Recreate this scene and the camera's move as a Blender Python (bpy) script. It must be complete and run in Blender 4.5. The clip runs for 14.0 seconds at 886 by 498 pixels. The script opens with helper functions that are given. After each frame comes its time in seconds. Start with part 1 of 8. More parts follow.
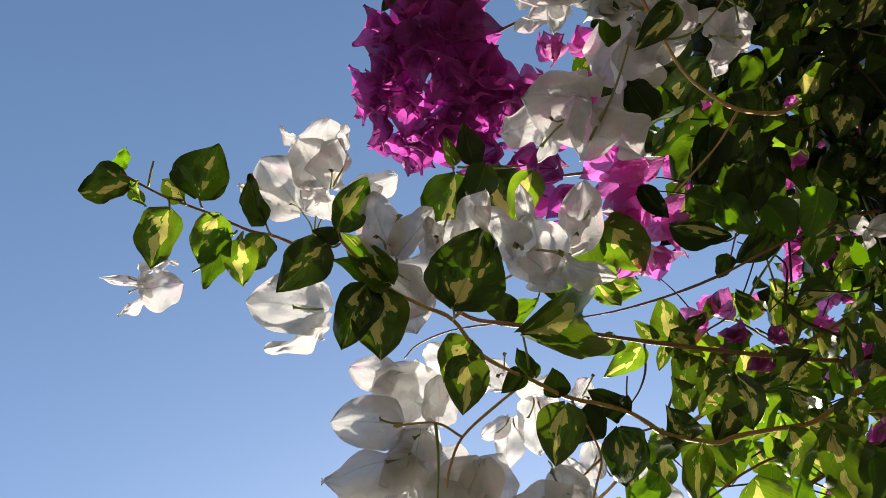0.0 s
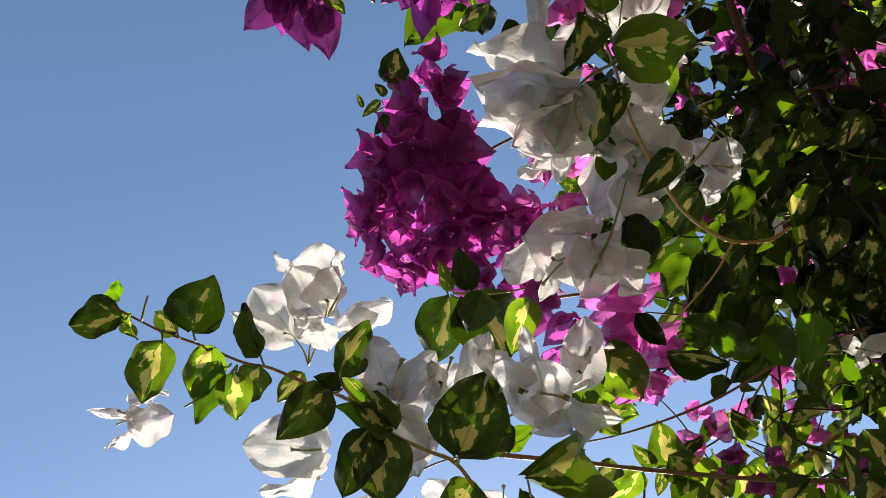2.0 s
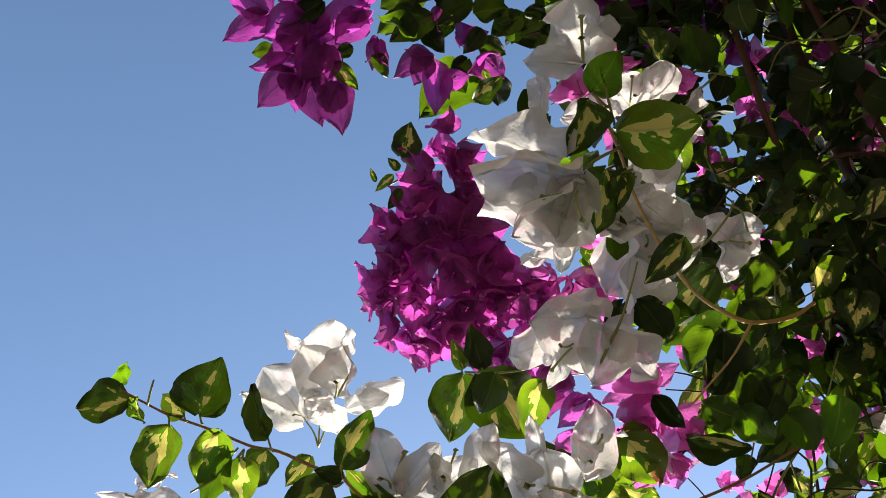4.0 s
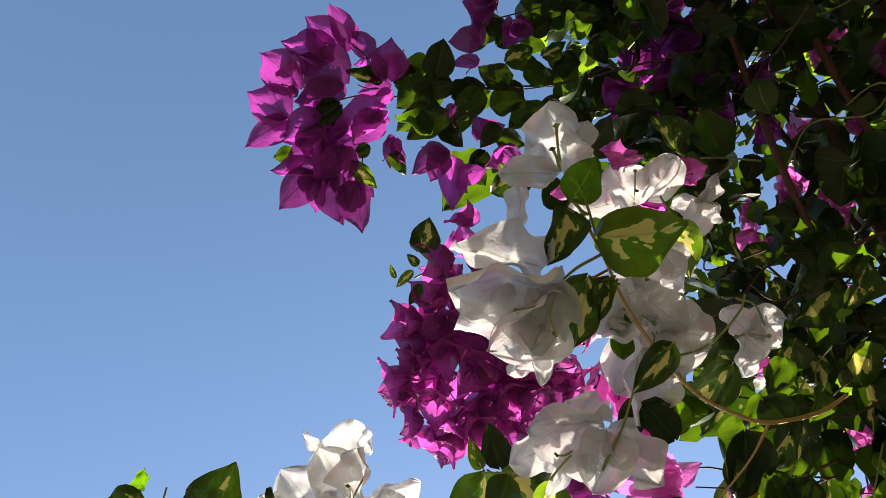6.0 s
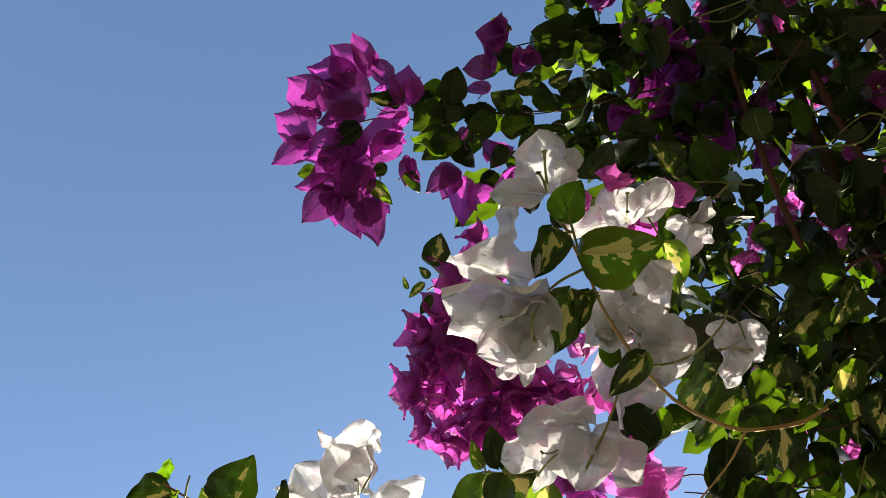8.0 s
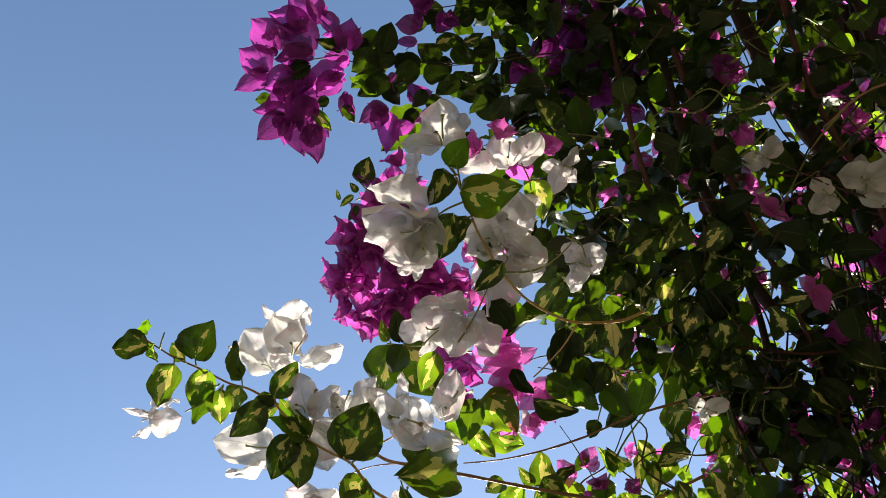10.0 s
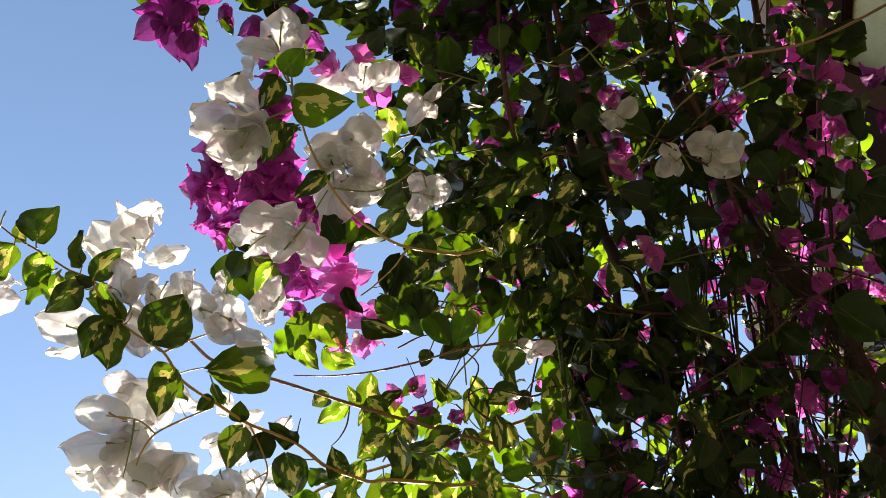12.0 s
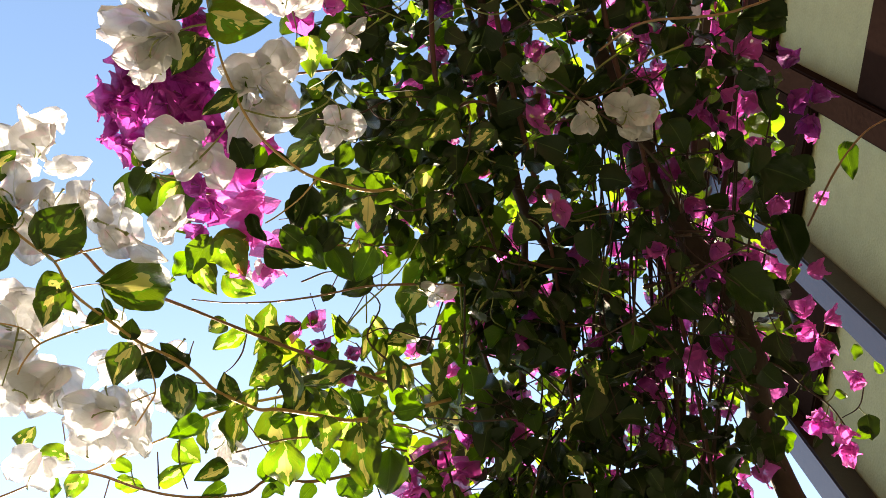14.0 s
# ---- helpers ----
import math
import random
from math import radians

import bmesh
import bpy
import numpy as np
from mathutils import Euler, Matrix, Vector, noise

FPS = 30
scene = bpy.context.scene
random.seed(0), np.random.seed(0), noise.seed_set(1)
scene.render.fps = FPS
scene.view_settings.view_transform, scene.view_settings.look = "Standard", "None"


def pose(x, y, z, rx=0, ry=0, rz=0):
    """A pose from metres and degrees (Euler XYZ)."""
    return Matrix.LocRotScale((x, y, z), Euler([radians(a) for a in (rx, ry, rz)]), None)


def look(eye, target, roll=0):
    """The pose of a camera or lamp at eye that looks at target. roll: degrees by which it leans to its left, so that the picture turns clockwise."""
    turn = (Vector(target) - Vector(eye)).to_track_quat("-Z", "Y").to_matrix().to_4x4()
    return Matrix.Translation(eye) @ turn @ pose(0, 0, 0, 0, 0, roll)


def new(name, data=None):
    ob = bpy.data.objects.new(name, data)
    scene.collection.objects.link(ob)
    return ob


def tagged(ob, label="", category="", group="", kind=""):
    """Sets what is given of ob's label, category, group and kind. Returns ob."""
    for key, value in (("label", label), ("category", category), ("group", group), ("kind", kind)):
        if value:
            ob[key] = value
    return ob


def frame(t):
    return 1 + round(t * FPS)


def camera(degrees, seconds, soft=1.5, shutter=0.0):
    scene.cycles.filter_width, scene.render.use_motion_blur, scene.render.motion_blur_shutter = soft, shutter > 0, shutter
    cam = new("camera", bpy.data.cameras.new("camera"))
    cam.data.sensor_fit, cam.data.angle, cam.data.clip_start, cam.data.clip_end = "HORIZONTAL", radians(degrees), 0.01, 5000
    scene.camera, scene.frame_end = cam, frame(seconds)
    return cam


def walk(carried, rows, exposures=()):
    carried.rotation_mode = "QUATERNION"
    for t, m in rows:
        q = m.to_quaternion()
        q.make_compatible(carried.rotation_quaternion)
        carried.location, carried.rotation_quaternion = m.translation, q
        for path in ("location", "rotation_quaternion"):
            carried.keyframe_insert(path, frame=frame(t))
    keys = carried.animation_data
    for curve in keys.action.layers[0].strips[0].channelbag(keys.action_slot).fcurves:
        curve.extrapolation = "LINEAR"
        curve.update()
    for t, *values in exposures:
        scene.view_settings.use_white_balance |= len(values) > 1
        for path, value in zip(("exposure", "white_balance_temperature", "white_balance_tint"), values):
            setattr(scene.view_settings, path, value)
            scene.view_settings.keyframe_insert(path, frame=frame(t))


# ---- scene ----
LENS = 51.99
cam = camera(LENS, 14.0, soft=0.32)
ROWS = (
    (0.0, 0.0001, -0.0000, 1.5001, 154.971, 7.576, 15.768),
    (0.5, -0.0005, -0.0084, 1.5041, 156.392, 8.178, 15.888),
    (1.0, 0.0007, -0.0128, 1.5081, 157.924, 8.445, 15.472),
    (1.5, -0.0022, -0.0332, 1.5160, 158.330, 9.355, 16.348),
    (2.0, -0.0038, -0.0317, 1.5185, 159.554, 9.316, 15.399),
    (2.5, -0.0107, -0.0443, 1.5209, 160.422, 10.069, 15.841),
    (3.0, -0.0124, -0.0406, 1.5205, 161.724, 9.773, 15.430),
    (3.2, -0.0099, -0.0400, 1.5223, 162.004, 9.528, 15.181),
    (5.5, 0.0705, -0.0459, 1.5356, 165.022, 2.446, 19.735),
    (6.0, 0.0716, -0.0464, 1.5325, 166.866, 2.116, 19.663),
    (6.5, 0.0766, -0.0461, 1.5321, 168.319, 1.488, 19.780),
    (7.0, 0.0774, -0.0421, 1.5310, 169.252, 1.089, 19.061),
    (7.2, 0.0801, -0.0420, 1.5278, 169.387, 0.638, 19.054),
    (9.3, 0.1066, -0.0775, 1.3808, 163.275, -0.205, 17.195),
    (9.5, 0.1102, -0.0842, 1.3623, 162.768, 0.477, 15.957),
    (10.0, 0.1216, -0.1045, 1.3214, 161.215, 2.512, 14.106),
    (10.5, 0.1408, -0.1061, 1.3056, 159.593, 2.469, 12.305),
    (11.0, 0.1658, -0.0910, 1.2993, 159.234, 2.394, 10.685),
    (11.5, 0.1919, -0.0744, 1.2916, 159.026, 2.085, 9.078),
    (12.0, 0.2140, -0.0573, 1.2826, 159.019, 2.377, 6.882),
    (12.5, 0.2218, -0.0509, 1.2802, 158.243, 3.263, 5.411),
    (13.0, 0.2233, -0.0474, 1.2785, 157.156, 3.695, 3.970),
    (13.5, 0.2297, -0.0439, 1.2797, 156.240, 4.343, 2.194),
    (14.0, 0.2263, -0.0431, 1.2756, 155.876, 4.931, 0.450),
)
walk(cam, [(t, pose(*m)) for t, *m in ROWS],
     exposures=[(0.0, 1.32, 6650, 8), (3.0, 1.54, 6650, 8), (6.5, 1.70, 6680, 8), (9.5, 1.63, 6750, 8), (11.0, 1.78, 7000, 9), (12.0, 2.02, 7150, 9), (12.8, 2.19, 7400, 8), (13.5, 2.32, 7500, 9), (14.0, 2.52, 7550, 9)])

# ---- daylight: a low sun behind the shrub and a clear sky ----
SUN_EL, SUN_AZ = 20.5, -6.0
world = bpy.data.worlds.new("sky")
scene.world = world
world.use_nodes = True
wn = world.node_tree
sky = wn.nodes.new("ShaderNodeTexSky")
sky.sky_type, sky.sun_disc = "NISHITA", False
sky.sun_elevation, sky.sun_rotation = radians(SUN_EL), radians(SUN_AZ)
sky.air_density, sky.dust_density, sky.ozone_density = 1.0, 0.9, 3.0
wn.links.new(sky.outputs[0], wn.nodes["Background"].inputs[0])
wn.nodes["Background"].inputs[1].default_value = 0.10
sun = new("sun", bpy.data.lights.new("sun", "SUN"))
sun.data.energy, sun.data.angle, sun.data.color = 5.0, radians(0.5), (1.0, 0.90, 0.76)
sun.matrix_world = look((0, 0, 0), (-math.sin(radians(SUN_AZ)) * math.cos(radians(SUN_EL)),
                                    -math.cos(radians(SUN_AZ)) * math.cos(radians(SUN_EL)), -math.sin(radians(SUN_EL))))


# ---- materials ----
def nodes(name):
    m = bpy.data.materials.new(name)
    m.use_nodes = True
    t = m.node_tree
    t.nodes.clear()
    out = t.nodes.new("ShaderNodeOutputMaterial")
    def add(kind, ins=(), operation="", data_type=""):
        n = t.nodes.new(kind)
        if operation:
            n.operation = operation
        if data_type:
            n.data_type = data_type
        for key, v in (ins.items() if ins else ()):
            if isinstance(v, bpy.types.NodeSocket):
                t.links.new(v, n.inputs[key])
            else:
                n.inputs[key].default_value = v
        return n
    return m, out, add, t


def math_node(add, op, a, b=0.0, c=0.0):
    return add("ShaderNodeMath", {0: a, 1: b, 2: c}, operation=op).outputs[0]


def mix_colour(add, fac, a, b):
    n = add("ShaderNodeMix", {0: fac, 6: a, 7: b}, data_type="RGBA")
    return n.outputs[2]


def rgb(r, g, b):
    return (r, g, b, 1.0)


def plain(name, colour, rough=0.6, scale=40.0, amount=0.35, bump=0.2, metal=0.0, shine=0.5):
    m, out, add, t = nodes(name)
    co = add("ShaderNodeTexCoord").outputs["Object"]
    n1 = add("ShaderNodeTexNoise", {"Vector": co, "Scale": scale, "Detail": 5.0})
    n2 = add("ShaderNodeTexNoise", {"Vector": co, "Scale": scale * 0.13, "Detail": 3.0})
    v = math_node(add, "MULTIPLY_ADD", n1.outputs[0], amount, math_node(add, "MULTIPLY_ADD", n2.outputs[0], amount, 1.0 - amount))
    col = add("ShaderNodeVectorMath", {0: colour[:3], "Scale": v}, operation="SCALE").outputs[0]
    bp = add("ShaderNodeBump", {"Strength": bump, "Distance": 0.003, "Height": n1.outputs[0]})
    b = add("ShaderNodeBsdfPrincipled", {"Base Color": col, "Roughness": rough, "Metallic": metal, "Specular IOR Level": shine, "Normal": bp.outputs[0]})
    t.links.new(b.outputs[0], out.inputs[0])
    return m


def blade(add, seed_gain=90.0):
    """Across (0 at the midrib, 1 at the edge), along, and a seed that differs from blade to blade."""
    uv = add("ShaderNodeTexCoord").outputs["UV"]
    sep = add("ShaderNodeSeparateXYZ", {0: uv})
    x = math_node(add, "MULTIPLY_ADD", sep.outputs[0], 2.0, -1.0)
    ax = math_node(add, "ABSOLUTE", x)
    rnd = math_node(add, "ADD", add("ShaderNodeObjectInfo").outputs["Random"], add("ShaderNodeNewGeometry").outputs["Random Per Island"])
    seed = math_node(add, "MULTIPLY", rnd, seed_gain)
    return x, ax, sep.outputs[1], rnd, seed


def leaf_material(name, cream=0.0, thin=0.24, green=(0.022, 0.055, 0.006), glow=(0.17, 0.36, 0.006), shine=0.35, glow_range=(0.30, 0.75), low=0.3):
    m, out, add, t = nodes(name)
    x, ax, y, rnd, seed = blade(add)
    co = add("ShaderNodeCombineXYZ", {0: math_node(add, "MULTIPLY", x, 1.2), 1: math_node(add, "MULTIPLY_ADD", y, 1.9, math_node(add, "MULTIPLY", ax, -0.5)), 2: seed}).outputs[0]
    nz = add("ShaderNodeTexNoise", {"Vector": co, "Scale": 1.9, "Detail": 2.0, "Roughness": 0.45}).outputs[0]
    fine = add("ShaderNodeTexNoise", {"Vector": co, "Scale": 14.0, "Detail": 4.0}).outputs[0]
    # pinnate veins
    vein = math_node(add, "SINE", math_node(add, "MULTIPLY", math_node(add, "MULTIPLY_ADD", ax, -0.42, y), 44.0))
    vein = math_node(add, "MAXIMUM", math_node(add, "MULTIPLY_ADD", vein, 2.2, -1.3), 0.0)
    rib = math_node(add, "LESS_THAN", ax, 0.035)
    tone = math_node(add, "MULTIPLY_ADD", fine, 0.5, math_node(add, "MULTIPLY_ADD", rnd, 0.35, 0.55))
    gcol = add("ShaderNodeVectorMath", {0: green, "Scale": tone}, operation="SCALE").outputs[0]
    tcol = add("ShaderNodeVectorMath", {0: glow, "Scale": tone}, operation="SCALE").outputs[0]
    if cream > 0:
        # a flame of cream along the midrib with a ragged edge, and a paler green rim round it
        edge = math_node(add, "MULTIPLY_ADD", nz, -4.2, math_node(add, "MULTIPLY_ADD", ax, 1.8, 1.87 - cream))
        end = math_node(add, "MULTIPLY_ADD", math_node(add, "ABSOLUTE", math_node(add, "SUBTRACT", y, 0.45)), 0.9, edge)
        mask = add("ShaderNodeMapRange", {0: end, 1: 0.15, 2: 0.12, 3: 0.0, 4: 1.0}).outputs[0]
        half = add("ShaderNodeMapRange", {0: end, 1: 0.66, 2: 0.52, 3: 0.0, 4: 0.75}).outputs[0]
        gcol = mix_colour(add, half, gcol, rgb(0.065, 0.150, 0.018))
        tcol = mix_colour(add, half, tcol, rgb(0.15, 0.40, 0.012))
        gcol = mix_colour(add, mask, gcol, rgb(0.66, 0.61, 0.23))
        tcol = mix_colour(add, mask, tcol, rgb(0.90, 0.82, 0.20))
    gcol = mix_colour(add, math_node(add, "MULTIPLY", rib, 0.5 if cream else 0.16), gcol, rgb(0.20, 0.30, 0.08))
    bump = add("ShaderNodeBump", {"Strength": 0.35, "Distance": 0.0008, "Height": math_node(add, "MULTIPLY_ADD", vein, -0.3, math_node(add, "MULTIPLY_ADD", fine, 0.6, math_node(add, "MULTIPLY", rib, -1.0)))}).outputs[0]
    b = add("ShaderNodeBsdfPrincipled", {"Base Color": gcol, "Roughness": 0.36, "Specular IOR Level": shine, "Normal": bump})
    tr = add("ShaderNodeBsdfTranslucent", {"Color": tcol, "Normal": bump})
    share = add("ShaderNodeMapRange", {0: math_node(add, "FRACT", math_node(add, "MULTIPLY", rnd, 7.3)), 1: glow_range[0], 2: glow_range[1], 3: thin * low, 4: thin * 1.25}).outputs[0]
    mx = add("ShaderNodeMixShader", {0: share, 1: b.outputs[0], 2: tr.outputs[0]})
    t.links.new(mx.outputs[0], out.inputs[0])
    return m


def bract_material(name, face, glow, vein_colour, thin=0.5, blush=None, spread=0.25, low=0.5, sheer=0.08):
    m, out, add, t = nodes(name)
    x, ax, y, rnd, seed = blade(add)
    co = add("ShaderNodeCombineXYZ", {0: x, 1: math_node(add, "MULTIPLY", y, 2.0), 2: seed}).outputs[0]
    crinkle = add("ShaderNodeTexNoise", {"Vector": co, "Scale": 5.0, "Detail": 6.0, "Roughness": 0.6}).outputs[0]
    stain = add("ShaderNodeTexNoise", {"Vector": co, "Scale": 1.3, "Detail": 2.0}).outputs[0]
    warp = math_node(add, "MULTIPLY_ADD", crinkle, 0.12, math_node(add, "MULTIPLY_ADD", ax, -0.55, y))
    side = math_node(add, "MAXIMUM", math_node(add, "MULTIPLY_ADD", math_node(add, "SINE", math_node(add, "MULTIPLY", warp, 34.0)), 5.0, -4.3), 0.0)
    rib = add("ShaderNodeMapRange", {0: ax, 1: 0.05, 2: 0.015, 3: 0.0, 4: 1.0}).outputs[0]
    rib = math_node(add, "MULTIPLY", rib, math_node(add, "SUBTRACT", 1.05, y))
    tone = math_node(add, "MULTIPLY_ADD", crinkle, spread, math_node(add, "MULTIPLY_ADD", rnd, spread * 0.6, 1.0 - spread * 0.85))
    fcol = add("ShaderNodeVectorMath", {0: face, "Scale": tone}, operation="SCALE").outputs[0]
    gcol = add("ShaderNodeVectorMath", {0: glow, "Scale": tone}, operation="SCALE").outputs[0]
    if blush:
        spot = add("ShaderNodeMapRange", {0: math_node(add, "MULTIPLY_ADD", rnd, 0.12, stain), 1: 0.70, 2: 0.86, 3: 0.0, 4: 0.6}).outputs[0]
        fcol = mix_colour(add, spot, fcol, rgb(*blush))
        gcol = mix_colour(add, spot, gcol, rgb(*blush))
    line = math_node(add, "MULTIPLY_ADD", side, 0.13, math_node(add, "MULTIPLY", rib, 0.75))
    fcol = mix_colour(add, line, fcol, rgb(*vein_colour))
    gcol = mix_colour(add, line, gcol, rgb(*vein_colour))
    bump = add("ShaderNodeBump", {"Strength": 0.6, "Distance": 0.0015, "Height": math_node(add, "MULTIPLY_ADD", line, -0.5, crinkle)}).outputs[0]
    b = add("ShaderNodeBsdfPrincipled", {"Base Color": fcol, "Roughness": 0.62, "Specular IOR Level": 0.25, "Normal": bump})
    tr = add("ShaderNodeBsdfTranslucent", {"Color": gcol, "Normal": bump})
    share = add("ShaderNodeMapRange", {0: math_node(add, "FRACT", math_node(add, "MULTIPLY", rnd, 7.3)), 1: 0.2, 2: 0.8, 3: thin * low, 4: thin * 1.2}).outputs[0]
    mx = add("ShaderNodeMixShader", {0: share, 1: b.outputs[0], 2: tr.outputs[0]})
    # papery: a little light passes straight through
    clear = add("ShaderNodeBsdfTransparent", {"Color": rgb(1.0, 0.97, 0.95)})
    mx = add("ShaderNodeMixShader", {0: sheer, 1: mx.outputs[0], 2: clear.outputs[0]})
    t.links.new(mx.outputs[0], out.inputs[0])
    return m


LEAF_CREAM = leaf_material("leaf_variegated", cream=0.14, thin=0.28, green=(0.026, 0.050, 0.007), glow=(0.21, 0.34, 0.012))
# variegated leaf with darker green and hardly any glow: shade painted into the blade
LEAF_CREAM_SHADED = leaf_material("leaf_variegated_shaded", cream=0.03, thin=0.06, green=(0.018, 0.036, 0.006))
LEAF_SOME = leaf_material("leaf_part_variegated", cream=-0.05)
LEAF_GREEN = leaf_material("leaf_green", thin=0.26, green=(0.012, 0.024, 0.005), glow=(0.16, 0.30, 0.008), shine=0.2, glow_range=(0.50, 0.95), low=0.05)
# brighter greens with more glow: sunlight painted into these two leaf materials
LEAF_LIT = leaf_material("leaf_green_sunlit", thin=0.36, green=(0.032, 0.070, 0.008), glow=(0.21, 0.36, 0.012), glow_range=(0.2, 0.7), low=0.2)
LEAF_BRIGHT = leaf_material("leaf_variegated_sunlit", cream=0.02, thin=0.27, green=(0.032, 0.070, 0.008), glow=(0.22, 0.36, 0.012), glow_range=(0.0, 0.5), low=0.6)
# leaf green again with little glow: painted shade for leaves out of the sun
LEAF_GREEN_SHADED = leaf_material("leaf_green_shaded", thin=0.07, green=(0.012, 0.024, 0.005), glow=(0.15, 0.29, 0.008), shine=0.24, glow_range=(0.5, 0.95), low=0.1)
LEAF_DRY = leaf_material("leaf_withered", thin=0.3, green=(0.30, 0.17, 0.03), glow=(0.55, 0.33, 0.04))
WHITE = bract_material("bract_white", (0.63, 0.635, 0.65), (0.66, 0.66, 0.675), (0.36, 0.38, 0.18), thin=0.34, blush=(0.84, 0.58, 0.70), spread=0.10, low=0.8, sheer=0.06)
PURPLE = bract_material("bract_magenta", (0.165, 0.019, 0.172), (0.49, 0.06, 0.44), (0.16, 0.01, 0.12), thin=0.35, spread=0.6, low=0.28, sheer=0.03)
PURPLE_SPRAY = bract_material("bract_light_magenta", (0.21, 0.03, 0.18), (0.62, 0.09, 0.50), (0.20, 0.015, 0.14), thin=0.42, spread=0.6, low=0.3, sheer=0.04)
PINK = bract_material("bract_pink", (0.42, 0.075, 0.33), (0.68, 0.13, 0.52), (0.45, 0.05, 0.28), thin=0.55, spread=0.45, low=0.5)
TUBE = plain("flower_tube", (0.25, 0.28, 0.11), 0.6, 300.0, 0.4, 0.2)
TUBE_PURPLE = plain("flower_tube_dark", (0.16, 0.04, 0.08), 0.6, 300.0, 0.4, 0.2)
TWIG = plain("twig_bark", (0.22, 0.115, 0.055), 0.5, 160.0, 0.6, 0.5)
TWIG_TAN = plain("tan_twig", (0.44, 0.27, 0.10), 0.45, 160.0, 0.5, 0.5)
TWIG_GREEN = plain("green_twig", (0.20, 0.22, 0.06), 0.5, 160.0, 0.5, 0.4)
BARK = plain("old_bark", (0.048, 0.027, 0.019), 0.8, 90.0, 0.7, 0.9)
RED_STEM = plain("reddish_stem", (0.085, 0.030, 0.020), 0.6, 120.0, 0.6, 0.7)
STUCCO = plain("cream_stucco", (0.265, 0.255, 0.135), 0.9, 130.0, 0.34, 1.0)
BLOCKER_WALL = plain("dark_blocker_wall", (0.07, 0.05, 0.036), 0.85, 40.0, 0.5, 0.6, shine=0.1)
TIMBER = plain("brown_painted_timber", (0.018, 0.010, 0.008), 0.85, 60.0, 0.45, 0.35, shine=0.0)
TIMBER_GLOSS = plain("brown_gloss_timber", (0.022, 0.011, 0.008), 0.22, 60.0, 0.45, 0.2, shine=0.6)
ROOF = plain("roof_tile_clay", (0.06, 0.035, 0.025), 0.8, 30.0, 0.5, 0.5)
EARTH = plain("dark_earth", (0.07, 0.07, 0.045), 0.95, 8.0, 0.5, 0.8)


# ---- building blocks ----
def mesh_of(name, verts, faces, uvs=None, mat=None, smooth=True):
    me = bpy.data.meshes.new(name)
    me.from_pydata([tuple(map(float, v)) for v in verts], [], [tuple(map(int, q)) for q in faces])
    if uvs is not None:
        layer = me.uv_layers.new(name="UVMap")
        idx = np.empty(len(me.loops), dtype=np.int32)
        me.loops.foreach_get("vertex_index", idx)
        layer.data.foreach_set("uv", np.asarray(uvs, dtype=np.float32)[idx].ravel())
    if mat:
        me.materials.append(mat)
    if smooth:
        me.polygons.foreach_set("use_smooth", [True] * len(me.polygons))
    me.update()
    return me


def hang(name, me, parent, m, label="", kind=""):
    """One mesh object under a thing or a part, at the world pose m."""
    ob = new(name, me)
    ob.parent = parent
    w = world_of[parent.name] if parent.name in world_of else Matrix()
    ob.matrix_parent_inverse = w.inverted()
    ob.matrix_basis = m
    world_of[ob.name] = m
    return tagged(ob, label, kind=kind)


world_of = {}


def thing(name, place, label, category, group="", kind=""):
    ob = new(name)
    ob.empty_display_size = 0.02
    ob.matrix_basis = Matrix.Translation(place)
    world_of[ob.name] = ob.matrix_basis.copy()
    return tagged(ob, label, category, group, kind)


OUTLINE_LEAF = ((0, 0.05, 0.14, 0.28, 0.44, 0.60, 0.76, 0.88, 0.95, 1.0), (0.03, 0.25, 0.42, 0.50, 0.50, 0.445, 0.325, 0.185, 0.075, 0.0))
OUTLINE_POINTED = ((0, 0.06, 0.16, 0.32, 0.50, 0.64, 0.76, 0.86, 0.94, 1.0), (0.08, 0.32, 0.46, 0.51, 0.475, 0.385, 0.265, 0.14, 0.045, 0.0))
OUTLINE_BROAD = ((0, 0.06, 0.16, 0.32, 0.50, 0.64, 0.76, 0.86, 0.94, 1.0), (0.08, 0.30, 0.44, 0.52, 0.51, 0.44, 0.32, 0.17, 0.055, 0.0))
OUTLINE_BRACT = ((0, 0.06, 0.16, 0.32, 0.50, 0.66, 0.80, 0.91, 0.97, 1.0), (0.08, 0.31, 0.45, 0.50, 0.505, 0.475, 0.39, 0.245, 0.11, 0.0))


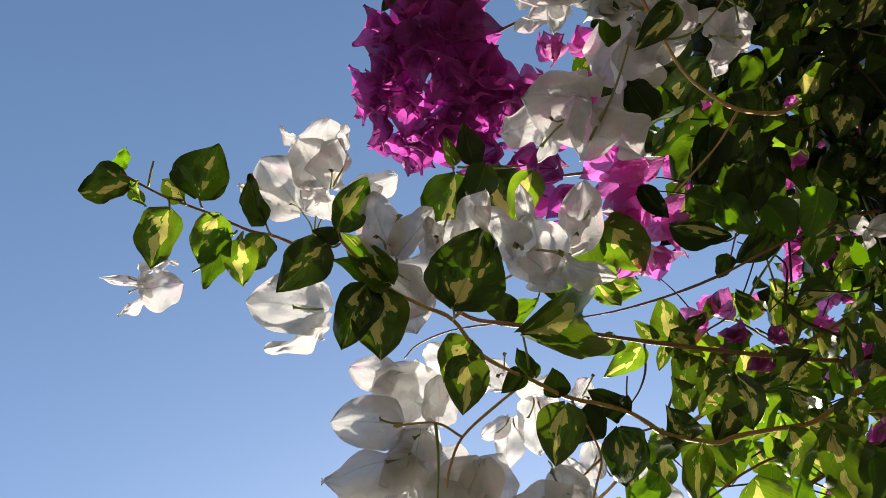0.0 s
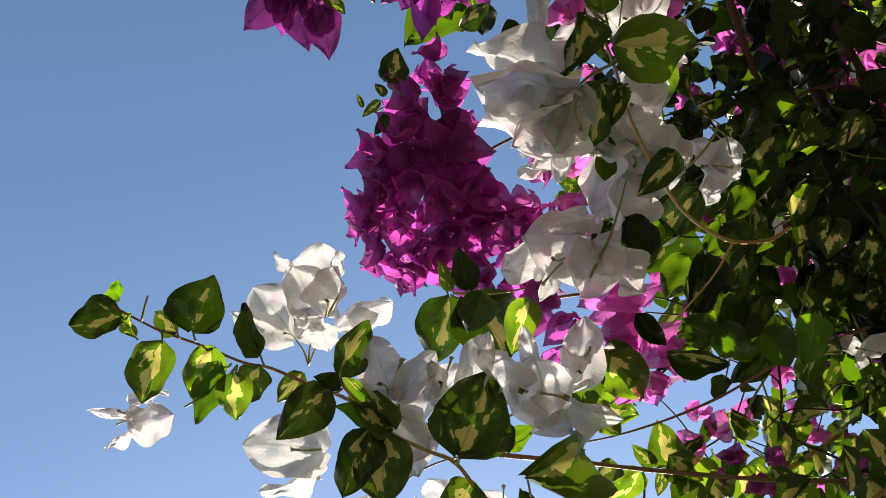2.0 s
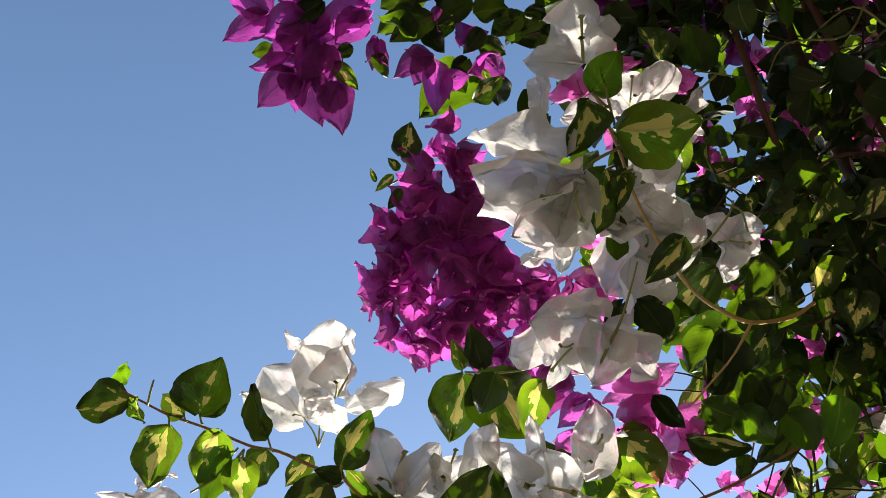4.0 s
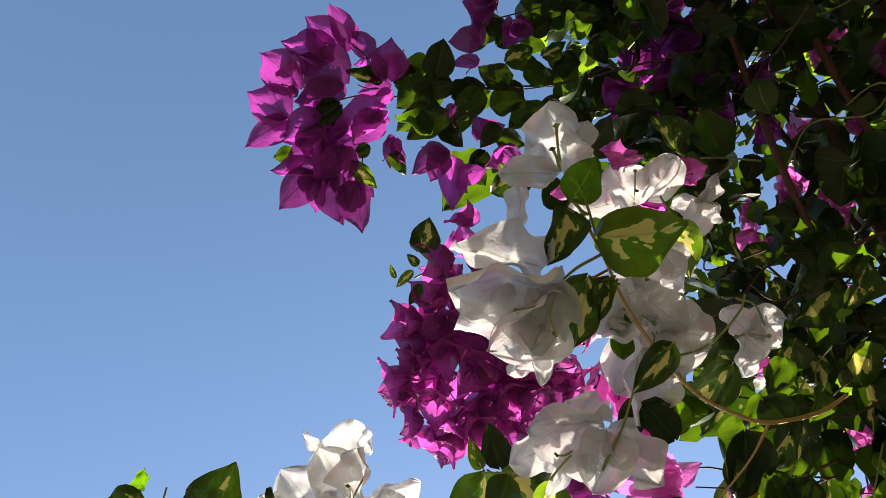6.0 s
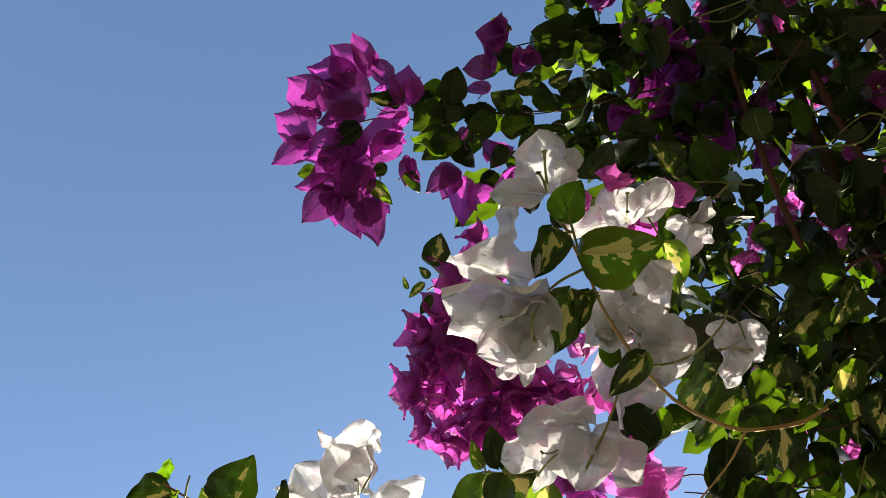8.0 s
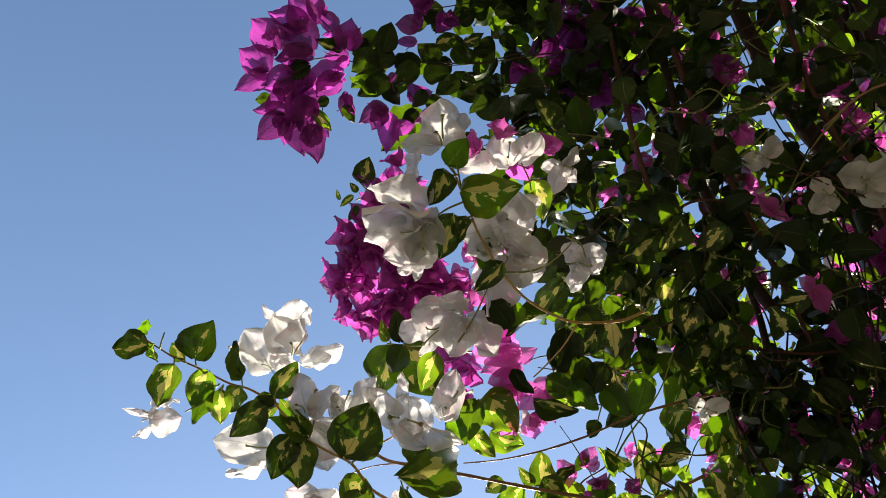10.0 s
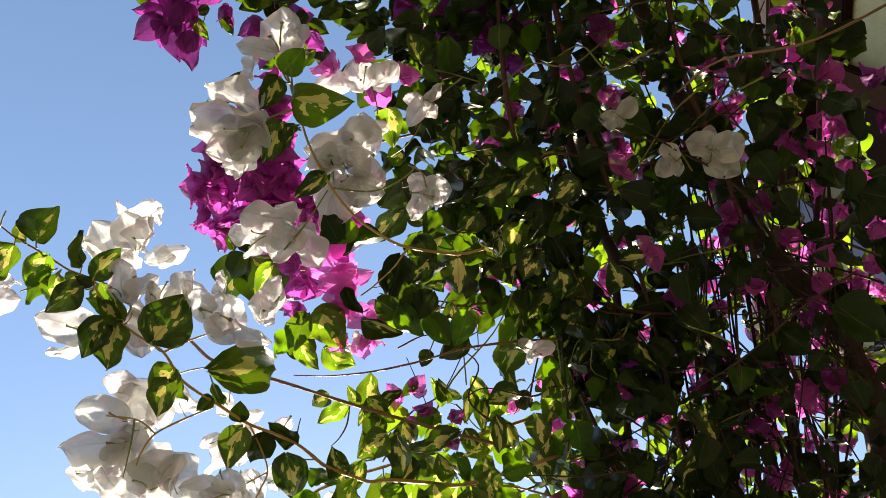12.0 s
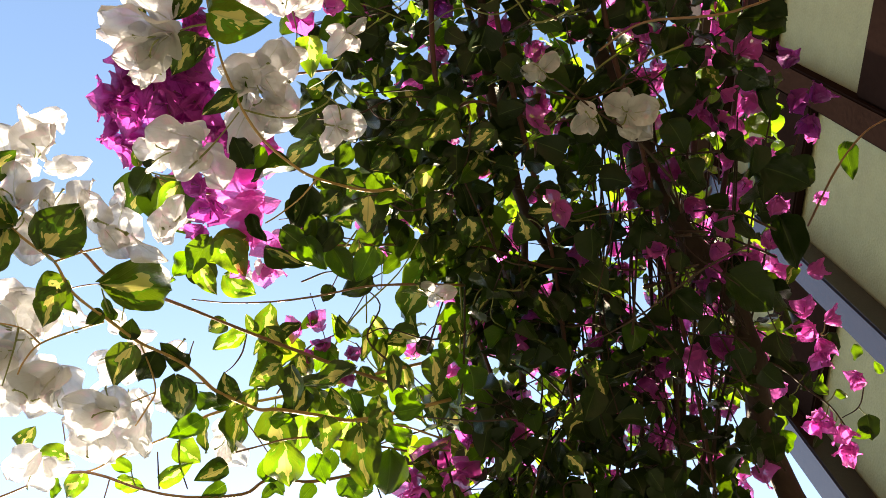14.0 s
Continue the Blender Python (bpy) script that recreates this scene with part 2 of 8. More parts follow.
def blade_mesh(name, outline, mat, seed, across=6, along=10, fold=0.25, curl=0.25, wave=0.05, cup=0.0):
    """A blade one unit long from the origin along +y, its face to +z, one unit wide, with a fold, a curl and a wavy rim."""
    rng = random.Random(seed)
    ph, ph2, lean = rng.uniform(0, 6.28), rng.uniform(0, 6.28), rng.uniform(-0.07, 0.07)
    verts, uvs, faces = [], [], []
    off = Vector((seed * 3.7, seed * 1.3, 0))
    for j in range(along + 1):
        v = (j / along) ** 0.92
        w = float(np.interp(v, outline[0], outline[1]))
        for i in range(across + 1):
            u = 2 * i / across - 1
            x = u * w * (1 + 0.10 * noise.noise(Vector((u * 1.4, v * 4.0, 0)) + off))
            z = fold * abs(x) - cup * (x * x) * 2.0 - curl * v * v + 0.06 * v
            z += wave * (abs(u) ** 1.5) * math.sin(v * 11 + ph + (2.1 if u > 0 else 0) + ph2 * u)
            z += wave * 1.1 * noise.noise(Vector((u * 2.0, v * 3.0, 2.0)) + off) + wave * 0.30 * noise.noise(Vector((u * 5.0, v * 8.0, 5.0)) + off)
            verts.append((x + lean * math.sin(v * 3), v * (1 - 0.06 * u * u * (1 - v)) - 0.05 * (abs(u) ** 2) * (1 - v), z))
            uvs.append((i / across, v))
    n = across + 1
    for j in range(along):
        for i in range(across):
            a = j * n + i
            faces.append((a, a + 1, a + n + 1, a + n))
    return mesh_of(name, verts, faces, uvs, mat)


def variants(name, outline, mat, count, first, **kw):
    rng = random.Random(first)
    made = []
    for k in range(count):
        s = {key: (rng.uniform(*v) if isinstance(v, tuple) else v) for key, v in kw.items()}
        made.append(blade_mesh(name, outline, mat, first + k, **s))
    return made


NEAR = dict(across=8, along=12, fold=(0.10, 0.5), curl=(0.05, 0.45), wave=(0.05, 0.12), cup=(-0.5, 0.35))
LEAVES = {"cream": variants("leaf", OUTLINE_LEAF, LEAF_CREAM, 9, 10, **NEAR),
          "dusky": variants("leaf", OUTLINE_LEAF, LEAF_CREAM_SHADED, 8, 210, **NEAR),
          "some": variants("leaf", OUTLINE_LEAF, LEAF_SOME, 7, 30, **NEAR),
          "deep": variants("leaf", OUTLINE_LEAF, LEAF_GREEN_SHADED, 6, 290, **NEAR),
          "dry": variants("leaf", OUTLINE_LEAF, LEAF_DRY, 2, 60, **NEAR),
          "lit": variants("leaf", OUTLINE_LEAF, LEAF_BRIGHT, 7, 230, **NEAR),
          "green": variants("leaf", OUTLINE_LEAF, LEAF_GREEN, 6, 50, **NEAR)}
FAR = dict(across=4, along=9, fold=(0.05, 0.45), curl=(0.05, 0.5), wave=(0.03, 0.10), cup=(-0.5, 0.4))
FAR_LEAVES = {"deep": variants("leaf", OUTLINE_LEAF, LEAF_GREEN_SHADED, 8, 270, **FAR),
              "dusky": variants("leaf", OUTLINE_LEAF, LEAF_CREAM_SHADED, 6, 250, **FAR),
              "cream": variants("leaf", OUTLINE_LEAF, LEAF_CREAM, 6, 70, **FAR),
              "some": variants("leaf", OUTLINE_LEAF, LEAF_SOME, 6, 80, **FAR),
              "lit": variants("leaf", OUTLINE_LEAF, LEAF_LIT, 6, 190, **FAR),
              "green": variants("leaf", OUTLINE_LEAF, LEAF_GREEN, 8, 90, **FAR)}
PETAL = dict(across=12, along=16, fold=(-0.05, 0.25), curl=(-0.3, 0.55), wave=(0.09, 0.19), cup=(-0.9, 0.5))
BRACTS = {"white": variants("bract", OUTLINE_BRACT, WHITE, 9, 110, **PETAL)}
PETAL2 = dict(across=8, along=10, fold=(0.0, 0.08), curl=(-0.25, 0.30), wave=(0.05, 0.10), cup=(-0.8, -0.2))
BRACTS["purple"] = variants("bract", OUTLINE_POINTED, PURPLE_SPRAY, 8, 130, **PETAL2)
BRACTS["magenta"] = variants("bract", OUTLINE_BROAD, PURPLE, 8, 170, **PETAL2)
BRACTS["pink"] = variants("bract", OUTLINE_BROAD, PINK, 8, 150, **PETAL2)


def frame_of(base, tip, normal, width):
    """The pose of a blade from its base to its tip, its face turned to normal."""
    y = Vector(tip) - Vector(base)
    length = y.length
    y.normalize()
    n = Vector(normal)
    n = (n - y * n.dot(y)).normalized()
    x = y.cross(n)
    m = Matrix((x, y, n)).transposed().to_4x4()
    return Matrix.Translation(base) @ m @ Matrix.Diagonal((length * width, length, length, 1.0))


def tube_mesh(name, pts, r0, r1, mat, sides=7, rough=0.0, steps=5):
    """A round tapering stem along a smooth line through the points."""
    p = [Vector(q) for q in pts]
    p = [2 * p[0] - p[1]] + p + [2 * p[-1] - p[-2]]
    line = []
    for k in range(1, len(p) - 2):
        for s in range(steps):
            u = s / steps
            a, b, c, d = p[k - 1], p[k], p[k + 1], p[k + 2]
            line.append(0.5 * (2 * b + (c - a) * u + (2 * a - 5 * b + 4 * c - d) * u * u + (3 * b - a - 3 * c + d) * u ** 3))
    line.append(p[-2])
    verts, faces = [], []
    up = Vector((0.3, 0.2, 0.9))
    for k, q in enumerate(line):
        d = (line[min(k + 1, len(line) - 1)] - line[max(k - 1, 0)]).normalized()
        a = d.cross(up).normalized() if abs(d.dot(up.normalized())) < 0.97 else d.cross(Vector((1, 0, 0))).normalized()
        b = d.cross(a)
        r = r0 + (r1 - r0) * k / (len(line) - 1)
        r *= 1 + rough * noise.noise(q * 60)
        for i in range(sides):
            t = 2 * math.pi * i / sides
            rr = r * (1 + rough * 0.6 * noise.noise(q * 130 + Vector((i * 3.1, 0, 0))))
            verts.append(q + rr * (math.cos(t) * a + math.sin(t) * b))
    for k in range(len(line) - 1):
        for i in range(sides):
            j = (i + 1) % sides
            faces.append((k * sides + i, k * sides + j, (k + 1) * sides + j, (k + 1) * sides + i))
    faces.append(tuple(range(sides))[::-1])
    faces.append(tuple((len(line) - 1) * sides + i for i in range(sides)))
    return mesh_of(name, verts, faces, None, mat)


def stem(parent, pts, r0, r1, mat=None, name="stem", rough=0.25, sides=7):
    return hang(name, tube_mesh(name, pts, r0, r1, mat or TWIG, sides, rough), parent, Matrix())


count = {"n": 0}


def leaf(parent, kind, base, tip, normal, width=0.8, stalk=None):
    """A leaf with a stalk that joins it to the point stalk."""
    count["n"] += 1
    me = LEAVES[kind][count["n"] % len(LEAVES[kind])]
    ob = hang("leaf", me, parent, frame_of(base, tip, normal, width))
    if stalk:
        mid = (Vector(base) + Vector(stalk)) / 2 + Vector((0, 0.001, -0.002))
        hang("leaf_stalk", tube_mesh("leaf_stalk", [stalk, mid, base], 0.0007, 0.0006, TWIG_GREEN, 5), ob, Matrix())
    return ob


def tubes_mesh(name, axis, size, mat, seed):
    """The slender true flowers at the heart of a bloom, each a tube with a small frilled mouth."""
    rng = random.Random(seed)
    axis = Vector(axis).normalized()
    a = axis.orthogonal().normalized()
    b = axis.cross(a)
    verts, faces = [], []
    for k in range(2):
        t = 3.0 * k + rng.uniform(0, 0.6)
        side = math.cos(t) * a + math.sin(t) * b
        long = size * rng.uniform(0.32, 0.50)
        rings = ((0.0, 0.014), (0.25, 0.021), (0.5, 0.016), (0.8, 0.018), (0.95, 0.024), (1.0, 0.044))
        first = len(verts)
        for s, r in rings:
            c = axis * (long * s) + side * (size * (0.05 + 0.24 * s * s))
            for i in range(8):
                w = 2 * math.pi * i / 8
                rr = size * r * (1.0 if s < 0.99 else (1.15 if i % 2 else 0.85))
                verts.append(c + rr * (math.cos(w) * a + math.sin(w) * b))
        for q in range(len(rings) - 1):
            for i in range(8):
                j = (i + 1) % 8
                faces.append((first + q * 8 + i, first + q * 8 + j, first + q * 8 + 8 + j, first + q * 8 + 8 + i))
    return mesh_of(name, verts, faces, None, mat)


def bloom(parent, colour, place, axis, size, stalk=None):
    """The heart of a bloom; its bracts are hung on it."""
    count["n"] += 1
    me = tubes_mesh("flower", axis, size, TUBE if colour == "white" else TUBE_PURPLE, count["n"])
    f = hang("flower", me, parent, Matrix.Translation(place))
    if stalk:
        mid = (Vector(place) + Vector(stalk)) / 2 + Vector((0, 0.002, -0.004))
        hang("flower_stalk", tube_mesh("flower_stalk", [stalk, mid, place], 0.0008, 0.0006, TWIG_GREEN, 5), f, Matrix())
    return f


def bract(flower, colour, base, tip, normal, width=0.85):
    count["n"] += 1
    me = BRACTS[colour][(count["n"] * 5) % len(BRACTS[colour])]
    return hang("bract", me, flower, frame_of(base, tip, normal, width))


def flower(parent, colour, place, axis, size, roll=0.0, spread=42.0, stalk=None, bracts=3):
    """A whole bloom: three papery bracts round a common axis."""
    f = bloom(parent, colour, place, axis, size, stalk)
    rng = random.Random(int(place[0] * 9173 + place[1] * 7919 + place[2] * 6131))
    axis = Vector(axis).normalized()
    a = axis.orthogonal().normalized()
    b = axis.cross(a)
    for k in range(bracts):
        t = radians(roll + 120 * k + rng.uniform(-14, 14))
        out = math.cos(t) * a + math.sin(t) * b
        s = radians(spread + rng.uniform(-14, 16))
        way = axis * math.cos(s) + out * math.sin(s)
        root = Vector(place) + out * size * 0.04
        bract(f, colour, root, root + way * size * rng.uniform(0.88, 1.12), axis * math.sin(s) - out * math.cos(s), rng.uniform(0.80, 1.02))
    return f


# ---- ground ----
def sheet(name, size, z, mat, label, category):
    bm = bmesh.new()
    bmesh.ops.create_grid(bm, x_segments=40, y_segments=40, size=size)
    for v in bm.verts:
        v.co.z = 0.04 * noise.noise(v.co * 0.05)
    me = bpy.data.meshes.new(name)
    bm.to_mesh(me)
    bm.free()
    me.materials.append(mat)
    ob = new(name, me)
    ob.location.z = z
    return tagged(ob, label, category, kind="structure")


sheet("ground", 900.0, -0.05, EARTH, "dark damp earth of the garden below the shrub", "ground")


# ---- the house wall: cream stucco between brown timbers ----
def box(bm, x0, x1, y0, y1, z0, z1, bevel=0.006):
    made = bmesh.ops.create_cube(bm, size=1.0)["verts"]
    for v in made:
        v.co = Vector(((x0 + x1) / 2 + v.co.x * (x1 - x0), (y0 + y1) / 2 + v.co.y * (y1 - y0), (z0 + z1) / 2 + v.co.z * (z1 - z0)))
    if bevel:
        edges = list({e for v in made for e in v.link_edges})
        bmesh.ops.bevel(bm, geom=edges, offset=bevel, segments=2, affect="EDGES")


def boxed(name, parent, dims, mat, label="", bevel=0.006):
    bm = bmesh.new()
    box(bm, *dims, bevel=bevel)
    me = bpy.data.meshes.new(name)
    bm.to_mesh(me)
    bm.free()
    me.materials.append(mat)
    return hang(name, me, parent, Matrix(), label) if parent else new(name, me)


house = thing("house", (1.7, 1.0, 0.0), "cream stuccoed house with dark brown timber framing beside the shrub", "house")
boxed("wall", house, (1.60, 1.85, -4.0, 1.75, -0.2, 4.46), STUCCO, "cream rough stucco wall", 0.01)
for y0, y1, proud in ((0.61, 0.70, 0.05), (1.115, 1.20, 0.09), (1.635, 1.738, 0.09), (0.02, 0.11, 0.05), (-0.65, -0.55, 0.05)):
    boxed("timber_post", house, (1.60 - proud, 1.598, y0, y1, 0.0, 4.45), TIMBER_GLOSS if y0 > 1.1 else TIMBER, "dark brown painted post")
for y0, y1, z0, z1 in ((0.112, 0.608, 3.30, 3.628), (0.112, 0.608, 4.21, 4.45), (0.702, 1.113, 3.87, 4.17), (1.202, 1.633, 3.55, 3.90),
                       (0.702, 1.113, 2.9, 3.1), (-0.548, 0.018, 3.5, 3.8), (1.202, 1.633, 2.7, 2.9)):
    boxed("timber_rail", house, (1.565, 1.598, y0, y1, z0, z1), TIMBER, "dark brown painted rail")
boxed("top_plate", house, (1.53, 1.86, -4.02, 1.77, 4.462, 4.55), TIMBER, "dark brown top plate")

# the rest of the house, plain
boxed("back_wall", house, (6.6, 6.85, -4.0, 1.75, -0.2, 4.46), STUCCO, "cream stucco back wall", 0.01)
boxed("side_wall", house, (1.852, 6.598, 1.50, 1.75, -0.2, 4.46), STUCCO, "cream stucco side wall", 0.01)
boxed("side_wall", house, (1.852, 6.598, -4.0, -3.75, -0.2, 4.46), STUCCO, "cream stucco side wall", 0.01)
boxed("roof", house, (1.45, 6.95, -4.1, 1.85, 4.552, 4.70), ROOF, "flat dark brown roof", 0.01)


# an unseen wall added behind the viewer to keep sky light off the leaves
wall_south = tagged(boxed("wall_south", None, (-8.0, 1.5, -2.2, -2.0, -0.1, 6.5), BLOCKER_WALL, "", 0.02), "unseen dark brown wall added behind the viewer to block sky light", "wall", kind="structure")


# ---- the branches that reach out of the shrub ----

sprig = thing("bougainvillea_branch", (0.1941, 0.3912, 1.9878), "slender outstretched bougainvillea branch with variegated leaves and white blooms", "plant", "bougainvillea branches")
stem(sprig, [(0.2482, 0.4260, 2.0041), (0.1941, 0.3912, 1.9878), (0.1181, 0.3457, 1.9766), (0.0696, 0.3147, 1.9696), (0.0211, 0.2902, 1.9704), (0.0027, 0.2815, 1.9747), (-0.0158, 0.2627, 1.9839), (-0.0454, 0.2447, 1.9927), (-0.0637, 0.2305, 1.9996), (-0.0739, 0.2238, 2.0029), (-0.0937, 0.2085, 2.0104), (-0.1078, 0.1986, 2.0097), (-0.1262, 0.1818, 2.0123), (-0.1447, 0.1664, 2.0143), (-0.1567, 0.1561, 2.0193), (-0.1657, 0.1449, 2.0193)], 0.0017, 0.0007, TWIG, "stem", 0.25)
leaf(sprig, "dusky", (-0.1649, 0.1526, 2.0211), (-0.1943, 0.1487, 2.0230), (0.05, -0.72, -0.70), 0.85, stalk=(-0.1610, 0.1534, 2.0207))
leaf(sprig, "some", (-0.1671, 0.1438, 2.0254), (-0.1602, 0.1332, 2.0305), (0.00, -0.44, -0.90), 0.70, stalk=(-0.1657, 0.1449, 2.0193))
leaf(sprig, "cream", (-0.1611, 0.1518, 2.0215), (-0.1594, 0.1667, 2.0142), (-0.34, -0.38, -0.86), 0.60)
leaf(sprig, "cream", (-0.1467, 0.1721, 2.0115), (-0.1693, 0.1990, 1.9984), (0.00, -0.44, -0.90), 0.72, stalk=(-0.1450, 0.1673, 2.0139))
leaf(sprig, "cream", (-0.1367, 0.1687, 2.0132), (-0.1476, 0.1550, 2.0199), (-0.14, -0.34, -0.93), 0.75, stalk=(-0.1361, 0.1720, 2.0116))
leaf(sprig, "dusky", (-0.1280, 0.1705, 2.0123), (-0.1078, 0.1458, 2.0244), (0.00, -0.44, -0.90), 0.95, stalk=(-0.1278, 0.1762, 2.0095))
leaf(sprig, "cream", (-0.1197, 0.1829, 2.0062), (-0.1397, 0.2042, 1.9958), (0.32, -0.15, -0.93), 0.75, stalk=(-0.1250, 0.1801, 2.0076))
leaf(sprig, "some", (-0.1192, 0.1934, 2.0011), (-0.1422, 0.2173, 1.9894), (-0.13, -0.53, -0.83), 0.55, stalk=(-0.1122, 0.1932, 2.0012))
leaf(sprig, "cream", (-0.1123, 0.1985, 1.9986), (-0.1190, 0.2226, 1.9868), (0.17, -0.40, -0.90), 0.75, stalk=(-0.1092, 0.1946, 2.0005))
leaf(sprig, "dusky", (-0.0988, 0.2034, 2.0073), (-0.1151, 0.2195, 1.9994), (-0.25, -0.62, -0.74), 0.90)
leaf(sprig, "green", (-0.0977, 0.1994, 2.0149), (-0.1036, 0.1703, 2.0291), (-0.34, -0.36, -0.87), 0.55, stalk=(-0.0938, 0.2005, 1.9976))
leaf(sprig, "cream", (-0.0738, 0.2232, 1.9976), (-0.0840, 0.2321, 1.9933), (0.00, -0.44, -0.90), 0.60, stalk=(-0.0726, 0.2246, 2.0025))
leaf(sprig, "cream", (-0.0775, 0.2185, 2.0111), (-0.0975, 0.2291, 2.0059), (0.00, -0.44, -0.90), 0.60, stalk=(-0.0808, 0.2185, 2.0055))
stem(sprig, [(-0.1502, 0.1524, 2.0045), (-0.1440, 0.1432, 2.0034), (-0.1414, 0.1394, 2.0052)], 0.0008, 0.0006, TWIG_GREEN, "twig", 0.25)
stem(sprig, [(-0.1094, 0.1952, 2.0002), (-0.1243, 0.2029, 1.9964), (-0.1449, 0.2071, 1.9944)], 0.0009, 0.0006, TWIG_GREEN, "twig", 0.25)
leaf(sprig, "lit", (0.0928, 0.3069, 2.0173), (0.1188, 0.3274, 2.0150), (0.06, -0.19, -0.98), .75)
leaf(sprig, "cream", (0.0906, 0.3432, 2.0020), (0.0769, 0.3522, 1.9951), (0.21, -0.38, -0.90), .95)
leaf(sprig, "lit", (0.1074, 0.3586, 1.9996), (0.0783, 0.3638, 1.9907), (0.10, -0.69, -0.72), .58)
leaf(sprig, "cream", (0.1174, 0.3583, 2.0021), (0.1087, 0.3426, 2.0065), (0.08, -0.31, -0.95), .6)
leaf(sprig, "cream", (0.1292, 0.3620, 2.0033), (0.1290, 0.3352, 2.0142), (-0.26, -0.36, -0.90), .85)
leaf(sprig, "dusky", (0.1332, 0.3606, 2.0048), (0.1573, 0.3569, 2.0118), (0.28, 0.02, -0.96), .62)
leaf(sprig, "cream", (0.1246, 0.3638, 2.0015), (0.1136, 0.3768, 1.9937), (-0.24, -0.64, -0.73), .5)
leaf(sprig, "cream", (0.1286, 0.3662, 2.0014), (0.1470, 0.3813, 1.9995), (0.36, -0.54, -0.76), .6)
leaf(sprig, "green", (0.0268, 0.3097, 2.0001), (0.0223, 0.2853, 2.0118), (0.34, -0.46, -0.82), .75, stalk=(0.0275, 0.3110, 1.9997))
leaf(sprig, "green", (0.0278, 0.3101, 2.0001), (0.0488, 0.3001, 2.0094), (-0.15, -0.82, -0.55), .6, stalk=(0.0275, 0.3110, 1.9997))
stem(sprig, [(0.0240, 0.3098, 1.9998), (0.0387, 0.3103, 2.0028), (0.0493, 0.3032, 2.0082), (0.0561, 0.2930, 2.0140)], 0.0007, 0.0005, TWIG_GREEN, "twig", 0.25)
stem(sprig, [(0.1096, 0.3562, 2.0011), (0.1048, 0.3723, 1.9934), (0.0971, 0.3821, 1.9877), (0.0882, 0.3879, 1.9832)], 0.0008, 0.0005, RED_STEM, "twig", 0.25)
stem(sprig, [(0.0209, 0.3079, 2.0007), (-0.0101, 0.3036, 2.0028), (-0.0336, 0.3055, 2.0019), (-0.0450, 0.3109, 1.9993)], 0.0007, 0.0005, TWIG, "twig", 0.25)
f = bloom(sprig, "white", (-0.1803, 0.2206, 2.0283), (-0.92, -0.26, -0.29), 0.0300)
bract(f, "white", (-0.1832, 0.2221, 2.0276), (-0.2056, 0.2033, 2.0232), (0.47, -0.37, -0.80), .22)
bract(f, "white", (-0.1838, 0.2242, 2.0270), (-0.2064, 0.2316, 2.0188), (0.34, -0.01, -0.94), .27)
bract(f, "white", (-0.1877, 0.2185, 2.0221), (-0.1627, 0.2261, 2.0280), (0.27, -0.15, -0.95), .92)
bract(f, "white", (-0.1852, 0.2123, 2.0304), (-0.1631, 0.2156, 2.0374), (0.26, 0.25, -0.93), .5)
f = bloom(sprig, "white", (-0.0775, 0.2090, 2.0405), (-0.06, -0.99, -0.12), 0.0300)
bract(f, "white", (-0.0791, 0.2093, 2.0405), (-0.0929, 0.1717, 2.0529), (0.23, -0.38, -0.90), .86)
bract(f, "white", (-0.0835, 0.2132, 2.0476), (-0.1110, 0.1841, 2.0568), (-0.22, -0.10, -0.97), .42)
bract(f, "white", (-0.0781, 0.2129, 2.0476), (-0.0600, 0.2020, 2.0539), (0.24, -0.16, -0.96), .6)
f = bloom(sprig, "white", (-0.0546, 0.1976, 2.0338), (0.57, -0.80, -0.17), 0.0400)
bract(f, "white", (-0.0583, 0.1928, 2.0622), (-0.0480, 0.1639, 2.0788), (-0.16, -0.53, -0.83), .84)
bract(f, "white", (-0.0612, 0.2006, 2.0458), (-0.0656, 0.1677, 2.0559), (0.26, -0.31, -0.91), .92)
bract(f, "white", (-0.0555, 0.2014, 2.0431), (-0.0397, 0.1741, 2.0500), (-0.36, -0.42, -0.83), .80)
bract(f, "white", (-0.0684, 0.1767, 2.0695), (-0.0773, 0.1633, 2.0778), (0.29, -0.64, -0.72), .46)
bract(f, "white", (-0.0393, 0.1861, 2.0623), (-0.0344, 0.1731, 2.0699), (-0.39, -0.57, -0.72), .5)
bract(f, "white", (-0.0587, 0.2032, 2.0315), (-0.0712, 0.1897, 2.0269), (0.59, -0.29, -0.75), .56)
bract(f, "white", (-0.0590, 0.2011, 2.0324), (-0.0594, 0.2119, 2.0146), (0.22, -0.83, -0.51), .85)
bract(f, "white", (-0.0450, 0.2089, 2.0482), (-0.0135, 0.2079, 2.0497), (0.05, -0.10, -0.99), .66)
bract(f, "white", (-0.0521, 0.2115, 2.0429), (-0.0249, 0.2136, 2.0433), (0.06, -0.68, -0.73), .5)
stem(sprig, [(-0.0760, 0.2265, 2.0350), (-0.0758, 0.2170, 2.0370), (-0.0784, 0.2094, 2.0403)], 0.0006, 0.0005, TWIG_GREEN, "twig", 0.25)
stem(sprig, [(-0.0760, 0.2265, 2.0350), (-0.0707, 0.2141, 2.0359), (-0.0627, 0.2046, 2.0376)], 0.0006, 0.0005, TWIG_GREEN, "twig", 0.25)
stem(sprig, [(-0.0760, 0.2265, 2.0350), (-0.0680, 0.2157, 2.0329), (-0.0593, 0.2054, 2.0349)], 0.0006, 0.0005, TWIG_GREEN, "twig", 0.25)

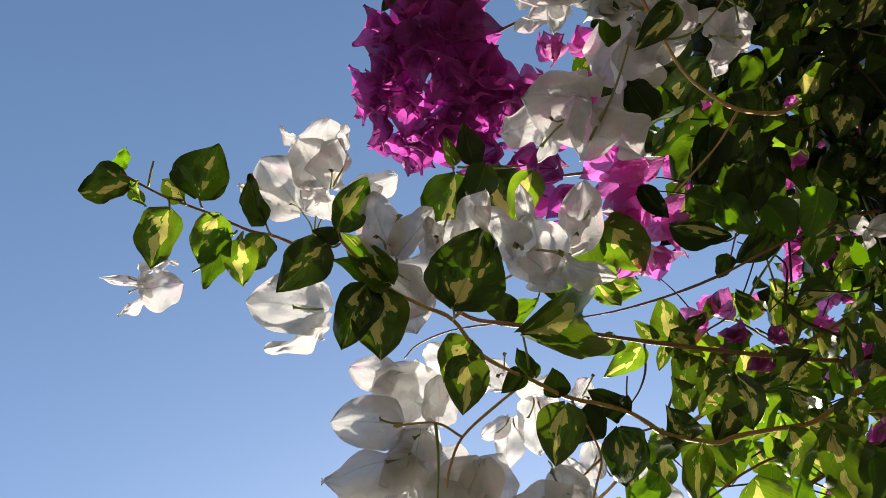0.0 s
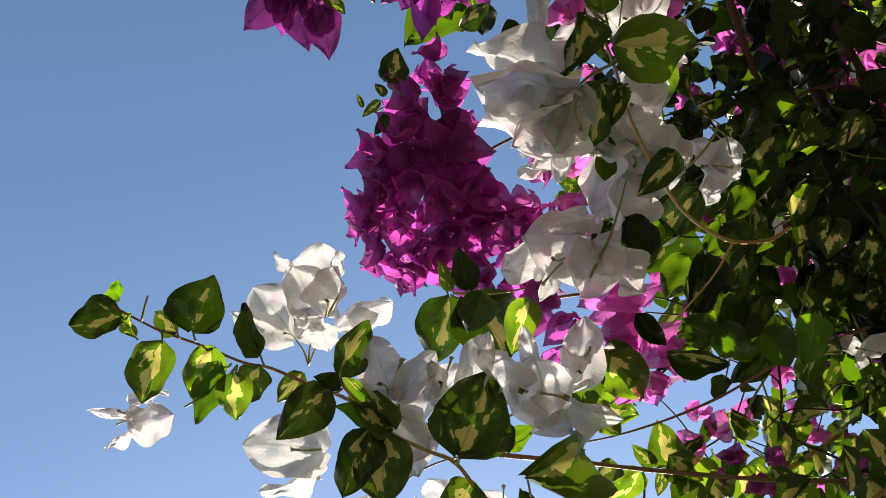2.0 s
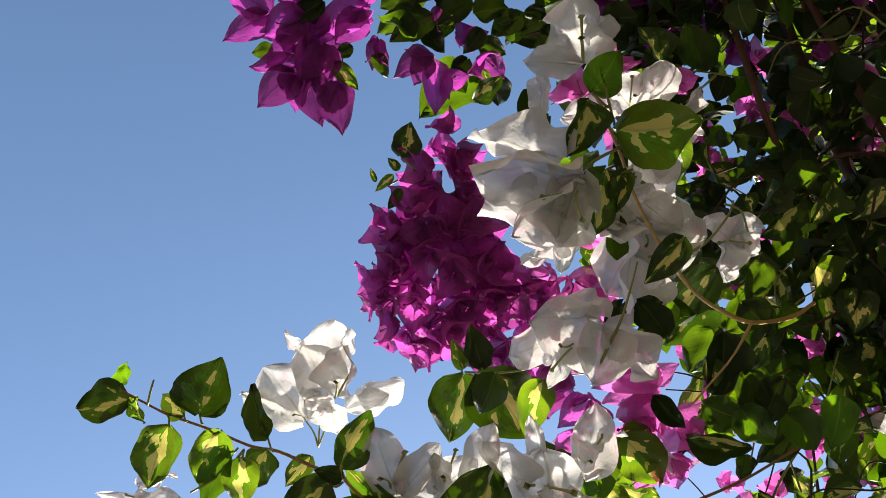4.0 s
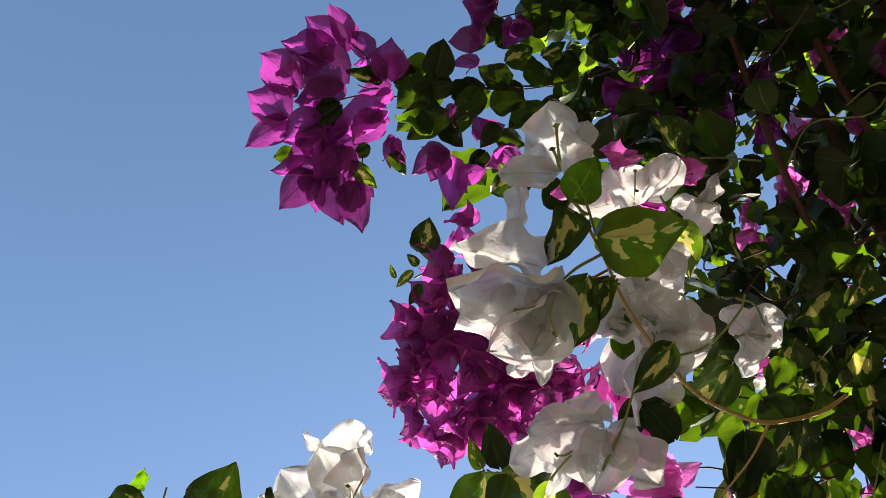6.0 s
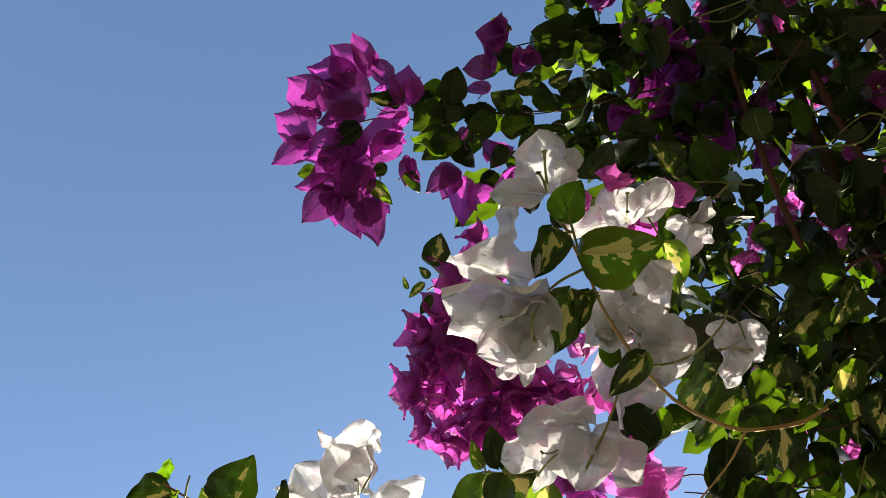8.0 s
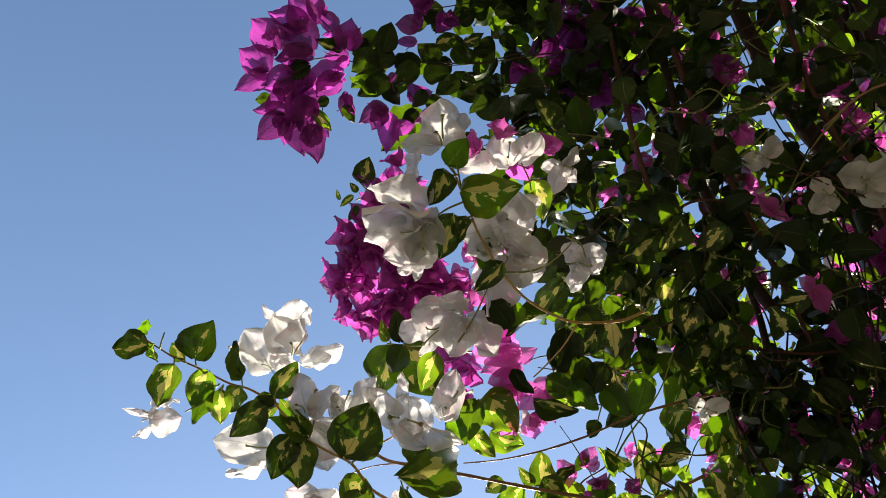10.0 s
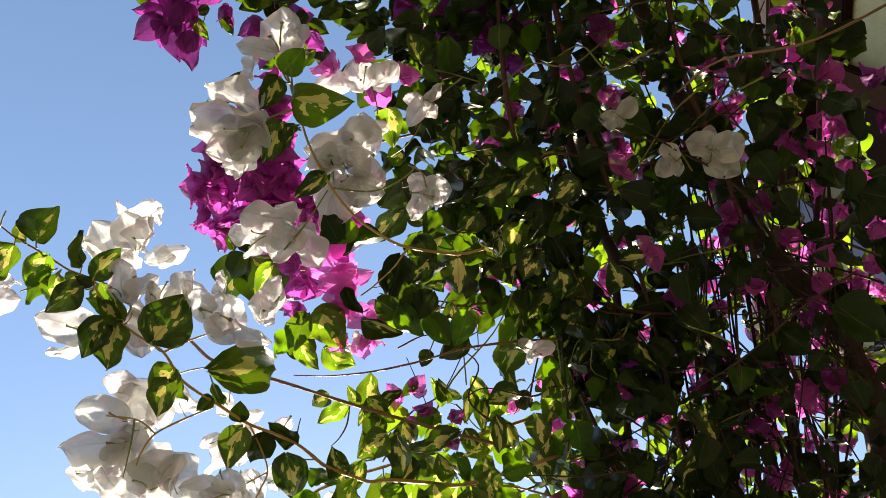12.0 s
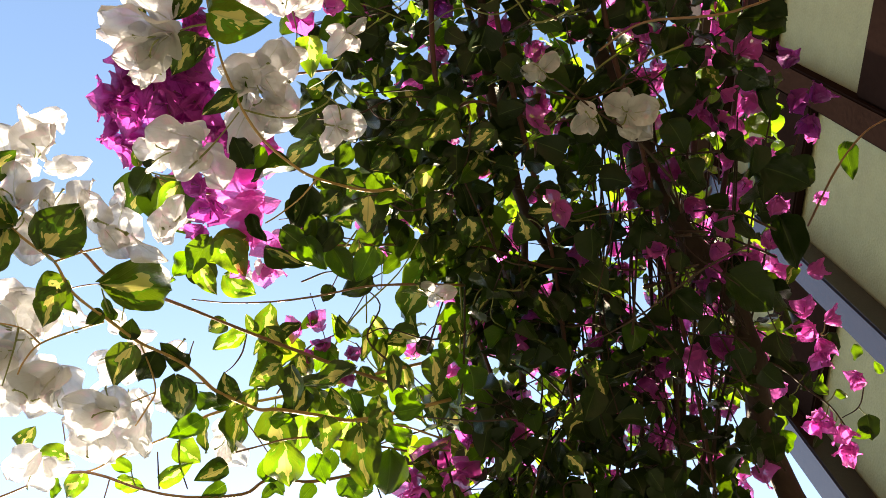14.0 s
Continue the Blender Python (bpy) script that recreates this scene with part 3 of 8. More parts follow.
front_branch = thing("bougainvillea_branch", (0.2441, 0.3859, 1.9458), "arching bougainvillea branch with large cream-blotched leaves and white blooms", "plant", "bougainvillea branches")
stem(front_branch, [(0.2937, 0.4496, 2.0149), (0.2348, 0.4421, 1.9851), (0.1994, 0.4313, 1.9626), (0.1709, 0.4143, 1.9486), (0.1392, 0.3945, 1.9314), (0.1247, 0.3899, 1.9259), (0.1104, 0.3791, 1.9222), (0.0919, 0.3634, 1.9177), (0.0833, 0.3513, 1.9169), (0.0733, 0.3381, 1.9156), (0.0565, 0.3221, 1.9111), (0.0415, 0.3090, 1.9064), (0.0218, 0.2845, 1.9017), (0.0105, 0.2706, 1.8985), (0.0010, 0.2555, 1.8965), (-0.0060, 0.2341, 1.8975), (-0.0186, 0.2211, 1.8978), (-0.0317, 0.2060, 1.8985), (-0.0404, 0.1884, 1.9015), (-0.0454, 0.1776, 1.9035), (-0.0458, 0.1712, 1.9056)], 0.0019, 0.0008, TWIG_TAN, "stem", 0.25)
stem(front_branch, [(0.2823, 0.4823, 1.9989), (0.2437, 0.4581, 1.9885), (0.1996, 0.4324, 1.9632)], 0.0012, 0.0008, TWIG_TAN, "stem", 0.25)
stem(front_branch, [(0.2484, 0.4736, 1.9697), (0.1773, 0.4413, 1.9521), (0.1443, 0.4285, 1.9361), (0.1232, 0.4265, 1.9260), (0.1028, 0.4244, 1.9159)], 0.0011, 0.0008, TWIG, "twig", 0.25)
leaf(front_branch, "dusky", (-0.0458, 0.1712, 1.9056), (-0.0247, 0.1554, 1.9192), (0.41, -0.22, -0.89), .62)
leaf(front_branch, "green", (-0.0465, 0.1758, 1.9037), (-0.0571, 0.1667, 1.9028), (0.37, -0.35, -0.86), .6)
leaf(front_branch, "dusky", (-0.0531, 0.1749, 1.9015), (-0.0810, 0.1814, 1.8882), (0.19, -0.66, -0.73), .72, stalk=(-0.0466, 0.1777, 1.9030))
leaf(front_branch, "cream", (-0.0297, 0.2047, 1.8997), (-0.0445, 0.1751, 1.9047), (0.12, -0.22, -0.97), .52)
leaf(front_branch, "some", (-0.0307, 0.2034, 1.8998), (-0.0522, 0.1830, 1.8990), (0.50, -0.50, -0.71), .45)
leaf(front_branch, "dusky", (-0.0410, 0.2002, 1.8971), (-0.0608, 0.2232, 1.8814), (0.24, -0.40, -0.88), .66, stalk=(-0.0316, 0.2058, 1.8986))
leaf(front_branch, "cream", (-0.0336, 0.2065, 1.8976), (-0.0462, 0.2355, 1.8825), (-0.06, -0.48, -0.88), .84, stalk=(-0.0316, 0.2058, 1.8986))
leaf(front_branch, "dusky", (-0.0034, 0.2125, 1.8726), (0.0230, 0.1853, 1.8899), (0.12, -0.45, -0.89), .92, stalk=(-0.0057, 0.2342, 1.8976))
leaf(front_branch, "cream", (0.0258, 0.2499, 1.8906), (0.0787, 0.2722, 1.9198), (0.56, -0.36, -0.75), .60, stalk=(0.0247, 0.2816, 1.9042))
leaf(front_branch, "cream", (-0.0001, 0.2489, 1.8975), (-0.0196, 0.2596, 1.8834), (0.29, -0.53, -0.80), .88, stalk=(0.0010, 0.2558, 1.8964))
leaf(front_branch, "cream", (-0.0043, 0.2509, 1.8863), (-0.0152, 0.2697, 1.8682), (0.03, -0.68, -0.73), .80, stalk=(0.0010, 0.2558, 1.8964))
leaf(front_branch, "green", (0.0001, 0.2597, 1.9007), (0.0013, 0.2782, 1.8966), (-0.33, -0.19, -0.93), .5)
leaf(front_branch, "green", (0.0200, 0.2792, 1.9021), (0.0085, 0.2834, 1.8938), (0.32, -0.59, -0.74), .8)
leaf(front_branch, "green", (0.0266, 0.2867, 1.9040), (0.0216, 0.2676, 1.9062), (-0.25, -0.05, -0.97), .6)
leaf(front_branch, "green", (0.0353, 0.3048, 1.9040), (0.0382, 0.2899, 1.9100), (0.16, -0.34, -0.93), .95)
leaf(front_branch, "green", (0.0736, 0.3372, 1.9160), (0.0551, 0.3172, 1.9118), (0.16, 0.06, -0.99), .62)
leaf(front_branch, "cream", (0.0385, 0.3086, 1.9010), (0.0229, 0.3299, 1.8802), (-0.02, -0.71, -0.71), .78)
leaf(front_branch, "green", (0.0521, 0.3215, 1.9126), (0.0371, 0.3436, 1.9033), (0.33, -0.16, -0.93), .8)
leaf(front_branch, "dusky", (0.0648, 0.3424, 1.9097), (0.0643, 0.3840, 1.8969), (0.17, -0.29, -0.94), .66, stalk=(0.0859, 0.3561, 1.9168))
leaf(front_branch, "some", (0.0807, 0.3611, 1.9126), (0.1012, 0.3842, 1.9160), (0.06, 0.10, -0.99), .58)
leaf(front_branch, "dusky", (0.1058, 0.3758, 1.9209), (0.0993, 0.3521, 1.9250), (0.07, -0.19, -0.98), .85)
leaf(front_branch, "cream", (0.1138, 0.3837, 1.9224), (0.0979, 0.4163, 1.9042), (-0.22, -0.55, -0.80), .46)
leaf(front_branch, "some", (0.0817, 0.3826, 1.9065), (0.0558, 0.3881, 1.8911), (0.34, -0.55, -0.77), .6)
leaf(front_branch, "cream", (0.1428, 0.3578, 1.9449), (0.1178, 0.3684, 1.9292), (0.34, -0.43, -0.84), .8, stalk=(0.1471, 0.3585, 1.9468))
leaf(front_branch, "dusky", (0.1513, 0.3656, 1.9517), (0.1510, 0.3981, 1.9359), (-0.34, -0.42, -0.84), .68)
leaf(front_branch, "dusky", (0.2037, 0.3775, 1.9669), (0.1606, 0.3870, 1.9440), (0.46, -0.05, -0.89), .42)
leaf(front_branch, "cream", (0.1834, 0.3906, 1.9533), (0.1992, 0.4191, 1.9510), (0.01, -0.09, -1.00), .6)
leaf(front_branch, "cream", (0.2082, 0.4307, 1.9511), (0.2122, 0.4868, 1.9339), (0.01, -0.29, -0.96), .62, stalk=(0.2025, 0.4210, 1.9518))
leaf(front_branch, "cream", (0.1768, 0.4124, 1.9431), (0.1756, 0.4481, 1.9308), (0.25, -0.31, -0.92), .72, stalk=(0.1763, 0.4109, 1.9434))
leaf(front_branch, "cream", (0.1431, 0.4233, 1.9240), (0.1444, 0.4632, 1.9116), (0.00, -0.30, -0.95), .82)
leaf(front_branch, "green", (0.2331, 0.4586, 1.9523), (0.2260, 0.5015, 1.9347), (-0.01, -0.38, -0.92), .7)
leaf(front_branch, "cream", (0.2271, 0.4205, 1.9627), (0.2240, 0.4502, 1.9513), (-0.18, -0.37, -0.91), .72)
leaf(front_branch, "some", (0.2389, 0.4270, 1.9656), (0.2674, 0.4290, 1.9769), (0.36, -0.45, -0.82), .6)
leaf(front_branch, "some", (0.1329, 0.3993, 1.9268), (0.1520, 0.4075, 1.9333), (0.37, -0.15, -0.91), .62)
leaf(front_branch, "cream", (0.2382, 0.3771, 1.9822), (0.2397, 0.4129, 1.9707), (0.26, -0.30, -0.92), .42)
leaf(front_branch, "some", (0.1679, 0.4418, 1.9294), (0.1753, 0.4700, 1.9234), (0.06, -0.22, -0.97), .7)
leaf(front_branch, "some", (0.1680, 0.4276, 1.9341), (0.1643, 0.4105, 1.9380), (0.22, -0.26, -0.94), .6)
stem(front_branch, [(0.0421, 0.3094, 1.9067), (0.0481, 0.3326, 1.9033), (0.0500, 0.3500, 1.8993), (0.0430, 0.3608, 1.8922), (0.0346, 0.3711, 1.8845)], 0.0008, 0.0006, TWIG_TAN, "twig", 0.25)
stem(front_branch, [(0.0498, 0.3506, 1.8990), (0.0383, 0.3517, 1.8922), (0.0281, 0.3528, 1.8861)], 0.0007, 0.0005, TWIG_TAN, "twig", 0.25)
stem(front_branch, [(-0.0055, 0.2338, 1.8978), (0.0099, 0.2322, 1.9084), (0.0255, 0.2326, 1.9182), (0.0378, 0.2337, 1.9255)], 0.0009, 0.0006, TWIG_TAN, "twig", 0.25)
stem(front_branch, [(0.0201, 0.2863, 1.9002), (0.0013, 0.2866, 1.8884), (-0.0193, 0.2885, 1.8746), (-0.0299, 0.2979, 1.8658), (-0.0342, 0.3057, 1.8614)], 0.0009, 0.0006, TWIG_TAN, "twig", 0.25)
stem(front_branch, [(-0.0193, 0.2885, 1.8746), (-0.0297, 0.2749, 1.8743), (-0.0496, 0.2659, 1.8703)], 0.0007, 0.0005, TWIG_TAN, "twig", 0.25)
stem(front_branch, [(-0.0293, 0.2712, 1.8694), (-0.0333, 0.2863, 1.8603), (-0.0414, 0.3076, 1.8497)], 0.0008, 0.0005, TWIG_GREEN, "twig", 0.25)
stem(front_branch, [(-0.0316, 0.2058, 1.8986), (-0.0248, 0.1994, 1.9034), (-0.0206, 0.1874, 1.9093)], 0.0008, 0.0005, TWIG_GREEN, "twig", 0.25)
stem(front_branch, [(0.0735, 0.3385, 1.9156), (0.0760, 0.3279, 1.9201), (0.0791, 0.3203, 1.9240)], 0.0006, 0.0005, TWIG, "twig", 0.25)
f = bloom(front_branch, "white", (-0.0493, 0.2907, 1.9034), (-0.91, -0.38, -0.13), 0.0340)
bract(f, "white", (-0.0493, 0.2907, 1.9034), (-0.0854, 0.2759, 1.9039), (0.20, -0.53, -0.83), .72)
bract(f, "white", (-0.0488, 0.2962, 1.9118), (-0.0474, 0.2710, 1.9286), (-0.17, -0.55, -0.82), .92)
bract(f, "white", (-0.0470, 0.2852, 1.9305), (-0.0709, 0.2700, 1.9402), (0.10, -0.64, -0.76), .7)
bract(f, "white", (-0.0456, 0.2868, 1.9297), (-0.0328, 0.2765, 1.9393), (-0.11, -0.74, -0.66), .6)
f = bloom(front_branch, "white", (-0.0494, 0.3056, 1.8961), (-0.95, -0.03, -0.31), 0.0360)
bract(f, "white", (-0.0492, 0.3051, 1.8963), (-0.0982, 0.2981, 1.8931), (0.10, -0.26, -0.96), .58)
bract(f, "white", (-0.0406, 0.2976, 1.9044), (-0.0549, 0.3271, 1.8922), (-0.18, -0.45, -0.87), .85)
bract(f, "white", (-0.0503, 0.3042, 1.8923), (-0.0677, 0.3206, 1.8776), (0.14, -0.58, -0.80), .9)
f = bloom(front_branch, "white", (-0.0376, 0.3376, 1.8804), (0.05, -0.98, -0.17), 0.0340)
bract(f, "white", (-0.0389, 0.3415, 1.8785), (-0.0439, 0.3192, 1.8894), (0.17, -0.46, -0.87), .95)
bract(f, "white", (-0.0378, 0.3447, 1.8814), (-0.0176, 0.3308, 1.8926), (-0.06, -0.68, -0.73), .8)
bract(f, "white", (-0.0277, 0.3347, 1.8774), (-0.0109, 0.3259, 1.8772), (0.05, 0.10, -0.99), .5)
bract(f, "white", (-0.0404, 0.3411, 1.8787), (-0.0541, 0.3328, 1.8917), (-0.28, -0.65, -0.71), .9)
f = bloom(front_branch, "white", (0.0249, 0.3489, 1.8749), (-0.68, -0.70, -0.22), 0.0400)
bract(f, "white", (0.0257, 0.3503, 1.8742), (-0.0114, 0.3357, 1.8747), (0.14, -0.39, -0.91), .75)
bract(f, "white", (0.0213, 0.3571, 1.8753), (0.0242, 0.3349, 1.8884), (0.18, -0.48, -0.86), 1.0)
bract(f, "white", (0.0245, 0.3537, 1.8748), (0.0391, 0.3635, 1.8766), (0.44, -0.52, -0.73), .9)
bract(f, "white", (0.0215, 0.3514, 1.8736), (-0.0032, 0.3629, 1.8614), (0.07, -0.65, -0.76), .9)
f = bloom(front_branch, "white", (0.0090, 0.3403, 1.9459), (-0.37, 0.57, -0.73), 0.0300)
bract(f, "white", (0.0090, 0.3403, 1.9459), (-0.0083, 0.3658, 1.9289), (-0.24, -0.65, -0.72), .5)
bract(f, "white", (0.0069, 0.3425, 1.9470), (-0.0125, 0.3455, 1.9434), (0.10, -0.46, -0.88), .6)
f = bloom(front_branch, "white", (0.0266, 0.3340, 1.9490), (-0.18, 0.63, -0.76), 0.0300)
bract(f, "white", (0.0257, 0.3337, 1.9491), (0.0175, 0.3642, 1.9342), (0.25, -0.37, -0.89), .62)
bract(f, "white", (0.0265, 0.3408, 1.9523), (0.0394, 0.3435, 1.9554), (0.28, -0.24, -0.93), .7)
f = bloom(front_branch, "white", (0.0544, 0.3477, 1.9534), (0.46, -0.81, -0.36), 0.0280)
bract(f, "white", (0.0500, 0.3498, 1.9524), (0.0641, 0.3405, 1.9592), (0.09, -0.50, -0.86), .8)
f = bloom(front_branch, "white", (0.0529, 0.3736, 1.9296), (-0.37, 0.54, -0.76), 0.0280)
bract(f, "white", (0.0501, 0.3664, 1.9331), (0.0493, 0.3861, 1.9235), (-0.17, -0.44, -0.88), .7)
f = bloom(front_branch, "white", (-0.0839, 0.3258, 1.8973), (-0.80, 0.19, -0.57), 0.0300)
bract(f, "white", (-0.0821, 0.3204, 1.8999), (-0.0888, 0.3390, 1.8864), (-0.12, -0.61, -0.78), .95)
bract(f, "white", (-0.0777, 0.3274, 1.9010), (-0.0631, 0.3507, 1.8874), (0.12, -0.56, -0.82), .95)
bract(f, "white", (-0.0695, 0.3338, 1.9045), (-0.1014, 0.3397, 1.9061), (-0.14, -0.57, -0.81), .8)
f = bloom(front_branch, "white", (-0.0714, 0.2262, 1.9349), (-0.94, -0.30, -0.17), 0.0360)
bract(f, "white", (-0.0685, 0.2270, 1.9345), (-0.1086, 0.2096, 1.9364), (0.19, -0.53, -0.83), .74)
bract(f, "white", (-0.0762, 0.2335, 1.9314), (-0.1055, 0.2354, 1.9215), (0.31, -0.14, -0.94), .32)
bract(f, "white", (-0.0726, 0.2328, 1.9406), (-0.0816, 0.2445, 1.9371), (-0.35, -0.50, -0.79), .8)
f = bloom(front_branch, "white", (-0.0251, 0.1854, 1.8991), (0.27, -0.94, -0.20), 0.0360)
bract(f, "white", (-0.0243, 0.1893, 1.8979), (-0.0244, 0.1600, 1.9109), (0.16, -0.40, -0.90), .68)
bract(f, "white", (-0.0236, 0.1924, 1.9013), (0.0013, 0.1798, 1.9112), (0.00, -0.61, -0.79), .5)
f = bloom(front_branch, "white", (-0.0018, 0.1921, 1.8989), (0.46, -0.85, -0.25), 0.0300)
bract(f, "white", (-0.0087, 0.1957, 1.8972), (0.0144, 0.1893, 1.9072), (0.34, -0.19, -0.92), .75)
bract(f, "white", (0.0100, 0.2009, 1.8992), (0.0293, 0.1795, 1.9134), (-0.09, -0.60, -0.79), .52)
bract(f, "white", (-0.0040, 0.1938, 1.8940), (-0.0041, 0.1794, 1.9046), (0.41, -0.54, -0.73), .6)
f = bloom(front_branch, "white", (0.0383, 0.2080, 1.8972), (0.35, -0.49, -0.80), 0.0400)
bract(f, "white", (0.0319, 0.2098, 1.8961), (0.0234, 0.1793, 1.8984), (0.45, -0.19, -0.88), .58)
bract(f, "white", (0.0449, 0.2020, 1.9079), (0.0463, 0.1806, 1.9144), (-0.19, -0.30, -0.94), .42)
bract(f, "white", (0.0467, 0.1948, 1.9018), (0.0379, 0.2216, 1.8826), (0.07, -0.57, -0.82), .95)
bract(f, "white", (0.0509, 0.2153, 1.8960), (0.0787, 0.2322, 1.8888), (-0.12, -0.21, -0.97), .42)
bract(f, "white", (0.0370, 0.2050, 1.8854), (0.0518, 0.2267, 1.8821), (0.39, -0.39, -0.83), .7)
f = bloom(front_branch, "white", (-0.0297, 0.2081, 1.9233), (0.36, 0.52, -0.77), 0.0340)
bract(f, "white", (-0.0323, 0.2073, 1.9233), (-0.0165, 0.2332, 1.9168), (-0.08, -0.20, -0.98), .82)
bract(f, "white", (-0.0275, 0.2108, 1.9268), (-0.0284, 0.2434, 1.9128), (0.25, -0.38, -0.89), .8)
bract(f, "white", (-0.0331, 0.2083, 1.9293), (-0.0027, 0.2239, 1.9290), (-0.03, 0.05, -1.00), .7)
f = bloom(front_branch, "white", (0.0673, 0.2267, 1.9304), (0.63, -0.65, -0.43), 0.0300)
bract(f, "white", (0.0642, 0.2344, 1.9279), (0.0828, 0.2023, 1.9421), (-0.04, -0.43, -0.90), .58)
bract(f, "white", (0.0702, 0.2245, 1.9292), (0.0916, 0.2174, 1.9299), (0.06, 0.08, -1.00), .28)
bract(f, "white", (0.0646, 0.2292, 1.9242), (0.0628, 0.2102, 1.9319), (0.40, -0.37, -0.84), .5)
f = bloom(front_branch, "white", (-0.0380, 0.3041, 1.9110), (-0.80, -0.03, -0.60), 0.0360)
bract(f, "white", (-0.0313, 0.3002, 1.9122), (-0.0562, 0.2729, 1.9332), (-0.02, -0.60, -0.80), .9)
bract(f, "white", (-0.0337, 0.3041, 1.9106), (-0.0617, 0.3049, 1.9060), (0.15, -0.26, -0.95), .8)
bract(f, "white", (-0.0315, 0.3041, 1.9104), (-0.0253, 0.2850, 1.9295), (0.34, -0.61, -0.72), .8)
f = bloom(front_branch, "white", (-0.0181, 0.2979, 1.9341), (0.04, 0.50, -0.86), 0.0300)
bract(f, "white", (-0.0187, 0.2917, 1.9370), (0.0027, 0.3061, 1.9331), (-0.05, -0.19, -0.98), .6)
bract(f, "white", (-0.0134, 0.2938, 1.9356), (-0.0234, 0.2760, 1.9511), (-0.33, -0.51, -0.80), .8)
f = bloom(front_branch, "white", (-0.0188, 0.3345, 1.8847), (-0.41, 0.33, -0.85), 0.0340)
bract(f, "white", (-0.0138, 0.3189, 1.8913), (-0.0353, 0.3516, 1.8740), (-0.18, -0.55, -0.82), .9)
bract(f, "white", (-0.0166, 0.3199, 1.8933), (-0.0110, 0.3522, 1.8761), (0.09, -0.48, -0.87), .85)
bract(f, "white", (-0.0203, 0.3240, 1.8962), (-0.0478, 0.3279, 1.9011), (-0.22, -0.39, -0.89), .9)
f = bloom(front_branch, "white", (0.0231, 0.3623, 1.9237), (0.38, 0.24, -0.89), 0.0340)
bract(f, "white", (0.0322, 0.3624, 1.9229), (0.0406, 0.4096, 1.8988), (-0.25, -0.41, -0.88), .42)
bract(f, "white", (0.0267, 0.3834, 1.9140), (0.0173, 0.4102, 1.8982), (0.13, -0.47, -0.87), .9)
bract(f, "white", (0.0183, 0.3941, 1.9142), (-0.0024, 0.4167, 1.9013), (-0.14, -0.58, -0.80), .8)
f = bloom(front_branch, "white", (-0.0074, 0.3898, 1.9029), (-0.41, 0.18, -0.89), 0.0340)
bract(f, "white", (-0.0045, 0.3773, 1.9083), (-0.0254, 0.4008, 1.8972), (-0.17, -0.54, -0.82), .9)
bract(f, "white", (-0.0035, 0.3797, 1.9115), (0.0052, 0.4106, 1.8925), (0.07, -0.54, -0.84), .9)
bract(f, "white", (-0.0091, 0.3891, 1.9099), (-0.0330, 0.3850, 1.9182), (-0.14, -0.65, -0.74), .8)
f = bloom(front_branch, "white", (-0.0499, 0.4080, 1.8872), (-0.64, 0.13, -0.76), 0.0340)
bract(f, "white", (-0.0449, 0.3958, 1.8923), (-0.0657, 0.4122, 1.8800), (-0.05, -0.64, -0.77), .9)
bract(f, "white", (-0.0444, 0.4023, 1.8937), (-0.0373, 0.4244, 1.8788), (-0.11, -0.53, -0.84), .9)
bract(f, "white", (-0.0472, 0.3994, 1.8974), (-0.0666, 0.3976, 1.9043), (-0.30, -0.27, -0.92), .8)
bract(f, "white", (-0.0430, 0.4077, 1.8934), (-0.0214, 0.4132, 1.8913), (0.01, -0.39, -0.92), .7)
f = bloom(front_branch, "white", (-0.0609, 0.3548, 1.9121), (-0.84, -0.16, -0.51), 0.0340)
bract(f, "white", (-0.0562, 0.3507, 1.9135), (-0.0854, 0.3593, 1.9054), (0.10, -0.47, -0.88), .95)
bract(f, "white", (-0.0580, 0.3570, 1.9152), (-0.0666, 0.3333, 1.9288), (0.15, -0.53, -0.83), .9)
f = bloom(front_branch, "white", (0.0129, 0.3215, 1.9649), (0.10, -0.84, -0.54), 0.0300)
bract(f, "white", (0.0102, 0.3301, 1.9613), (0.0058, 0.3116, 1.9722), (-0.09, -0.49, -0.87), .8)
bract(f, "white", (0.0167, 0.3311, 1.9625), (0.0422, 0.3323, 1.9621), (-0.01, -0.24, -0.97), .6)
f = bloom(front_branch, "white", (0.0855, 0.4487, 1.9677), (0.05, 0.17, -0.98), 0.0300)
bract(f, "white", (0.0807, 0.4440, 1.9702), (0.1003, 0.4696, 1.9526), (-0.13, -0.49, -0.86), .7)
bract(f, "white", (0.0828, 0.4476, 1.9706), (0.0781, 0.4324, 1.9800), (0.07, -0.54, -0.84), .8)
bract(f, "white", (0.0853, 0.4534, 1.9656), (0.0850, 0.4718, 1.9529), (0.10, -0.56, -0.82), .6)
leaf(front_branch, "cream", (0.1165, 0.3965, 1.9675), (0.1046, 0.4210, 1.9566), (-0.06, -0.43, -0.90), .6)
leaf(front_branch, "cream", (0.1246, 0.4005, 1.9729), (0.1189, 0.3744, 1.9785), (0.14, -0.24, -0.96), .7)
leaf(front_branch, "cream", (0.1384, 0.4049, 1.9830), (0.1488, 0.3882, 1.9985), (-0.10, -0.71, -0.70), .7)
leaf(front_branch, "dusky", (0.1573, 0.4162, 1.9940), (0.1371, 0.4328, 1.9705), (0.21, -0.70, -0.68), .7)
leaf(front_branch, "cream", (0.1671, 0.4207, 1.9999), (0.1863, 0.4516, 2.0020), (0.03, 0.05, -1.00), .6)
leaf(front_branch, "cream", (0.1823, 0.4235, 2.0106), (0.1810, 0.3972, 2.0203), (-0.33, -0.31, -0.89), .7)
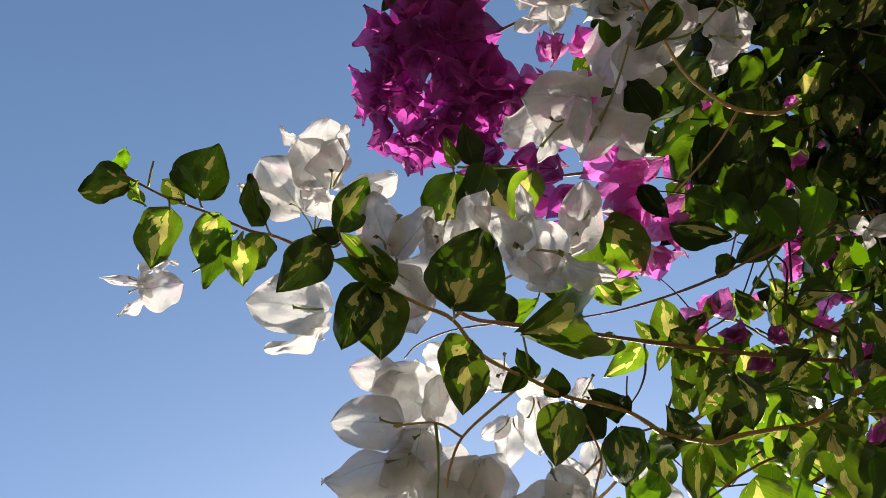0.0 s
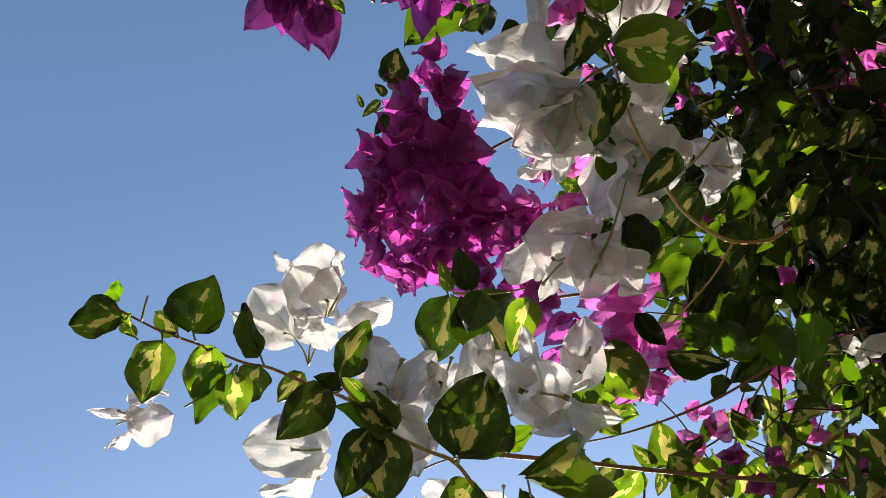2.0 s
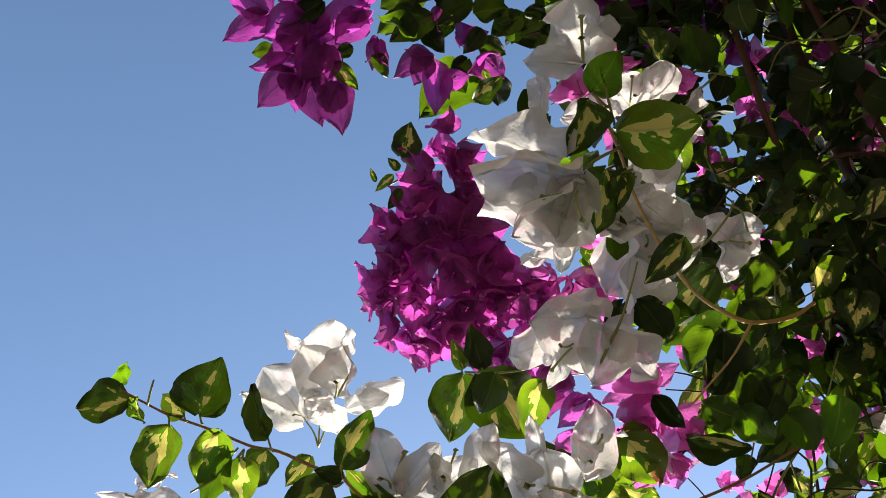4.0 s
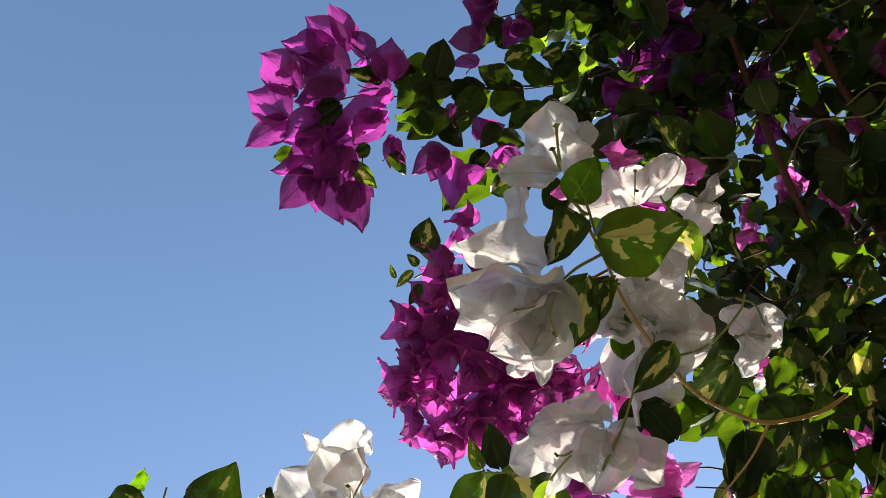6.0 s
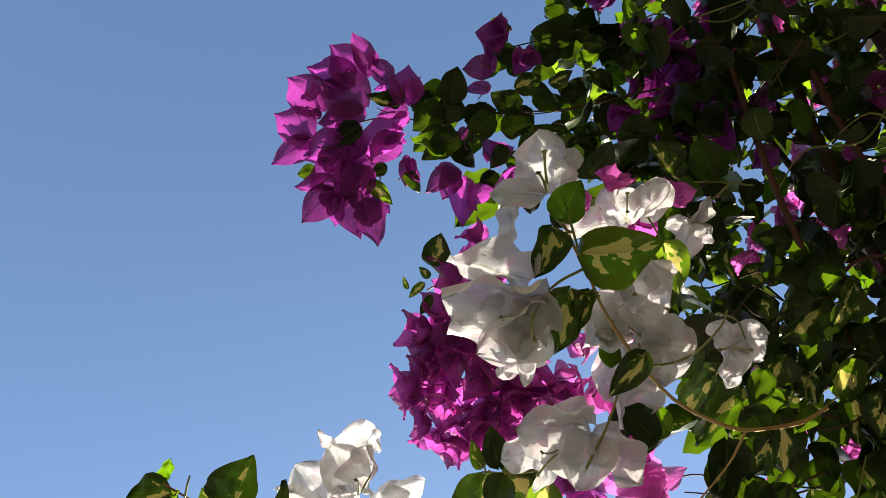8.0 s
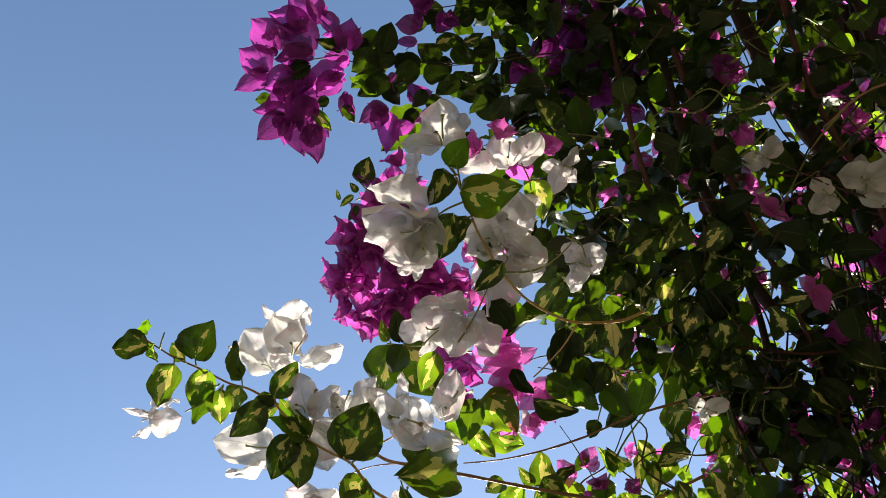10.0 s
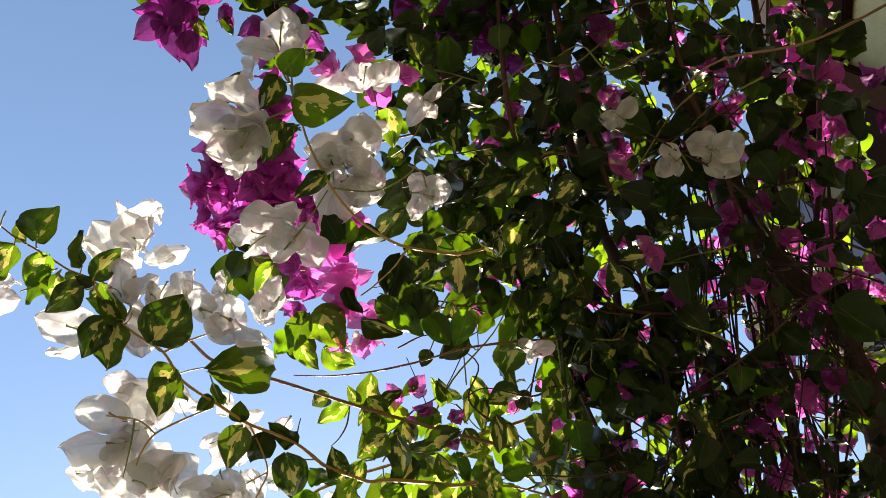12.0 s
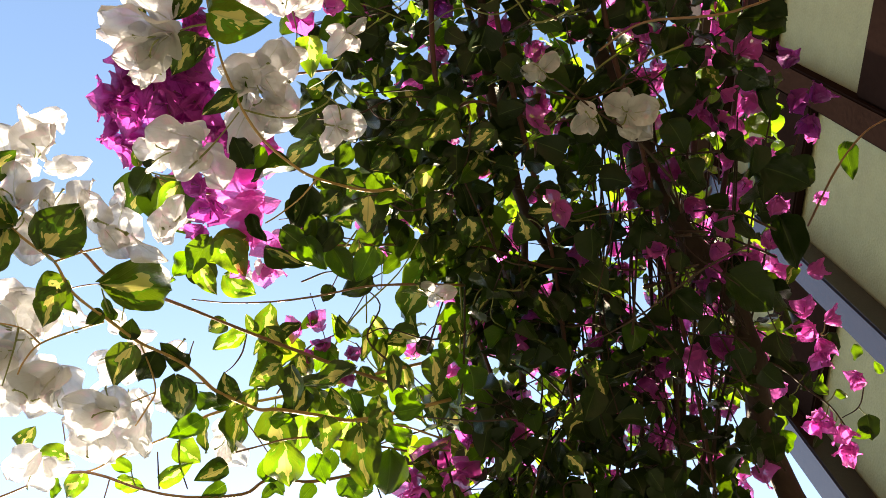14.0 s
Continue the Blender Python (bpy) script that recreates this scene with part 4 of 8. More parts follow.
leaf(front_branch, "some", (0.1977, 0.4341, 2.0177), (0.2071, 0.4635, 2.0126), (0.00, -0.17, -0.98), .6)
leaf(front_branch, "cream", (0.1269, 0.3501, 1.9954), (0.1397, 0.3770, 1.9955), (0.11, -0.05, -0.99), .8)
leaf(front_branch, "cream", (0.1352, 0.3726, 1.9934), (0.1206, 0.3869, 1.9750), (0.03, -0.78, -0.63), .8)
leaf(front_branch, "cream", (0.1539, 0.3833, 2.0047), (0.1601, 0.4102, 1.9986), (0.14, -0.25, -0.96), .8)
leaf(front_branch, "some", (0.1689, 0.3824, 2.0170), (0.1884, 0.4052, 2.0227), (0.18, 0.09, -0.98), .7)
leaf(front_branch, "dusky", (0.1902, 0.3662, 2.0401), (0.2103, 0.3939, 2.0436), (-0.06, 0.17, -0.98), .5)
leaf(front_branch, "cream", (0.2092, 0.4187, 2.0325), (0.2216, 0.4492, 2.0288), (0.04, -0.14, -0.99), .6)
leaf(front_branch, "lit", (0.1006, 0.4005, 1.9661), (0.0907, 0.4209, 1.9578), (-0.08, -0.41, -0.91), .6)
leaf(front_branch, "cream", (0.1945, 0.3878, 2.0345), (0.1851, 0.3642, 2.0370), (0.20, -0.19, -0.96), .6)
leaf(front_branch, "some", (0.1700, 0.3584, 2.0277), (0.1548, 0.3644, 2.0131), (0.36, -0.67, -0.65), .5)
leaf(front_branch, "cream", (0.2221, 0.3779, 2.0586), (0.2375, 0.4091, 2.0565), (0.08, -0.11, -0.99), .4)
leaf(front_branch, "cream", (0.2322, 0.4020, 2.0557), (0.2252, 0.4302, 2.0392), (-0.22, -0.53, -0.82), .45)
leaf(front_branch, "cream", (0.2481, 0.4287, 2.0556), (0.2582, 0.4640, 2.0477), (0.15, -0.26, -0.95), .4)

white_cluster = thing("bougainvillea_branch", (0.2070, 0.2172, 1.9646), "bougainvillea branch crowded with white blooms and large variegated leaves", "plant", "bougainvillea branches")
stem(white_cluster, [(0.2456, 0.2364, 2.0303), (0.2209, 0.2293, 2.0096), (0.1820, 0.2016, 1.9678), (0.1646, 0.1851, 1.9557), (0.1475, 0.1634, 1.9452), (0.1361, 0.1394, 1.9358), (0.1280, 0.1150, 1.9320), (0.1233, 0.0946, 1.9294), (0.1216, 0.0760, 1.9286), (0.1193, 0.0617, 1.9285), (0.1180, 0.0501, 1.9298), (0.1153, 0.0439, 1.9315)], 0.0013, 0.0007, TWIG_TAN, "stem", 0.25)
stem(white_cluster, [(0.1826, 0.2038, 1.9724), (0.1685, 0.2195, 1.9718), (0.1505, 0.2331, 1.9716), (0.1387, 0.2392, 1.9688)], 0.0008, 0.0006, TWIG_TAN, "twig", 0.25)
stem(white_cluster, [(0.1319, 0.1423, 1.9608), (0.1529, 0.1527, 1.9750), (0.1708, 0.1556, 1.9860), (0.1907, 0.1506, 1.9995), (0.1972, 0.1433, 2.0022)], 0.0008, 0.0006, TWIG_GREEN, "twig", 0.25)
stem(white_cluster, [(0.1915, 0.1434, 2.0017), (0.2011, 0.1518, 2.0051), (0.2035, 0.1658, 2.0064)], 0.0007, 0.0006, TWIG_GREEN, "twig", 0.25)
stem(white_cluster, [(0.1194, 0.0696, 1.9188), (0.1037, 0.0723, 1.9168), (0.0862, 0.0814, 1.9127)], 0.0007, 0.0005, TWIG_GREEN, "twig", 0.25)
stem(white_cluster, [(0.1227, 0.0841, 1.9147), (0.1057, 0.0785, 1.9151), (0.0942, 0.0795, 1.9139)], 0.0007, 0.0005, TWIG_GREEN, "twig", 0.25)
stem(white_cluster, [(0.1202, 0.0603, 1.9217), (0.1211, 0.0445, 1.9265), (0.1212, 0.0375, 1.9286)], 0.0007, 0.0005, TWIG_GREEN, "twig", 0.25)
stem(white_cluster, [(0.1700, 0.0771, 2.0095), (0.1727, 0.0901, 2.0058), (0.1723, 0.0989, 2.0031)], 0.0007, 0.0005, TWIG_GREEN, "twig", 0.25)
f = bloom(white_cluster, "white", (0.1154, 0.0294, 1.9306), (0.04, -0.92, -0.39), 0.0380)
bract(f, "white", (0.1148, 0.0314, 1.9300), (0.1202, 0.0022, 1.9454), (0.27, -0.41, -0.87), .92)
bract(f, "white", (0.1127, 0.0308, 1.9300), (0.0875, 0.0199, 1.9229), (0.21, 0.13, -0.97), .52)
bract(f, "white", (0.1183, 0.0307, 1.9409), (0.1323, 0.0162, 1.9505), (0.49, -0.10, -0.87), .6)
f = bloom(white_cluster, "white", (0.0898, 0.0731, 1.8924), (-0.61, 0.16, -0.77), 0.0340)
bract(f, "white", (0.0934, 0.0675, 1.9216), (0.0640, 0.0396, 1.9236), (0.42, -0.49, -0.76), .58)
bract(f, "white", (0.0905, 0.0464, 1.9298), (0.0969, 0.0285, 1.9378), (-0.23, -0.46, -0.86), .5)
bract(f, "white", (0.0981, 0.0763, 1.9152), (0.0514, 0.0556, 1.9115), (-0.03, 0.23, -0.97), .60)
bract(f, "white", (0.0966, 0.0783, 1.9103), (0.0493, 0.0715, 1.8982), (0.28, -0.55, -0.79), .56)
bract(f, "white", (0.0942, 0.0817, 1.9112), (0.0564, 0.0846, 1.8969), (0.36, 0.06, -0.93), .62)
bract(f, "white", (0.0967, 0.0743, 1.9073), (0.0761, 0.0911, 1.8881), (0.01, -0.75, -0.66), .72)
f = bloom(white_cluster, "white", (0.0832, 0.0925, 1.9133), (-0.35, 0.44, -0.83), 0.0240)
bract(f, "white", (0.0849, 0.0888, 1.9125), (0.0634, 0.0984, 1.9017), (0.45, 0.01, -0.89), .62)
bract(f, "white", (0.0882, 0.0921, 1.9076), (0.0753, 0.1103, 1.8948), (-0.10, -0.62, -0.78), .42)
bract(f, "white", (0.0857, 0.0917, 1.9159), (0.0671, 0.1094, 1.9091), (0.42, 0.10, -0.90), .5)
leaf(white_cluster, "some", (0.1150, 0.0435, 1.9263), (0.1323, 0.0300, 1.9317), (0.18, -0.15, -0.97), .85, stalk=(0.1200, 0.0520, 1.9242))
leaf(white_cluster, "dusky", (0.1119, 0.0465, 1.9252), (0.0964, 0.0666, 1.9180), (0.21, -0.18, -0.96), .68, stalk=(0.1200, 0.0520, 1.9242))
leaf(white_cluster, "cream", (0.1208, 0.0622, 1.9212), (0.1593, 0.0698, 1.9135), (-0.18, -0.10, -0.98), .76, stalk=(0.1196, 0.0690, 1.9190))
leaf(white_cluster, "cream", (0.1107, 0.0764, 1.9161), (0.0945, 0.1003, 1.9014), (0.31, -0.33, -0.89), .70, stalk=(0.1219, 0.0803, 1.9158))
leaf(white_cluster, "cream", (0.1193, 0.0803, 1.9156), (0.1071, 0.0967, 1.9098), (-0.21, -0.46, -0.86), .52, stalk=(0.1221, 0.0821, 1.9153))
leaf(white_cluster, "dusky", (0.1349, 0.1153, 1.9063), (0.1110, 0.1283, 1.9005), (-0.02, -0.43, -0.90), .52, stalk=(0.1306, 0.1147, 1.9061))
f = bloom(white_cluster, "white", (0.1521, 0.1335, 2.0121), (0.29, -0.63, -0.72), 0.0360)
bract(f, "white", (0.1525, 0.1353, 2.0116), (0.1596, 0.1022, 2.0263), (0.10, -0.39, -0.92), .85)
bract(f, "white", (0.1578, 0.1293, 2.0201), (0.1754, 0.1094, 2.0295), (-0.09, -0.49, -0.87), .72)
bract(f, "white", (0.1485, 0.1327, 2.0100), (0.1129, 0.1174, 2.0055), (0.27, -0.38, -0.88), .78)
bract(f, "white", (0.1351, 0.1266, 2.0087), (0.1633, 0.1394, 2.0091), (0.20, -0.41, -0.89), .62)
f = bloom(white_cluster, "white", (0.1427, 0.1509, 2.0061), (0.12, 0.29, -0.95), 0.0360)
bract(f, "white", (0.1392, 0.1508, 2.0059), (0.1698, 0.1641, 2.0001), (-0.07, -0.26, -0.96), .88)
bract(f, "white", (0.1426, 0.1491, 2.0088), (0.1129, 0.1711, 1.9957), (0.04, -0.47, -0.88), .85)
bract(f, "white", (0.1427, 0.1538, 2.0116), (0.1394, 0.1797, 2.0014), (0.25, -0.32, -0.91), .8)
f = bloom(white_cluster, "white", (0.1376, 0.1304, 2.0014), (-0.09, -0.11, -0.99), 0.0320)
bract(f, "white", (0.1435, 0.1209, 2.0089), (0.1579, 0.0990, 2.0124), (0.28, 0.03, -0.96), .95)
bract(f, "white", (0.1600, 0.1234, 2.0137), (0.1757, 0.1073, 2.0176), (-0.29, -0.49, -0.82), .85)
bract(f, "white", (0.1410, 0.1205, 2.0026), (0.1108, 0.1180, 1.9926), (0.31, 0.07, -0.95), .85)
bract(f, "white", (0.1393, 0.1346, 1.9961), (0.1098, 0.1319, 1.9842), (0.34, -0.61, -0.71), .8)
f = bloom(white_cluster, "white", (0.1430, 0.1437, 1.9958), (0.12, 0.29, -0.95), 0.0300)
bract(f, "white", (0.1486, 0.1437, 1.9962), (0.1712, 0.1556, 1.9881), (0.09, -0.67, -0.74), 1.0)
bract(f, "white", (0.1451, 0.1445, 1.9936), (0.1477, 0.1678, 1.9805), (-0.29, -0.44, -0.85), .9)
bract(f, "white", (0.1454, 0.1259, 1.9971), (0.1602, 0.1452, 1.9883), (-0.40, -0.11, -0.91), .9)
bract(f, "white", (0.1359, 0.1424, 1.9977), (0.1110, 0.1809, 1.9779), (0.39, -0.21, -0.90), .58)
f = bloom(white_cluster, "white", (0.1619, 0.0817, 2.0389), (0.12, -0.84, -0.53), 0.0300)
bract(f, "white", (0.1623, 0.0849, 2.0380), (0.1592, 0.0574, 2.0502), (0.06, -0.41, -0.91), .85)
bract(f, "white", (0.1502, 0.0805, 2.0383), (0.1222, 0.0742, 2.0339), (0.23, -0.42, -0.88), .62)
bract(f, "white", (0.1698, 0.0832, 2.0412), (0.1929, 0.0696, 2.0491), (0.04, -0.46, -0.89), .82)
f = bloom(white_cluster, "white", (0.2106, 0.1111, 2.0966), (0.31, -0.32, -0.90), 0.0280)
bract(f, "white", (0.2104, 0.1120, 2.0964), (0.2267, 0.1008, 2.1052), (0.32, -0.25, -0.91), .5)
bract(f, "white", (0.2108, 0.1121, 2.0963), (0.2194, 0.1280, 2.0902), (0.18, -0.44, -0.88), .75)
bract(f, "white", (0.2099, 0.1119, 2.0964), (0.1913, 0.1079, 2.0940), (0.20, -0.43, -0.88), .75)
bract(f, "white", (0.2094, 0.1122, 2.0941), (0.1916, 0.1310, 2.0829), (0.16, -0.39, -0.91), .65)
f = bloom(white_cluster, "white", (0.1982, 0.1769, 2.0288), (0.05, -0.19, -0.98), 0.0320)
bract(f, "white", (0.1982, 0.1769, 2.0288), (0.2248, 0.1777, 2.0285), (-0.00, -0.29, -0.96), .95)
bract(f, "white", (0.1986, 0.1770, 2.0288), (0.1925, 0.1602, 2.0355), (0.20, -0.42, -0.88), 1.0)
bract(f, "white", (0.1968, 0.1771, 2.0265), (0.1867, 0.1970, 2.0166), (0.28, -0.31, -0.91), .72)
bract(f, "white", (0.1995, 0.1786, 2.0284), (0.2144, 0.1902, 2.0260), (-0.03, -0.15, -0.99), .7)
flower(white_cluster, "pink", (0.1592, 0.0646, 2.0543), (0.58, -0.81, -0.06), 0.0192, 107, 44)
flower(white_cluster, "pink", (0.1393, 0.0710, 2.0508), (-0.46, -0.82, -0.34), 0.0192, 60, 42)
flower(white_cluster, "pink", (0.1939, 0.0843, 2.0615), (0.55, -0.39, -0.74), 0.0165, 81, 49)
flower(white_cluster, "purple", (0.1708, 0.0953, 2.0774), (0.23, 0.01, -0.97), 0.0250, 19, 39)
leaf(white_cluster, "lit", (0.1795, 0.1041, 2.0440), (0.1780, 0.1337, 2.0308), (-0.09, -0.41, -0.91), .7)
leaf(white_cluster, "dusky", (0.2108, 0.0787, 2.1169), (0.2043, 0.0533, 2.1240), (0.24, -0.32, -0.92), .75)
leaf(white_cluster, "green", (0.2363, 0.0925, 2.1147), (0.2418, 0.0580, 2.1255), (0.07, -0.29, -0.96), .75)
leaf(white_cluster, "some", (0.2127, 0.0858, 2.1149), (0.2264, 0.0996, 2.1097), (0.13, -0.46, -0.88), .7)
leaf(white_cluster, "lit", (0.2074, 0.0936, 2.1069), (0.1888, 0.0771, 2.1104), (0.19, -0.40, -0.90), .6)
stem(white_cluster, [(0.2105, 0.0795, 2.1166), (0.2172, 0.0871, 2.1148), (0.2351, 0.0931, 2.1144), (0.2634, 0.1069, 2.1229)], 0.0008, 0.0006, TWIG_GREEN, "twig", 0.25)
leaf(white_cluster, "some", (0.1407, 0.1772, 1.9772), (0.1253, 0.1915, 1.9675), (0.31, -0.28, -0.91), .8)
leaf(white_cluster, "cream", (0.1598, 0.2282, 1.9947), (0.1582, 0.2491, 1.9883), (0.07, -0.29, -0.96), .6)
leaf(white_cluster, "green", (0.1227, 0.1682, 1.9680), (0.1340, 0.1875, 1.9631), (-0.08, -0.20, -0.98), .8)
leaf(white_cluster, "dusky", (0.1975, 0.2075, 2.0353), (0.1829, 0.1855, 2.0407), (0.22, -0.37, -0.90), .7)
leaf(white_cluster, "green", (0.1217, 0.1507, 1.9941), (0.1246, 0.1184, 2.0040), (0.25, -0.27, -0.93), .4)
f = bloom(white_cluster, "white", (0.0785, 0.1656, 1.9381), (-0.82, 0.00, -0.58), 0.0340)
bract(f, "white", (0.0987, 0.1646, 1.9546), (0.0605, 0.1474, 1.9485), (0.08, 0.17, -0.98), .88)
bract(f, "white", (0.0730, 0.1684, 1.9557), (0.0473, 0.1665, 1.9501), (0.21, -0.59, -0.78), .8)
bract(f, "white", (0.0792, 0.1699, 1.9432), (0.0598, 0.1811, 1.9320), (0.00, -0.70, -0.71), .38)
bract(f, "white", (0.1024, 0.1704, 1.9490), (0.0810, 0.1881, 1.9337), (0.02, -0.64, -0.77), .92)
bract(f, "white", (0.0993, 0.1688, 1.9555), (0.1110, 0.2011, 1.9425), (0.45, -0.47, -0.76), .74)
bract(f, "white", (0.0985, 0.1638, 1.9591), (0.0871, 0.1490, 1.9647), (0.42, -0.59, -0.69), .95)
stem(white_cluster, [(0.0875, 0.1819, 1.9377), (0.1058, 0.1669, 1.9473), (0.1173, 0.1559, 1.9571), (0.1271, 0.1455, 1.9666)], 0.0008, 0.0006, TWIG_GREEN, "twig", 0.25)
leaf(white_cluster, "green", (0.1299, 0.1849, 1.9540), (0.1209, 0.1627, 1.9605), (0.06, -0.30, -0.95), .7)
leaf(white_cluster, "dusky", (0.0332, 0.2348, 2.0772), (0.0528, 0.2862, 2.0633), (0.07, -0.29, -0.96), .85, stalk=(0.0246, 0.2299, 2.0780))
leaf(white_cluster, "dusky", (0.0230, 0.2319, 2.0773), (-0.0004, 0.2710, 2.0637), (-0.08, -0.37, -0.93), .75, stalk=(0.0229, 0.2270, 2.0787))
leaf(white_cluster, "green", (0.0352, 0.2176, 2.0511), (0.0401, 0.1921, 2.0591), (0.24, -0.25, -0.94), .7)
leaf(white_cluster, "lit", (0.0240, 0.2144, 2.0512), (0.0235, 0.1957, 2.0568), (0.07, -0.29, -0.96), .5)
stem(white_cluster, [(0.0245, 0.2125, 2.0413), (0.0504, 0.2230, 2.0443), (0.0819, 0.2353, 2.0599)], 0.0009, 0.0006, TWIG_GREEN, "twig", 0.25)
leaf(white_cluster, "green", (0.0689, 0.3263, 2.0420), (0.0653, 0.2872, 2.0535), (0.25, -0.29, -0.92), .7)

purple_spray = thing("bougainvillea_branch", (0.0942, 0.1586, 2.1441), "hanging spray of deep magenta bougainvillea blooms", "plant", "bougainvillea branches")
stem(purple_spray, [(0.2030, 0.1793, 2.2563), (0.1526, 0.1771, 2.2261), (0.0943, 0.1728, 2.1859), (0.0627, 0.1783, 2.1746), (0.0515, 0.1582, 2.1830), (0.0457, 0.1225, 2.1965), (0.0333, 0.1192, 2.1987), (0.0143, 0.1224, 2.1990)], 0.0014, 0.0007, TWIG, "stem", 0.25)
stem(purple_spray, [(0.0627, 0.1783, 2.1746), (0.0248, 0.1976, 2.1705), (0.0101, 0.2148, 2.1653), (0.0131, 0.2455, 2.1537)], 0.0012, 0.0007, TWIG, "twig", 0.25)
stem(purple_spray, [(0.1136, 0.2586, 2.0737), (0.0772, 0.2489, 2.0694), (0.0468, 0.2366, 2.0656), (0.0344, 0.2259, 2.0598)], 0.0011, 0.0007, TWIG, "twig", 0.25)
flower(purple_spray, "purple", (0.0675, 0.0926, 2.1679), (0.06, -1.00, -0.05), 0.0205, 81, 38)
flower(purple_spray, "purple", (0.0698, 0.1032, 2.1625), (0.41, 0.26, -0.87), 0.0195, 111, 44)
flower(purple_spray, "purple", (0.0494, 0.1071, 2.1587), (-0.89, -0.31, -0.35), 0.0272, 49, 47)
flower(purple_spray, "purple", (0.0478, 0.1218, 2.1552), (-0.76, 0.24, -0.61), 0.0252, 1, 46)
flower(purple_spray, "purple", (0.0605, 0.1183, 2.1606), (0.50, -0.41, -0.76), 0.0254, 99, 37)
flower(purple_spray, "purple", (0.0259, 0.1341, 2.1411), (0.11, -0.95, -0.31), 0.0268, 20, 48)
flower(purple_spray, "purple", (0.0138, 0.1396, 2.1393), (-0.82, -0.48, -0.30), 0.0277, 75, 36)
flower(purple_spray, "purple", (0.0317, 0.1407, 2.1357), (-0.07, 0.07, -1.00), 0.0275, 38, 48)
flower(purple_spray, "purple", (0.0113, 0.1510, 2.1365), (-0.90, -0.12, -0.41), 0.0258, 3, 49)
flower(purple_spray, "purple", (0.0281, 0.1597, 2.1311), (-0.35, -0.03, -0.94), 0.0275, 110, 40)
flower(purple_spray, "purple", (0.0097, 0.1668, 2.1328), (-0.69, -0.49, -0.53), 0.0258, 60, 45)
flower(purple_spray, "purple", (-0.0080, 0.1727, 2.1306), (-0.94, -0.21, -0.28), 0.0296, 92, 42)
flower(purple_spray, "purple", (-0.0069, 0.1845, 2.1279), (-0.87, -0.05, -0.49), 0.0229, 91, 48)
flower(purple_spray, "purple", (0.0093, 0.1879, 2.1217), (-0.42, 0.18, -0.89), 0.0256, 117, 42)
flower(purple_spray, "purple", (-0.0082, 0.2020, 2.1238), (-0.89, -0.39, -0.24), 0.0268, 50, 47)
flower(purple_spray, "purple", (-0.0048, 0.2098, 2.1222), (-0.70, 0.46, -0.54), 0.0239, 102, 45)
flower(purple_spray, "purple", (0.0072, 0.2173, 2.1209), (-0.46, 0.69, -0.56), 0.0239, 56, 38)
flower(purple_spray, "purple", (0.0191, 0.2215, 2.1205), (-0.22, 0.84, -0.50), 0.0268, 112, 41)
flower(purple_spray, "purple", (0.0211, 0.2083, 2.1195), (0.19, 0.30, -0.93), 0.0247, 12, 36)
flower(purple_spray, "purple", (0.0348, 0.1994, 2.1263), (0.09, 0.23, -0.97), 0.0277, 17, 43)
flower(purple_spray, "purple", (0.0420, 0.2163, 2.1227), (-0.13, 0.86, -0.50), 0.0268, 27, 40)
flower(purple_spray, "purple", (0.0387, 0.1781, 2.1252), (-0.02, -0.04, -1.00), 0.0275, 86, 42)
flower(purple_spray, "purple", (0.0520, 0.1982, 2.1273), (0.24, 0.40, -0.88), 0.0277, 99, 46)
flower(purple_spray, "purple", (0.0533, 0.1741, 2.1330), (0.20, -0.37, -0.91), 0.0277, 109, 40)
flower(purple_spray, "purple", (0.0658, 0.2064, 2.1260), (0.08, 0.62, -0.78), 0.0268, 53, 44)
flower(purple_spray, "purple", (0.0855, 0.2044, 2.1273), (0.35, 0.53, -0.77), 0.0277, 106, 42)
flower(purple_spray, "purple", (0.0446, 0.1498, 2.1382), (0.36, -0.50, -0.79), 0.0277, 73, 41)
flower(purple_spray, "purple", (0.0615, 0.1518, 2.1385), (0.42, -0.38, -0.82), 0.0258, 68, 45)
flower(purple_spray, "purple", (0.0687, 0.1870, 2.1307), (0.14, -0.48, -0.87), 0.0258, 52, 45)
flower(purple_spray, "purple", (0.0905, 0.2193, 2.1241), (0.51, 0.52, -0.68), 0.0239, 29, 41)
flower(purple_spray, "purple", (0.0592, 0.1369, 2.1501), (0.48, -0.47, -0.74), 0.0261, 87, 36)
flower(purple_spray, "purple", (0.0292, 0.1609, 2.1607), (-0.49, -0.37, -0.79), 0.0298, 109, 40)
flower(purple_spray, "purple", (0.0416, 0.1865, 2.1553), (0.04, -0.23, -0.97), 0.0318, 77, 46)
flower(purple_spray, "purple", (0.0581, 0.2010, 2.1526), (0.23, -0.03, -0.97), 0.0318, 89, 38)
flower(purple_spray, "purple", (0.0085, 0.1874, 2.1536), (-0.64, -0.15, -0.76), 0.0298, 89, 49)
flower(purple_spray, "purple", (0.0216, 0.2112, 2.1487), (-0.18, 0.41, -0.89), 0.0298, 41, 44)
flower(purple_spray, "purple", (0.0419, 0.1329, 2.1729), (-0.38, -0.61, -0.70), 0.0280, 115, 45)
flower(purple_spray, "purple", (0.0733, 0.2211, 2.1538), (0.45, 0.24, -0.86), 0.0300, 72, 37)
flower(purple_spray, "purple", (0.0530, 0.1711, 2.1645), (0.20, -0.29, -0.93), 0.0320, 91, 46)
flower(purple_spray, "purple", (0.0455, 0.2154, 2.1539), (0.06, 0.48, -0.87), 0.0300, 27, 46)
flower(purple_spray, "purple", (0.0644, 0.1195, 2.1770), (0.27, -0.14, -0.95), 0.0250, 106, 45)
